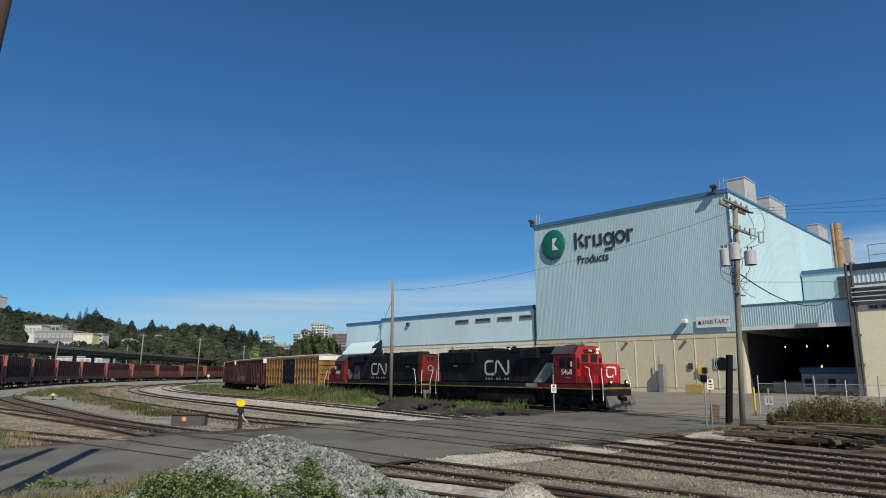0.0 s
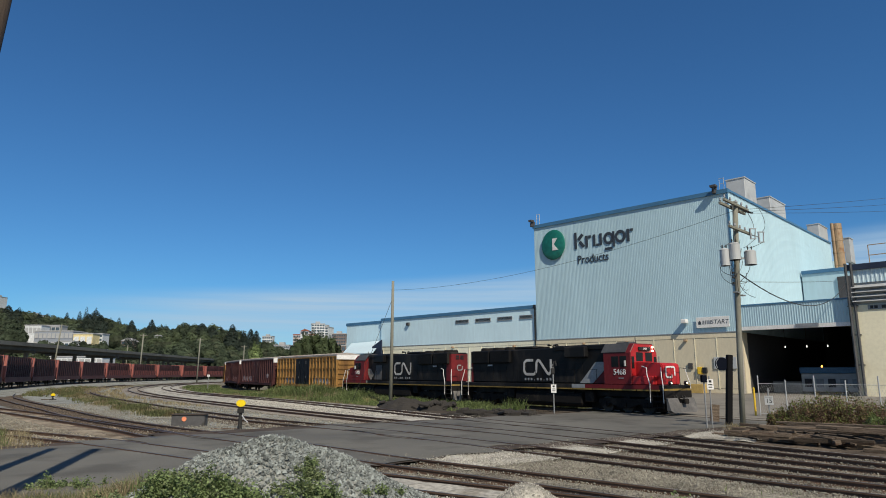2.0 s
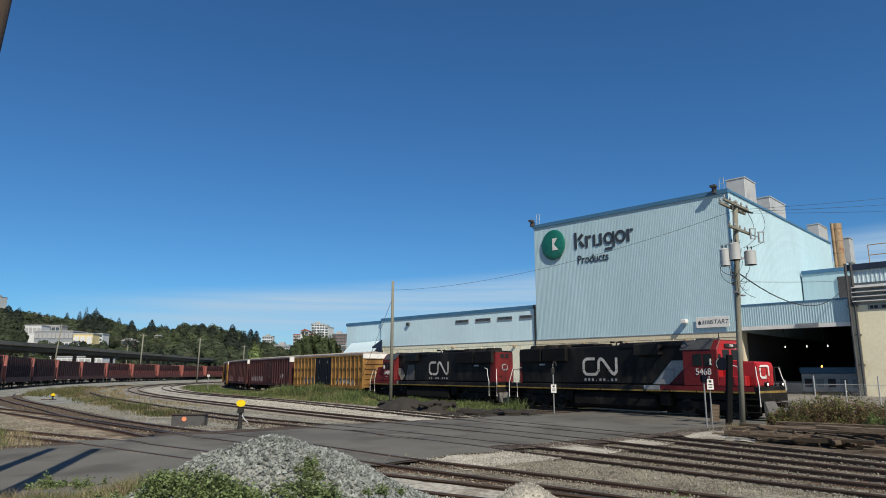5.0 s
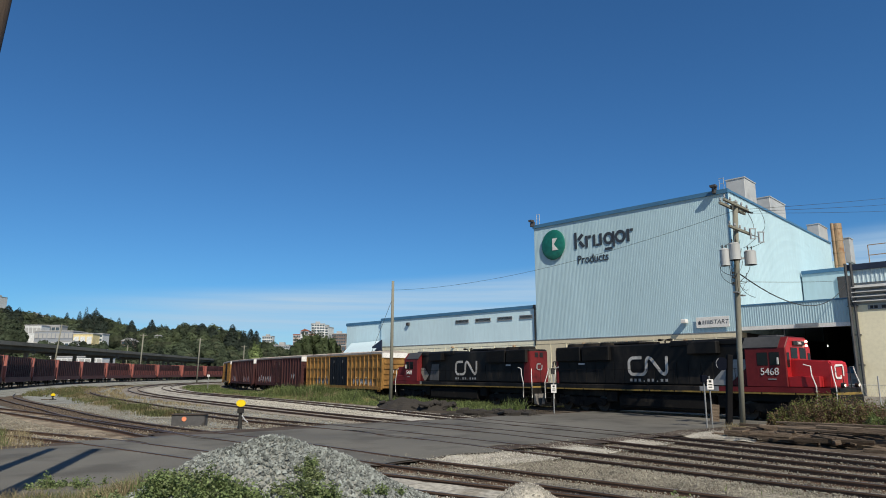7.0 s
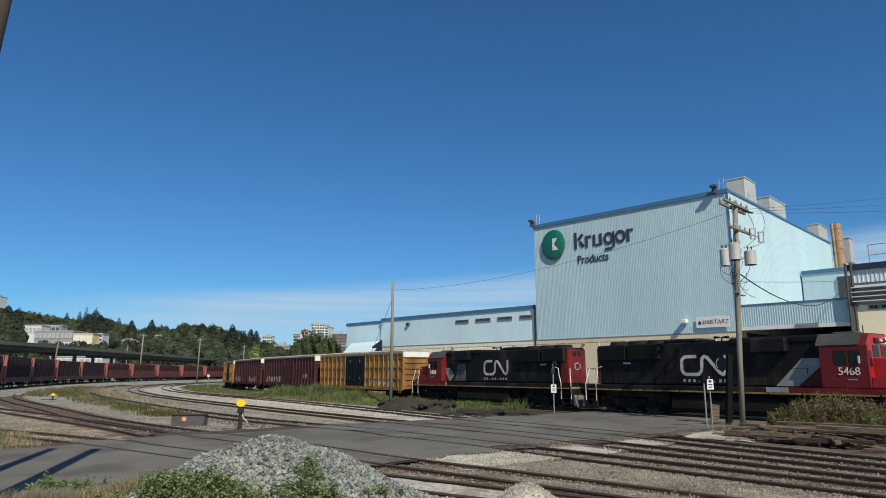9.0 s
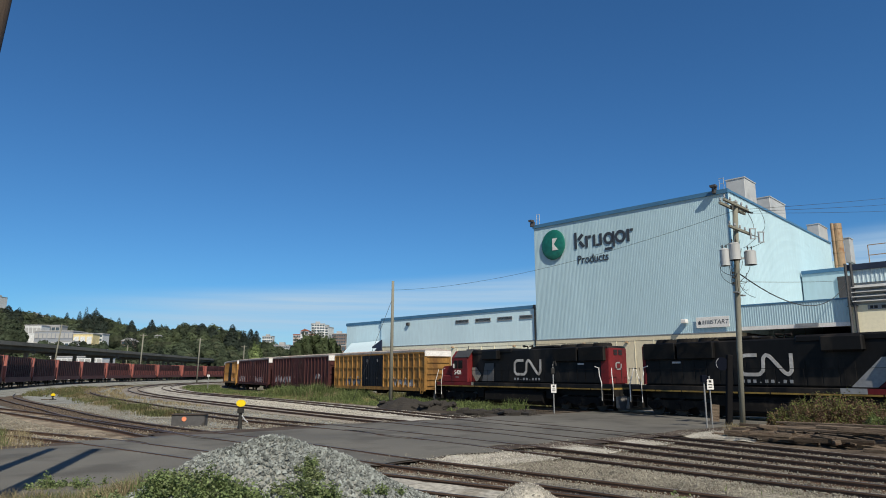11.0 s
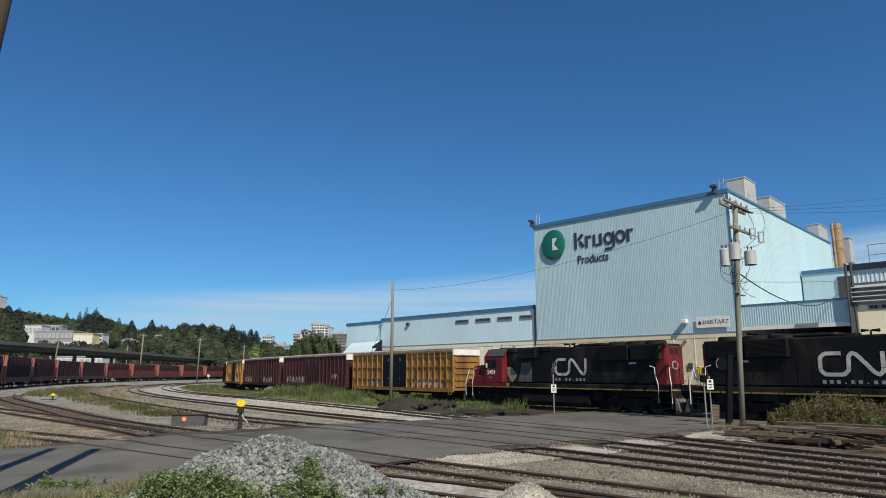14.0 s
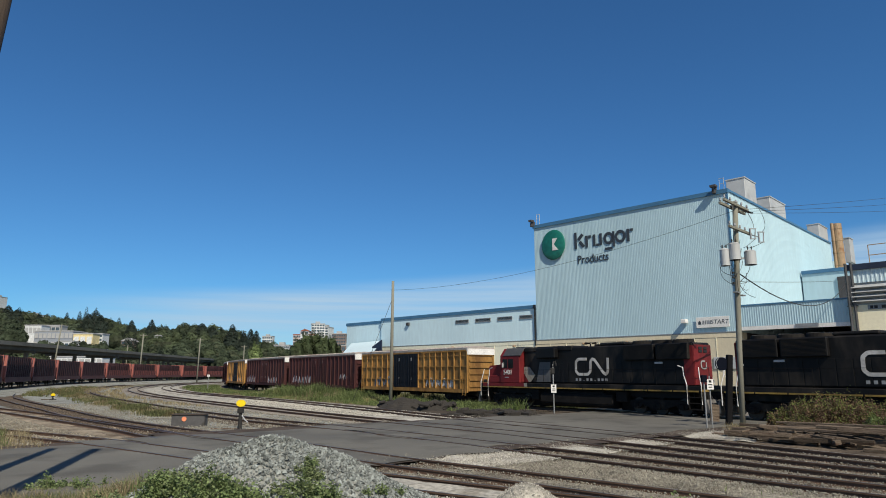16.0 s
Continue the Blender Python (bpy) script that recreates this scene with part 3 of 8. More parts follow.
def factory():
    f = thing("factory", Matrix.Identity(4), "large pale-blue ribbed metal paper mill on a beige concrete base", "factory", kind="structure")
    L, R, TOP, DEEP = -21.4, 11.4, 27.5, 52.0
    # core walls and roof of the tall hall
    bm = B()
    fbox(bm, L + 0.1, R - 0.1, 0.12, DEEP, 8.0, TOP - 0.15)
    part("wall", bm, M["white_metal"], f)
    bm = B()
    corrugated(bm, L, R, 8.0, TOP, 0.0, 0.26, 0.013)
    part("front_cladding", bm, M["blue_metal"], f, "pale-blue ribbed metal cladding")
    bm = B()
    side_m = Matrix.Translation(FM @ Vector((R, DEEP, 0))) @ SIDE
    # right-hand side: ribs seen from the sun's side
    n = 96
    rows = []
    for i in range(n):
        a = DEEP * i / n
        p = DEEP / n
        rows += [(a, 0), (a + p * 0.55, 0), (a + p * 0.65, 0.06), (a + p * 0.9, 0.06)]
    rows.append((DEEP, 0))
    lo = [bm.verts.new(FM @ Vector((R + b, a, 8.0))) for a, b in rows]
    hi = [bm.verts.new(FM @ Vector((R + b, a, TOP))) for a, b in rows]
    for i in range(len(rows) - 1):
        bm.faces.new((lo[i], lo[i + 1], hi[i + 1], hi[i]))
    part("side_cladding", bm, M["blue_metal"], f, "sunlit pale-blue ribbed cladding")
    bm = B()
    fbox(bm, L - 0.15, R + 0.2, -0.2, 0.25, TOP - 0.35, TOP + 0.25)
    fbox(bm, R - 0.15, R + 0.2, 0.25, DEEP, TOP - 0.12, TOP + 0.2)
    fbox(bm, R - 0.05, R + 0.12, -0.12, 0.08, 8.0, TOP - 0.35)
    part("parapet", bm, M["blue_trim"], f, "dark blue roof-edge flashing")
    bm = B()
    fbox(bm, L, R - 0.16, 0.26, DEEP, TOP - 0.15, TOP - 0.05)
    part("roof", bm, M["galv"], f)
    # lower long hall
    bm = B()
    fbox(bm, -61.5, L - 0.02, 0.12, 40, 7.9, 13.55)
    fbox(bm, -74.0, -61.52, 0.6, 40, 0, 13.2)
    part("wall", bm, M["white_metal"], f)
    bm = B()
    corrugated(bm, -61.5, L - 0.3, 7.9, 13.6, 0.0, 0.9, 0.006)
    corrugated(bm, -74.0, -61.5, 7.9, 13.3, 0.5, 0.9, 0.006)
    part("front_cladding", bm, M["pale_metal"], f, "pale-blue ribbed metal cladding")
    bm = B()
    fbox(bm, -61.6, L - 0.02, -0.15, 0.3, 13.4, 14.0)
    fbox(bm, -74.2, -61.6, 0.4, 0.8, 13.05, 13.65)
    part("parapet", bm, M["blue_trim"], f, "dark blue roof-edge flashing")
    bm = B()
    tube(bm, [FM @ Vector((L - 0.16, -0.2, 7.2)), FM @ Vector((L - 0.16, -0.2, 13.4))], 0.14, 8)
    fbox(bm, L - 0.4, L + 0.08, -0.4, -0.16, 13.4, 14.0, 0.03)
    part("downpipe", bm, M["black"], f, "black downpipe between the halls")
    # concrete base in tall panels with recessed joints
    bm = B()
    fbox(bm, -61.5, R - 0.02, 0.1, 1.0, -0.3, 7.95)
    part("base_wall", bm, M["concrete_grey"], f)
    pm = B()
    box(pm, -1.43, 1.43, -0.1, 0.12, 0.62, 7.35, bevel=0.02)
    pm = mesh_of("concrete_panel", pm, M["concrete"])
    pale = pm.copy()
    pale.materials[0] = M["concrete_pale"]
    k = 0
    u = R - 1.5
    while u > -61:
        o = new("concrete_panel", pm if u > L else pale)
        o.parent = f
        o.matrix_basis = FM @ Matrix.Translation((u, 0, 0))
        bm = B()
        fbox(bm, u - 1.56, u - 1.44, -0.15, 0.1, 0.6, 7.37)
        part("panel_joint", bm, M["cream"], f)
        u -= 3.0
    bm = B()
    fbox(bm, L, R, -0.06, 0.1, 0.0, 0.6)
    fbox(bm, L, R, -0.14, 0.1, 7.37, 7.98)
    part("plinth", bm, M["concrete"], f, "pale concrete plinth and band")
    bm = B()
    fbox(bm, -61.5, L - 0.004, -0.06, 0.1, 0.0, 0.6)
    fbox(bm, -61.5, L - 0.004, -0.14, 0.1, 7.37, 7.98)
    part("plinth", bm, M["concrete_pale"], f, "cream-painted plinth and band")
    bm = B()
    fbox(bm, -61.5, R, -0.19, 0.1, 7.99, 8.12)
    part("flashing", bm, M["steel_grey"], f)
    # roof edge lights, fixtures on the wall
    for u, z, s in ((10.0, 28.1, 0.6), (-21.3, 28.3, 0.5)):
        bm = B()
        fbox(bm, u - 0.7 * s, u + 0.7 * s, -1.3, -0.5, z - 0.1, z + 0.25, 0.04)
        fbox(bm, u - 0.08, u + 0.08, -0.5, 0.1, z - 0.7, z + 0.1)
        fbox(bm, u - 0.3, u + 0.1, -0.9, -0.3, z - 0.9, z - 0.2, 0.05)
        lamp = part("roof_floodlight", bm, M["dark_inside"], f, "grey floodlight at the roof corner")
        bm = B()
        for a in (0.5, 1.1):
            tube(bm, [FM @ Vector((u + a, 0.0, z - 0.6)), FM @ Vector((u + a, 0.0, z + 1.3))], 0.04, 5)
        for h in (0.5, 1.25):
            tube(bm, [FM @ Vector((u + 0.5, 0.0, z + h)), FM @ Vector((u + 1.1, 0.0, z + h))], 0.04, 5)
        part("ladder_rail", bm, M["galv"], f)
    for u, z, m in ((4.4, 9.75, "white"), (4.2, 7.1, "yellow"), (-4.8, 7.15, "yellow"), (-12.2, 7.2, "yellow"), (-40.5, 7.4, "yellow"), (-26.0, 7.2, "yellow")):
        bm = B()
        k = 1.8 if m == "white" else 1.0
        fbox(bm, u - 0.2 * k, u + 0.2 * k, -0.6 * k, -0.15, z - 0.14 * k, z + 0.16 * k, 0.05)
        fbox(bm, u - 0.06, u + 0.06, -0.2, 0.0, z - 0.1, z + 0.1)
        part("wall_lamp", bm, M["white" if m == "white" else "pipe_tan"], f, "small floodlight on the wall")
    # louvred windows of the low hall
    for u0, u1 in ((-39.95, -36.7), (-35.0, -31.4), (-29.8, -26.5), (-24.9, -22.2)):
        bm = B()
        fbox(bm, u0, u1, -0.12, 0.0, 11.75, 11.87)
        fbox(bm, u0, u1, -0.12, 0.0, 12.3, 12.42)
        fbox(bm, u0, u0 + 0.1, -0.12, 0.0, 11.88, 12.3)
        fbox(bm, u1 - 0.1, u1, -0.12, 0.0, 11.88, 12.3)
        w = part("window", bm, M["steel_grey"], f, "narrow louvred window strip")
        bm = B()
        for i in range(4):
            fbox(bm, u0 + 0.1, u1 - 0.1, -0.05, -0.03, 11.9 + i * 0.1, 11.96 + i * 0.1)
        part("louvre", bm, M["dark_inside"], w)
    bm = B()
    fbox(bm, -53.4, -52.7, -0.45, 0, 12.1, 12.7, 0.05)
    part("wall_vent", bm, M["dark_inside"], f, "small dark vent")
    # pale roof of a lean-to and its blue gable
    bm = B()
    a = [FM @ Vector(p) for p in ((-64.3, -8.0, 6.35), (-54.5, -8.0, 6.45), (-61.3, 0.1, 9.3), (-71.8, 0.1, 9.0))]
    top = [bm.verts.new(p + Vector((0, 0, 0.12))) for p in a]
    low = [bm.verts.new(p) for p in a]
    bm.faces.new(top)
    bm.faces.new(low[::-1])
    for i in range(4):
        bm.faces.new((low[i], low[(i + 1) % 4], top[(i + 1) % 4], top[i]))
    part("lean_to_roof", bm, M["white_metal"], f, "pale sheet-metal lean-to roof")
    bm = B()
    prism(bm, [(-55.35, 9.15), (-58.2, 7.85), (-58.2, 5.0), (-55.3, 5.0)], 0.25, FM @ Matrix.Translation((0, -5.2, 0)))
    fbox(bm, -64, -56, -7.0, -6.8, 0, 6.3)
    part("lean_to_wall", bm, M["navy"], f, "dark navy lean-to gable")
    # dock opening with ribbed fascia, dark bay behind
    D0, D1 = R + 0.1, 24.6
    bm = B()
    corrugated(bm, D0, D1, 8.7, 11.45, 0.5, 0.3, 0.035)
    part("dock_fascia", bm, M["blue_metal"], f, "pale-blue ribbed fascia over the loading dock")
    bm = B()
    fbox(bm, D0, D1, 0.42, 1.0, 8.2, 8.68)
    fbox(bm, D0, D1, 0.52, 1.0, 8.7, 11.4)
    part("dock_lintel", bm, M["white"], f, "white lintel of the loading dock")
    bm = B()
    fbox(bm, D0, D1, 0.4, 0.9, 11.42, 11.6)
    part("parapet", bm, M["blue_trim"], f)
    # near-black walls: the dock's shade is put into their colour
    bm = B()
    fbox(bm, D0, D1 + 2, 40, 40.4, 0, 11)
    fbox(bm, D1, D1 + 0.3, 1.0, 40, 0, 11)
    part("dock_wall", bm, M["dark_inside"], f, "inner walls of the loading dock, shade put into their near-black colour")
    # side wall: concrete where the sun reaches, near-black beyond for painted shade
    bm = B()
    fbox(bm, R - 0.02, R + 0.1, 1.0, 2.6, 0, 8.0)
    part("dock_side_wall", bm, M["concrete"], f)
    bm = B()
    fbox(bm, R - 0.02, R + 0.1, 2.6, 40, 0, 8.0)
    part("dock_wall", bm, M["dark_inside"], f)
    bm = B()
    fbox(bm, D0, D1 + 0.3, 1.02, 40, 11.0, 11.3)
    part("dock_roof", bm, M["galv"], f)
    for u in (12.3, 15.2, 17.9):
        bm = B()
        fbox(bm, u - 0.07, u + 0.07, 15.53, 15.67, 6.32, 6.6, 0.03)
        lamp = part("dock_lamp", bm, M["lamp_white"], f, "small lit lamp in the dark dock")
        bm = B()
        fbox(bm, u - 0.02, u + 0.02, 15.58, 15.62, 6.6, 11.0)
        part("hanger", bm, M["dark_inside"], lamp)
    bm = B()
    fbox(bm, 18.3, 20.9, 0.3, 0.42, 8.35, 8.75, 0.01)
    part("sign_board", bm, M["steel_grey"], f, "grey sign board over the dock")
    bm = B()
    fbox(bm, 26.35, 30.55, -0.08, -0.002, 9.96, 10.51, 0.01)
    board = part("notice_board", bm, M["steel_grey"], f, "grey notice board on the cream wall")
    bm = B()
    for k, w in ((0.25, 0.3), (0.65, 0.35), (1.4, 0.4), (1.9, 0.3), (2.3, 0.35), (2.8, 0.4), (3.3, 0.3)):
        fbox(bm, 26.35 + k, 26.35 + k + w, -0.095, -0.082, 10.06, 10.41)
    part("notice_bars", bm, M["black_matte"], board)
    # right-hand building: beige below, pale band and louvres above
    E0, E1 = 24.62, 52.0
    bm = B()
    fbox(bm, E0, E1, 0.0, 30, -0.3, 10.55)
    part("base_wall", bm, M["cream"], f, "plain cream-painted wall")
    bm = B()
    fbox(bm, E0 + 0.25, E1, 0.3, 30, 10.55, 15.0)
    part("wall", bm, M["galv"], f)
    bm = B()
    corrugated(bm, E0 + 0.3, E1, 13.2, 14.75, 0.1, 0.45, 0.05)
    part("front_cladding", bm, M["white_metal"], f, "off-white ribbed band")
    bm = B()
    fbox(bm, E0, E1, -0.2, 0.4, 14.75, 15.45)
    part("parapet", bm, M["navy"], f, "near-black roof-edge flashing")
    bm = B()
    for i in range(4):
        z = 10.9 + i * 0.55
        bb = [FM @ Vector(p) for p in ((E0 + 0.3, -0.5, z), (E1, -0.5, z), (E1, 0.3, z + 0.4), (E0 + 0.3, 0.3, z + 0.4))]
        vs = [bm.verts.new(p) for p in bb]
        ws = [bm.verts.new(p + Vector((0, 0, 0.05))) for p in bb]
        bm.faces.new(vs[::-1])
        bm.faces.new(ws)
        for k in range(4):
            bm.faces.new((vs[k], vs[(k + 1) % 4], ws[(k + 1) % 4], ws[k]))
    part("louvre", bm, M["galv"], f, "grey slanting louvres")
    bm = B()
    for u, v in ((E0 - 0.05, -0.25), (E0 + 0.5, -0.2)):
        tube(bm, [FM @ Vector((u, v, 0)), FM @ Vector((u, v, 15.6))], 0.16, 8)
    for z in (3.5, 7.0, 10.4, 13.0):
        fbox(bm, E0 - 0.3, E0 + 0.8, -0.3, 0.0, z, z + 0.12)
    part("downpipe", bm, M["case_dark"], f, "dark grey pipes up the building's corner")
    # penthouse over the dock
    bm = B()
    fbox(bm, R + 0.3, 30, 30.0, 44, 11, 19.0)
    part("penthouse", bm, M["blue_metal"], f, "pale-blue penthouse behind the dock")
    bm = B()
    fbox(bm, R + 0.3, 30, 29.8, 30.3, 18.9, 19.5)
    part("parapet", bm, M["blue_trim"], f)
    bm = B()
    fbox(bm, 16.9, 18.9, 29.7, 29.99, 13.2, 18.0)
    part("penthouse_door", bm, M["dark_inside"], f, "tall dark doorway")
    # roof plant
    for u0, u1, v0, v1, z1 in ((8.3, 11.0, 8.6, 13.3, 31.5), (8.0, 11.0, 19.5, 27.2, 30.7), (9.2, 11.2, 46.0, 52.0, 30.6), (12.9, 13.9, 56, 59, 29.0)):
        bm = B()
        fbox(bm, u0, u1, v0, v1, TOP if u1 < 11.5 else 24.0, z1, 0.06)
        fbox(bm, u0 - 0.1, u1 + 0.1, v0 - 0.1, v1 + 0.1, z1 - 0.15, z1)
        part("rooftop_unit", bm, M["galv"], f, "grey box-shaped rooftop air unit")
    bm = B()
    fbox(bm, -20.0, R + 0.2, DEEP + 0.02, 80, 0, 24.0)
    part("rear_hall", bm, M["blue_metal"], f)
    for u, v, r, z1 in ((12.5, 53.6, 0.85, 31.5), (11.85, 52.9, 0.3, 31.6)):
        bm = B()
        cyl(bm, FM @ Vector((u, v, 15)), FM @ Vector((u, v, z1)), r, n=20)
        for k in range(7):
            cyl(bm, FM @ Vector((u, v, 16 + k * 2.4)), FM @ Vector((u, v, 16.2 + k * 2.4)), r + 0.06, n=20)
        part("exhaust_stack", bm, M["pipe_tan"], f, "tan banded exhaust stack")
    # roof railing of the right-hand building
    bm = B()
    for i in range(9):
        u = 26 + i * 2.2
        tube(bm, [FM @ Vector((u, 6, 15.2)), FM @ Vector((u, 6, 18.6))], 0.06, 5)
    for z in (17.3, 18.6):
        tube(bm, [FM @ Vector((26, 6, z)), FM @ Vector((43.6, 6, z))], 0.06, 5)
    part("roof_railing", bm, M["pipe_tan"], f, "rusty roof railing")
    return f


M["lamp_white"] = mat("lit_lamp", (1.0, 0.95, 0.85), 0.5, var=0, fine_var=0, bump=0, emit=1.6)
M["green"] = mat("green_emblem", (0.012, 0.15, 0.115), 0.35, var=0.25, scale=0.25, fine=2, bump=0)
M["sign_dark"] = mat("charcoal_sign", (0.035, 0.043, 0.055), 0.45, var=0.1, bump=0.02)
FACTORY = factory()


def words(text, size, m, material, parent, name="number", lean=0.0):
    cu = bpy.data.curves.new("text", "FONT")
    cu.shear = lean
    cu.body, cu.size, cu.extrude = text, size, 0.012
    cu.align_x, cu.align_y = "CENTER", "CENTER"
    tmp = bpy.data.objects.new("text", cu)
    scene.collection.objects.link(tmp)
    me = bpy.data.meshes.new_from_object(tmp.evaluated_get(bpy.context.evaluated_depsgraph_get()))
    bpy.data.objects.remove(tmp)
    me.materials.clear()
    me.materials.append(material)
    ob = new(name, me)
    ob.parent = parent
    ob.matrix_basis = m
    return ob


def emblem_sign():
    t = thing("wall_sign", FM @ Matrix.Translation((0, -0.32, 0)), "green round emblem beside dark raised lettering on the wall", "sign")
    bm = B()
    c = Matrix.Translation((-17.3, 0, 23.75)) @ Matrix.Rotation(math.pi / 2, 4, "X")
    bmesh.ops.create_uvsphere(bm, u_segments=40, v_segments=20, radius=2.55, matrix=c @ Matrix.Diagonal((0.93, 1, 0.11, 1)))
    part("emblem_disc", bm, M["green"], t, "domed green disc", True)
    bm = B()
    prism(bm, [(-17.3, 22.75), (-17.3, 24.75), (-16.3, 24.75), (-17.0, 23.75), (-16.2, 22.75)], -0.06, Matrix.Translation((0, -0.24, 0)))
    part("emblem_mark", bm, M["white"], t, "pale angular mark")
    # the wide line of writing as plain bars, dots and rings of its size
    def stroke(pts, w=0.44):
        bm = B()
        ribbon(bm, pts, w, 0.24, 0.1)
        part("sign_stroke", bm, M["sign_dark"], t)

    def ring(u, z, r, q):
        stroke([(u + r * math.cos(g), z + q * math.sin(g)) for g in [2 * math.pi * i / 14 for i in range(15)]], 0.4)
    stroke([(-13.1, 22.5), (-13.1, 25.2)])
    stroke([(-12.6, 23.9), (-11.75, 24.75)], 0.5)
    stroke([(-12.3, 23.6), (-11.65, 22.7)], 0.5)
    for u in (-11.05, -3.75):
        stroke([(u, 22.5), (u, 24.4)])
        stroke([(u + 0.35, 24.2), (u + 0.85, 24.2)], 0.36)
    for u in (-9.65, -8.5):
        stroke([(u, 22.6), (u, 24.4)])
    stroke([(-9.3, 22.66), (-8.85, 22.66)], 0.36)
    ring(-7.1, 23.45, 0.68, 0.78)
    stroke([(-7.75, 21.8), (-6.5, 21.8)], 0.36)
    stroke([(-6.22, 22.0), (-6.22, 24.4)], 0.36)
    ring(-5.05, 23.45, 0.72, 0.8)
    words("Products", 1.9, Matrix.Translation((-10.05, 0.25, 20.6)) @ Matrix.Rotation(math.pi / 2, 4, "X") @ Matrix.Diagonal((0.83, 1, 4, 1)), M["sign_dark"], t, "lettering")
    return t


emblem_sign()


# ---- far distance: wooded hill, houses, towers, viaduct ----
M["leaf_far_light"] = mat("light_broadleaf_green", (0.112, 0.142, 0.082), 0.95, spec=0.05, var=0.4, scale=0.06, fine=0.5, bump=0, island=0.1, thin=0.45)
M["leaf_far_olive"] = mat("olive_broadleaf_green", (0.1, 0.118, 0.077), 0.95, spec=0.05, var=0.45, scale=0.05, fine=0.5, bump=0, island=0.1, thin=0.45)
M["hill"] = mat("wooded_slope", (0.05, 0.075, 0.03), 0.9, var=0.3, scale=0.02, fine=0.3, bump=0.3)
M["deck"] = mat("viaduct_concrete", (0.115, 0.12, 0.112), 0.85, var=0.15, scale=0.1, fine=1.0, bump=0.1, stain=(0.075, 0.08, 0.075), stain_scale=0.12)
M["stucco_white"] = mat("white_stucco", (0.60, 0.63, 0.65), 0.8, var=0.08, scale=0.1, fine=1.0, bump=0.05)
M["stucco_yellow"] = mat("yellow_stucco", (0.66, 0.56, 0.31), 0.8, var=0.08, scale=0.1, fine=1.0, bump=0.05)
M["stucco_pink"] = mat("pale_pink_stucco", (0.58, 0.52, 0.50), 0.8, var=0.08, scale=0.1, fine=1.0, bump=0.05)
M["stucco_brown"] = mat("brown_brick_tower", (0.20, 0.155, 0.14), 0.8, var=0.1, scale=0.1, fine=1.0, bump=0.05)
M["far_glass"] = mat("far_window_glass", (0.06, 0.09, 0.12), 0.25, var=0.1, bump=0)
M["roof_red"] = mat("red_roof_tiles", (0.28, 0.10, 0.07), 0.8, var=0.1, bump=0.05)
M["roof_blue"] = mat("pale_blue_grey_sheet", (0.25, 0.28, 0.33), 0.7, var=0.1, scale=0.2, bump=0.05)
M["grey_roof"] = mat("grey_flat_roof", (0.36, 0.37, 0.38), 0.8, var=0.1, scale=0.2, bump=0.05)

SKYLINE = ease([(-0.9, 56), (-0.69, 56), (-0.62, 50), (-0.56, 46), (-0.52, 45), (-0.485, 38), (-0.44, 36), (-0.37, 37), (-0.33, 32), (-0.29, 26), (-0.24, 19), (-0.15, 14), (0.0, 9), (0.2, 4), (0.5, 2)])


def hill_z(x, y):
    """Height of the slope behind the viaduct."""
    d = max(y, 1.0)
    k = min(max((d - 330) / 320, 0), 1)
    k = k * k * (3 - 2 * k)
    return -0.2 + SKYLINE(x / d) * k + 1.5 * k * noise.noise((x * 0.02, y * 0.02, 0.0))


def hill():
    vs, fs = [], []
    na, nd = 70, 16
    for j in range(nd + 1):
        d = 330 + 900 * (j / nd) ** 1.3
        for i in range(na + 1):
            a = -1.6 + 2.3 * i / na
            vs.append((a * d, d, hill_z(a * d, d) - 0.1 * (j == 0)))
    for j in range(nd):
        for i in range(na):
            p = j * (na + 1) + i
            fs.append((p, p + 1, p + na + 2, p + na + 1))
    tagged(sheet("hillside", vs, fs, M["hill"], smooth=True), "wooded hillside rising behind the viaduct", "hill", kind="structure")


hill()


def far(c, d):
    """Sideways place at distance d for column c of the camera's view."""
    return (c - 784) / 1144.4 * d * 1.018


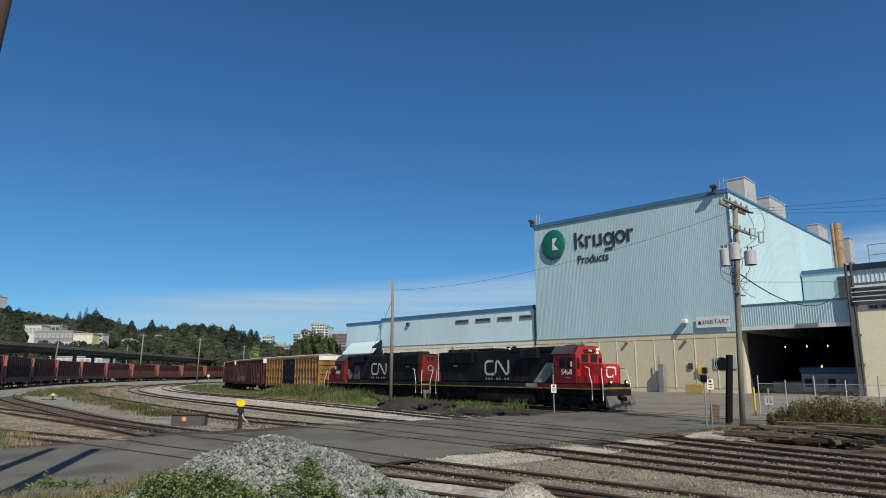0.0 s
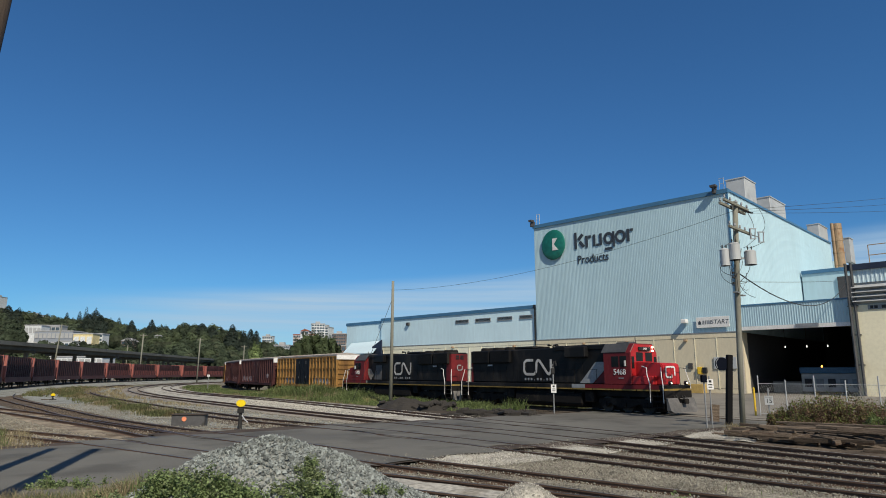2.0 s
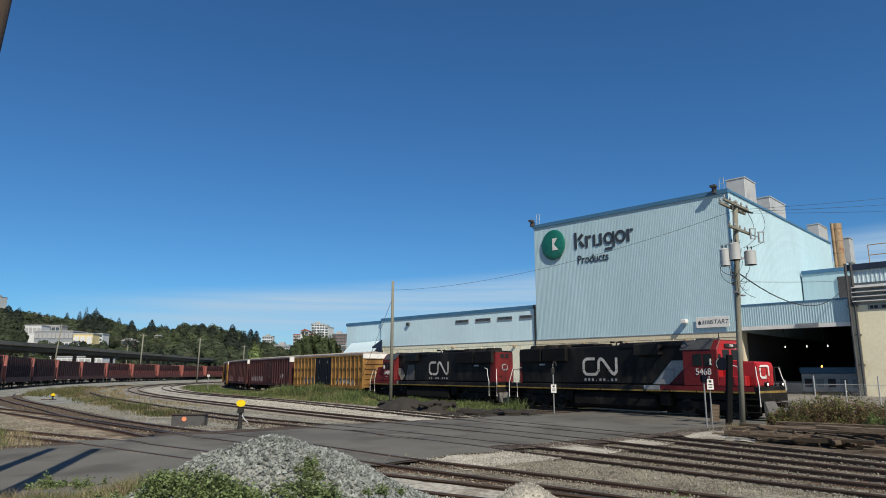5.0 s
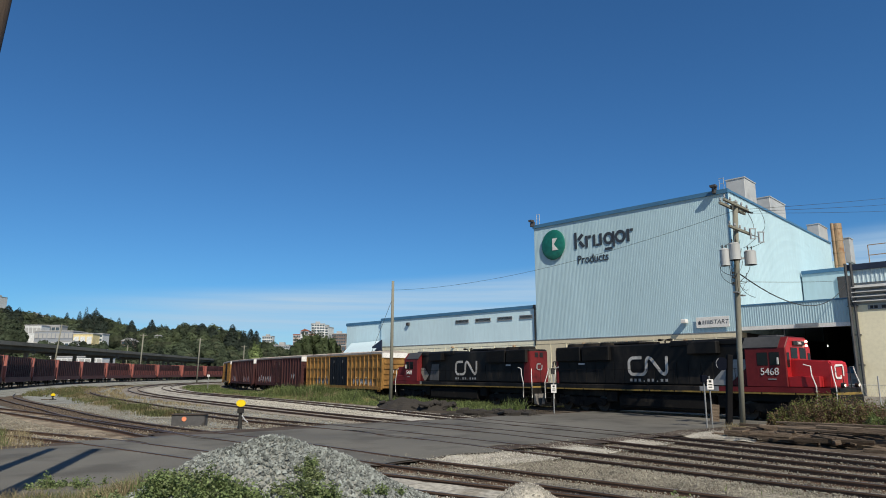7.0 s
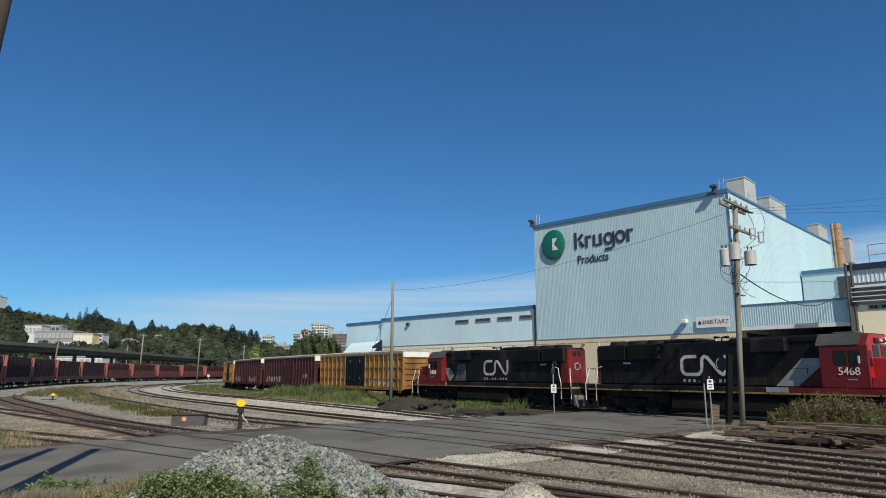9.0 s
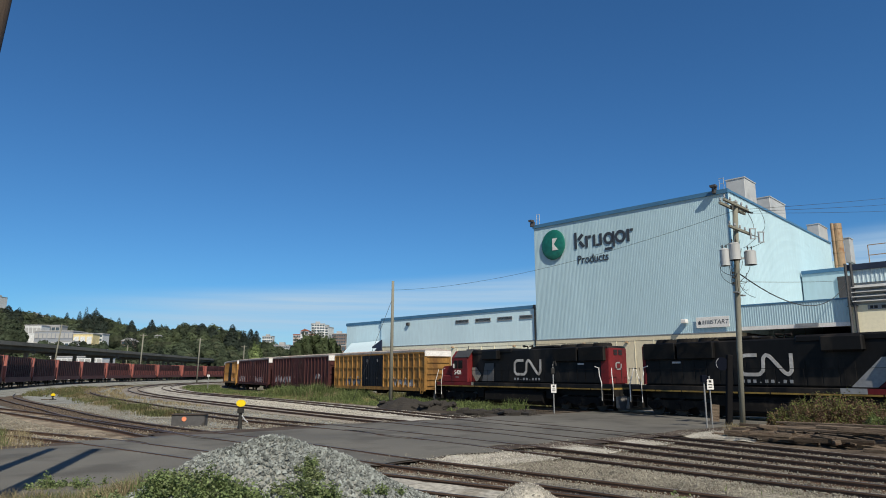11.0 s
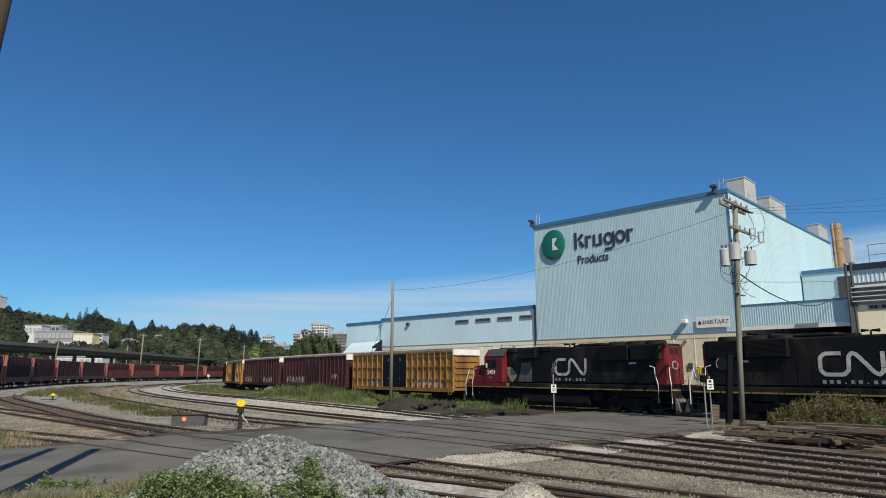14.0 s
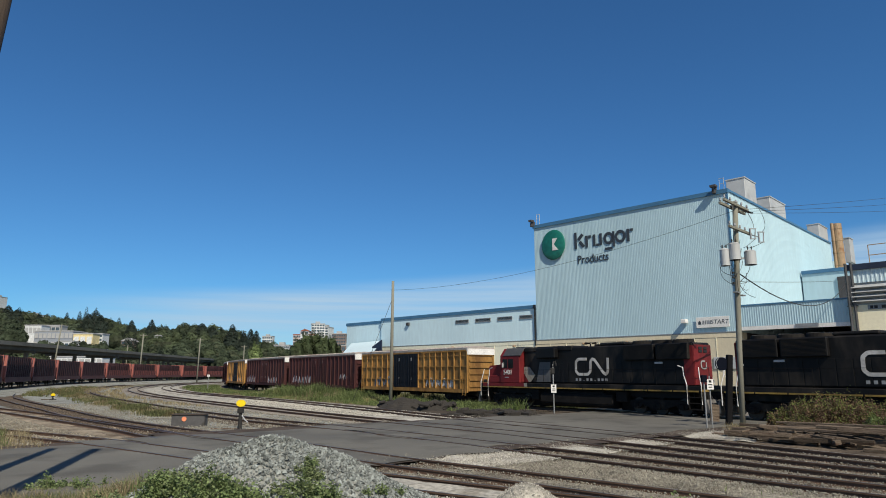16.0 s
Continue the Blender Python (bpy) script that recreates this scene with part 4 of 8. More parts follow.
def clump_tree(vs, fs, rnd, x, y, z, h, w, conifer, leaves, size):
    """Adds a crown of small leaf clumps to lists of vertices and faces."""
    for _ in range(leaves):
        if conifer:
            k = rnd.random() ** 0.75
            rr = w * (1 - k) ** 0.62 * (0.55 + 0.45 * rnd.random()) * (0.93 + 0.07 * math.sin(k * 30))
            zz = h * (0.08 + 0.92 * k)
            g = rnd.uniform(0, 2 * math.pi)
            c = (x + rr * math.cos(g), y + rr * math.sin(g), z + zz)
            s = size * (1.1 - 0.65 * k)
        else:
            u = rnd.uniform(-1, 1)
            g = rnd.uniform(0, 2 * math.pi)
            q = math.sqrt(1 - u * u)
            lump = 0.8 + 0.36 * noise.noise((x * 0.3 + 2.1 * q * math.cos(g), y * 0.3 + 2.1 * q * math.sin(g), 2.1 * u))
            rr = lump * (0.86 + 0.14 * rnd.random())
            c = (x + w * rr * q * math.cos(g), y + w * rr * q * math.sin(g), z + h * (0.56 + 0.46 * rr * u))
            s = size * rnd.uniform(0.6, 1.2)
        n = len(vs)
        mid = (x, y, z + h * (0.3 if conifer else 0.5))
        out = Vector((c[0] - mid[0], c[1] - mid[1], (c[2] - mid[2]) * (0.5 if conifer else w / (0.46 * h)))).normalized()
        out = (out + Vector((rnd.gauss(0, 0.14), rnd.gauss(0, 0.14), rnd.gauss(0, 0.14) + 0.15))).normalized()
        u = out.cross(Vector((rnd.uniform(-1, 1), rnd.uniform(-1, 1), rnd.uniform(-1, 1)))).normalized()
        v = out.cross(u)
        for k1, k2 in ((-0.7, -0.45), (0.75, -0.35), (0.0, 0.8)):
            q = Vector(c) + u * (k1 * s) + v * (k2 * s)
            vs.append((q.x, q.y, q.z))
        fs.append((n, n + 1, n + 2))


def woods():
    rnd = random.Random(4)
    for kind, material, count, label in (("conifer", "leaf_dark", 95, "far dark firs on the hillside"), ("broadleaf", "leaf_mid", 430, "far broadleaf woods on the hillside"),
                                         ("broadleaf", "leaf_far_light", 230, "far light-green broadleaf woods on the hillside"), ("broadleaf", "leaf_far_olive", 260, "far olive-green broadleaf woods on the hillside")):
        vs, fs = [], []
        for _ in range(count):
            a = rnd.uniform(-0.78, -0.2)
            d = 340 + 330 * rnd.random() ** 0.8
            x, y = a * d, d
            # a clearing for the houses and mill roofs on the slope
            if -0.635 < a < -0.5 and 422 < d < 480:
                continue
            k = noise.noise((x * 0.012, y * 0.012, 9.0 if kind == "broadleaf" else 2.0))
            if kind == "conifer" and k < 0.0:
                continue
            h = (rnd.uniform(8, 14) if kind == "broadleaf" else rnd.uniform(9, 16)) * (0.95 + 0.75 * k)
            clump_tree(vs, fs, rnd, x, y, hill_z(x, y) - 1.0, h, rnd.uniform(3.5, 7.0) if kind == "broadleaf" else rnd.uniform(3.8, 6.0), kind == "conifer", 820, 0.92)
        tagged(sheet("woodland", vs, fs, M[material]), label, "trees", kind="stuff")
    # scrub in front of and below the viaduct
    vs, fs = [], []
    for _ in range(230):
        y = rnd.uniform(170, 420)
        x = -122 - 0.1 * (y - 160) - rnd.uniform(8, 45)
        clump_tree(vs, fs, rnd, x, y, -0.3, rnd.uniform(4, 9), rnd.uniform(3, 5.5), False, 520, 0.8)
    for _ in range(16):
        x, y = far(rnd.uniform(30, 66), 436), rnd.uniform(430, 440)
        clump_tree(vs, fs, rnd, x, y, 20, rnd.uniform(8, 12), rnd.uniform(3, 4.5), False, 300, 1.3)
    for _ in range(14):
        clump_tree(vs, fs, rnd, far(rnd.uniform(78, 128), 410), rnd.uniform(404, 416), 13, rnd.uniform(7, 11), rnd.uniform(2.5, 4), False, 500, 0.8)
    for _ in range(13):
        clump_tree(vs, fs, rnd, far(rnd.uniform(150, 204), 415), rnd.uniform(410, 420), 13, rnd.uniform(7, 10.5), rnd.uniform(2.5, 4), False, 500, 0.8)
    for _ in range(60):
        y = rnd.uniform(300, 420)
        x = rnd.uniform(-0.34, -0.2) * y
        clump_tree(vs, fs, rnd, x, y, -0.3, rnd.uniform(6, 11), rnd.uniform(3.5, 6), False, 600, 0.85)
    tagged(sheet("scrub", vs, fs, M["leaf_mid"]), "green scrub and trees along the viaduct", "shrubs", kind="stuff")


woods()


def tree(x, y, h, w, material, label, leaves=900, size=0.9, conifer=False, seed=1, z=-0.2):
    t = thing("tree", Matrix.Translation((x, y, z)), label, "tree", "trees beyond the yard")
    rnd = random.Random(seed)
    bm = B()
    cyl(bm, (0, 0, 0), (0, 0, h * 0.6), w * 0.09, w * 0.04, n=8)
    for k in range(6):
        g = k * 1.05
        cyl(bm, (0, 0, h * (0.25 + 0.05 * k)), (w * 0.55 * math.cos(g), w * 0.55 * math.sin(g), h * (0.45 + 0.06 * k)), w * 0.035, w * 0.012, n=6)
    part("trunk", bm, M["bark"], t)
    vs, fs = [], []
    clump_tree(vs, fs, rnd, 0, 0, 0, h, w, conifer, leaves, size)
    sheet("crown", vs, fs, M[material], t)
    return t


M["leaf_poplar"] = mat("poplar_green", (0.075, 0.105, 0.045), 0.85, var=0.4, scale=0.15, fine=0.8, bump=0, island=0.35, thin=0.35)
for i, (px, d, h, w) in enumerate(((-0.2235, 225, 13.5, 2.9), (-0.211, 230, 16, 3.6), (-0.197, 235, 16.5, 3.6), (-0.184, 232, 15.5, 3.4), (-0.172, 238, 15, 3.2), (-0.163, 240, 12.5, 2.6))):
    tree(px * d, d, h * 1.14, w, "leaf_poplar", "tall dense green poplar behind the train", 3200, 0.6, seed=20 + i)
tree(-0.287 * 215, 215, 13.5, 2.7, "leaf", "light-green young broadleaf tree behind the train", 2200, 0.5, seed=31)
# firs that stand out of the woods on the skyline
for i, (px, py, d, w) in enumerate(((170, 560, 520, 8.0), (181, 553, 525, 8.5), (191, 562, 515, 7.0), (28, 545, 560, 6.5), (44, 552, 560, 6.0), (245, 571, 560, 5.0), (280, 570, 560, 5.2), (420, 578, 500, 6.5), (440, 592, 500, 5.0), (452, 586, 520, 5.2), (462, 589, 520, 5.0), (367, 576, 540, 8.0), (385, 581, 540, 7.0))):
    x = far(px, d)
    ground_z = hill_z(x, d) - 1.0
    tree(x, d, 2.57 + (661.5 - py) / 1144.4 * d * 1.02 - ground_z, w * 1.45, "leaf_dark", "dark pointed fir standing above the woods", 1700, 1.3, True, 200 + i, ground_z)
tree(-0.335 * 260, 260, 12, 4.0, "leaf_mid", "round broadleaf tree by the tracks", 2400, 0.6, seed=32)
tree(-0.262 * 260, 260, 11, 5.0, "leaf_mid", "round broadleaf tree by the tracks", 2400, 0.6, seed=33)


def block(name, x, y, w, dp, z0, z1, material, label, category, floors, cols, roof="grey_roof", turn=0.0, pitched=False, face="far_glass"):
    """A far building: walls, roof, and its windows row by row."""
    t = thing(name, Matrix.Translation((x, y, z0)) @ Matrix.Rotation(radians(turn), 4, "Z"), label, category, "far buildings")
    h = z1 - z0
    bm = B()
    box(bm, -w / 2, w / 2, 0, dp, -14, h)
    part("wall", bm, M[material], t)
    bm = B()
    if pitched:
        prism(bm, [(-w / 2 - 0.6, h), (0, h + w * 0.28), (w / 2 + 0.6, h)], dp + 1, Matrix.Translation((0, -0.5, 0)))
    else:
        box(bm, -w / 2 - 0.3, w / 2 + 0.3, -0.3, dp + 0.3, h, h + 0.7)
        if floors > 3:
            box(bm, -w * 0.2, w * 0.15, dp * 0.2, dp * 0.6, h + 0.7, h + 3.0)
    part("roof", bm, M[roof], t)
    fh, cw = h / floors, w / cols
    wb = B()
    box(wb, -cw * 0.38, cw * 0.38, -0.2, 0.02, -fh * 0.28, fh * 0.3)
    wm = mesh_of("window", wb, M[face])
    for i in range(floors):
        for j in range(cols):
            o = new("window", wm)
            o.parent = t
            o.matrix_basis = Matrix.Translation((-w / 2 + cw * (j + 0.5), 0, fh * (i + 0.5)))
    return t


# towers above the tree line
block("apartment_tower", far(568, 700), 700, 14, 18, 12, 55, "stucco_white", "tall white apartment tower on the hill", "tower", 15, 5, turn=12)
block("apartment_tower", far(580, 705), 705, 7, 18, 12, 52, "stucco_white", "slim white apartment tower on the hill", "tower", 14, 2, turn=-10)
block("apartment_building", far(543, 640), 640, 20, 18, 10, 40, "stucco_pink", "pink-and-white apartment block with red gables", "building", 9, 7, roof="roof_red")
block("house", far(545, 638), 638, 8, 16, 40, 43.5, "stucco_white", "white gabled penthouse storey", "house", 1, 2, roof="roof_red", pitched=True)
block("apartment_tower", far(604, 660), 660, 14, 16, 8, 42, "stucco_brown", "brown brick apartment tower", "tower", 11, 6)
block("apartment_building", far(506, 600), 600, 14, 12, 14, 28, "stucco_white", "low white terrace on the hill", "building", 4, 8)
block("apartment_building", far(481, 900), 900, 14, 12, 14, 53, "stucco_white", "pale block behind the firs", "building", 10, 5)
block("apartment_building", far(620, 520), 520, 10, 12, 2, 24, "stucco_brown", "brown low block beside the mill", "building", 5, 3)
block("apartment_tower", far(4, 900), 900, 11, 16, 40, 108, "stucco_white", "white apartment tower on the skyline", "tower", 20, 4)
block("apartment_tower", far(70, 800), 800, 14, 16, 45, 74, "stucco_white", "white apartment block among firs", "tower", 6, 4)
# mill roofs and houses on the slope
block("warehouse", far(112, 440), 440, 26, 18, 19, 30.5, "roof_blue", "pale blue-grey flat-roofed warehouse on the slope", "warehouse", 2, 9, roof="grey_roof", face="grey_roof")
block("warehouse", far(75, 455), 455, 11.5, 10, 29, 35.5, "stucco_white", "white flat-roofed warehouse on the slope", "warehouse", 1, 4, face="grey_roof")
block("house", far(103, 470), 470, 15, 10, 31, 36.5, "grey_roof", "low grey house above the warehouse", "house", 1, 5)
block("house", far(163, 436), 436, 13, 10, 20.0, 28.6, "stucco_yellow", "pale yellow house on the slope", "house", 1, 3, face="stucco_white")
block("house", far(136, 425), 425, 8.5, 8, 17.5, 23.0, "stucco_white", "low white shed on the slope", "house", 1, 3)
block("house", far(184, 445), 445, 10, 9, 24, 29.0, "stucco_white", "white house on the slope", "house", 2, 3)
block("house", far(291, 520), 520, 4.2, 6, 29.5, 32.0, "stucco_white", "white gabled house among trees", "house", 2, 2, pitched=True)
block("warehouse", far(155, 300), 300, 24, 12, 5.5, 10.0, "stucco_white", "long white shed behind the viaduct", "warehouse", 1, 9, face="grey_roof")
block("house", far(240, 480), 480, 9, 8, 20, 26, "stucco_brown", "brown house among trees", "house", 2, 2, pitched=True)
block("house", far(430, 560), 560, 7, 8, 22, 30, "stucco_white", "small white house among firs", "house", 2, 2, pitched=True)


def viaduct():
    t = thing("viaduct", Matrix.Identity(4), "long dark concrete road viaduct on columns", "viaduct", kind="structure")

    def line(y):
        return -109.5 - 0.075 * (y - 160) - 0.00009 * (y - 160) ** 2
    ys = [90 + i * 26 for i in range(22)]
    for y0, y1 in zip(ys, ys[1:]):
        a, b = Vector((line(y0), y0, 0)), Vector((line(y1), y1, 0))
        d = (b - a).normalized()
        n = Vector((d.y, -d.x, 0))
        bm = B()
        for o0, o1, z0, z1 in ((-6, 6, 9.3, 9.7), (-4.5, -3.9, 8.3, 9.3), (3.9, 4.5, 8.3, 9.3), (-0.3, 0.3, 8.3, 9.3), (5.75, 6.0, 9.7, 10.2), (-6.0, -5.75, 9.7, 10.2)):
            vs = [bm.verts.new(p + n * o + Vector((0, 0, z))) for p in (a, b) for o, z in ((o0, z0), (o1, z0), (o1, z1), (o0, z1))]
            for f in ((0, 1, 2, 3), (7, 6, 5, 4), (0, 4, 5, 1), (1, 5, 6, 2), (2, 6, 7, 3), (3, 7, 4, 0)):
                bm.faces.new([vs[i] for i in f])
        part("deck_span", bm, M["deck"], t)
        bm = B()
        c = a
        m = Matrix.Translation(c) @ Matrix.Rotation(math.atan2(d.y, d.x), 4, "Z")
        box(bm, -0.5, 0.5, -5.2, 5.2, 7.7, 8.3, m=m)
        box(bm, -0.4, 0.4, 2.6, 3.4, -0.3, 7.7, m=m)
        box(bm, -0.4, 0.4, -3.4, -2.6, -0.3, 7.7, m=m)
        part("column", bm, M["deck"], t)


viaduct()

# ---- string of parked gondola cars on the far curve ----
M["gon_red"] = mat("gondola_red", (0.31, 0.10, 0.082), 0.65, var=0.2, scale=0.5, fine=3, bump=0.05, stain=(0.20, 0.06, 0.05), stain_scale=0.5)
M["gon_dark"] = mat("gondola_maroon", (0.036, 0.016, 0.02), 0.75, spec=0.25, var=0.2, scale=0.5, fine=3, bump=0.05, stain=(0.035, 0.014, 0.017), stain_scale=0.4)
# lighter red: haze and slanting light on far cars, put into the colour
M["gon_far_haze"] = mat("gondola_far_haze_red", (0.17, 0.06, 0.055), 0.75, spec=0.2, var=0.3, scale=0.8, fine=3, bump=0.05, stain=(0.11, 0.035, 0.035), stain_at=0.5, stain_scale=0.9)
M["gon_sill"] = mat("gondola_sill", (0.085, 0.028, 0.027), 0.7, var=0.25, scale=0.5, fine=3, bump=0.05, stain=(0.07, 0.025, 0.025), stain_at=0.5, stain_scale=0.5)
_gx = ease([(40, -42), (62, -50.5), (92, -62.5), (123, -74), (158, -82.5), (192, -85.5), (228, -84.5), (262, -80), (300, -72), (360, -55), (420, -35)])
_gp = [Vector((_gx(40 + 0.5 * i), 40 + 0.5 * i, 0)) for i in range(740)]
_gl = np.r_[0, np.cumsum([(b - a).length for a, b in zip(_gp, _gp[1:])])]


def gon_at(l):
    x = float(np.interp(l, _gl, [p.x for p in _gp]))
    y = float(np.interp(l, _gl, [p.y for p in _gp]))
    return Vector((x, y, 0.5 + 0.001 * (y - 70)))


def gondola(side, label, low=False):
    v = thing("gondola_car", Matrix.Identity(4), label, "gondola car", "parked gondola cars")
    L, Z0, Z1 = 8.2, 0.95, 4.05
    bm = B()
    box(bm, -L, L, -1.4, 1.4, Z0, Z0 + 0.3)
    part("floor", bm, M["gon_dark"], v)
    for sy in (-1, 1):
        bm = B()
        if low:
            box(bm, -L + 0.5, L - 0.5, sy * 1.3, sy * 1.4, Z0 + 0.3, Z1 - 1.25)
        else:
            box(bm, -L + 0.5, L - 0.5, sy * 1.3, sy * 1.4, Z0 + 0.3, Z1 + 0.42)
        part("side_wall", bm, M[side], v, "maroon ribbed side wall")
        bm = B()
        box(bm, -L, L, sy * 1.43, sy * 1.52, Z0 - 0.12, Z0 + 0.6)
        part("side_sill", bm, M["gon_sill"], v, "rust-red side sill")
        bm = B()
        box(bm, -0.07, 0.07, sy * 1.4, sy * 1.47, Z0 + 0.3, Z1 + 0.4)
        pm = mesh_of("side_post", bm, M["gon_dark"])
        for i in range(12):
            o = new("side_post", pm)
            o.parent = v
            o.matrix_basis = pose(-L + 1.2 + i * (2 * L - 2.4) / 11, 0, 0)
    if low:
        rnd = random.Random(77)
        bm = B()
        x = -L + 0.6
        while x < L - 1.0:
            w = rnd.uniform(0.3, 0.9)
            box(bm, x, x + w, -1.15 + rnd.uniform(0, 0.3), 1.15 - rnd.uniform(0, 0.3), Z0 + 0.3, Z1 + rnd.uniform(-0.3, 0.5), bevel=0.05)
            x += w * 0.95
        part("load", bm, M["gon_dark"], v, "dark uneven load above the low sides")
    for e in (-1, 1):
        bm = B()
        prism(bm, [(-1.4, Z0 + 0.05), (-1.54, Z1 + 0.5), (1.54, Z1 + 0.5), (1.4, Z0 + 0.05)], -0.5, Matrix.Translation((L - 0.5 if e > 0 else -L, 0, 0)) @ Matrix.Rotation(math.pi / 2, 4, "Z"))
        part("bulkhead", bm, M["gon_red"], v, "bright red raised end bulkhead")
        coupler(v, e * L, e)
        w = new("truck")
        w.parent = v
        w.matrix_basis = pose(e * 6.0, 0, 0)
        for sy in (-1, 1):
            bm = B()
            box(bm, -1.25, 1.25, sy * 1.0, sy * 1.15, 0.35, 0.7, bevel=0.05)
            part("side_frame", bm, M["under"], w)
        for x in (-0.89, 0.89):
            bm = B()
            for sy in (-1, 1):
                cyl(bm, (x, sy * 0.68, 0.46), (x, sy * 0.82, 0.46), 0.46, n=16)
            cyl(bm, (x, -0.9, 0.46), (x, 0.9, 0.46), 0.08, n=8)
            part("wheelset", bm, M["wheel"], w)
    return v


M["wheel"] = mat("wheel_steel", (0.06, 0.055, 0.05), 0.6, 0.5, var=0.2, scale=2, fine=10, bump=0.1)
M["under"] = mat("grimy_underframe", (0.012, 0.011, 0.0105), 0.85, spec=0.2, var=0.3, scale=1.2, fine=7, bump=0.2, stain=(0.03, 0.025, 0.02), stain_at=0.55, stain_scale=1.5)


def coupler(parent, x, d):
    bm = B()
    box(bm, min(x, x + d * 0.5), max(x, x + d * 0.5), -0.1, 0.1, 0.72, 0.98, bevel=0.02)
    box(bm, min(x + d * 0.45, x + d * 0.66), max(x + d * 0.45, x + d * 0.66), -0.2, 0.18, 0.7, 1.02, bevel=0.05)
    part("coupler", bm, M["under"], parent)


def gon_pose(l):
    a, b = gon_at(l - 6), gon_at(l + 6)
    d = a - b
    return Matrix.Translation((a + b) / 2) @ Matrix.Rotation(math.atan2(d.y, d.x), 4, "Z") @ Matrix.Rotation(-math.atan2(d.z, math.hypot(d.x, d.y)), 4, "Y")


first = gondola("gon_dark", "red gondola car with dark maroon sides, parked in a row")
first.matrix_basis = gon_pose(9.0)
# far cars, their sides lightened in colour for distance
faded = gondola("gon_far_haze", "far red gondola car with lighter red low sides and a dark load", True)
faded.matrix_basis = gon_pose(9.0 + 17.9 * 7)
for i in range(1, 18):
    if i != 7:
        copy_thing(first if i < 7 else faded, gon_pose(9.0 + 17.9 * i))


def far_track():
    t = thing("railway_track", Matrix.Identity(4), "raised far track under the parked red cars", "railway track", "yard tracks", "structure")
    n = 150
    for side in (-1, 1):
        vs, fs = [], []
        for i in range(n + 1):
            p = gon_at(2 + i * 2.2)
            q = (gon_at(2.5 + i * 2.2) - p).normalized()
            nn = Vector((q.y, -q.x, 0))
            for o, z in ((-0.05, -0.17), (-0.04, 0.0), (0.04, 0.0), (0.05, -0.17)):
                vs.append(p + nn * (side * GAUGE + o) + Vector((0, 0, z)))
        for i in range(n):
            for j in range(4):
                fs.append((i * 4 + j, i * 4 + (j + 1) % 4, (i + 1) * 4 + (j + 1) % 4, (i + 1) * 4 + j))
        sheet("rail", vs, fs, M["rail"], t)
    vs, fs = [], []
    for i in range(n + 1):
        p = gon_at(2 + i * 2.2)
        q = (gon_at(2.5 + i * 2.2) - p).normalized()
        nn = Vector((q.y, -q.x, 0))
        for o, z in ((-5.5, -p.z - 0.3), (-2.0, -0.17), (2.0, -0.17), (5.5, -p.z - 0.3)):
            vs.append(p + nn * o + Vector((0, 0, z)))
    for i in range(n):
        for j in range(3):
            fs.append((i * 4 + j, i * 4 + j + 1, (i + 1) * 4 + j + 1, (i + 1) * 4 + j))
    sheet("ballast_bank", vs, fs, M["ballast_grey"], t)


far_track()


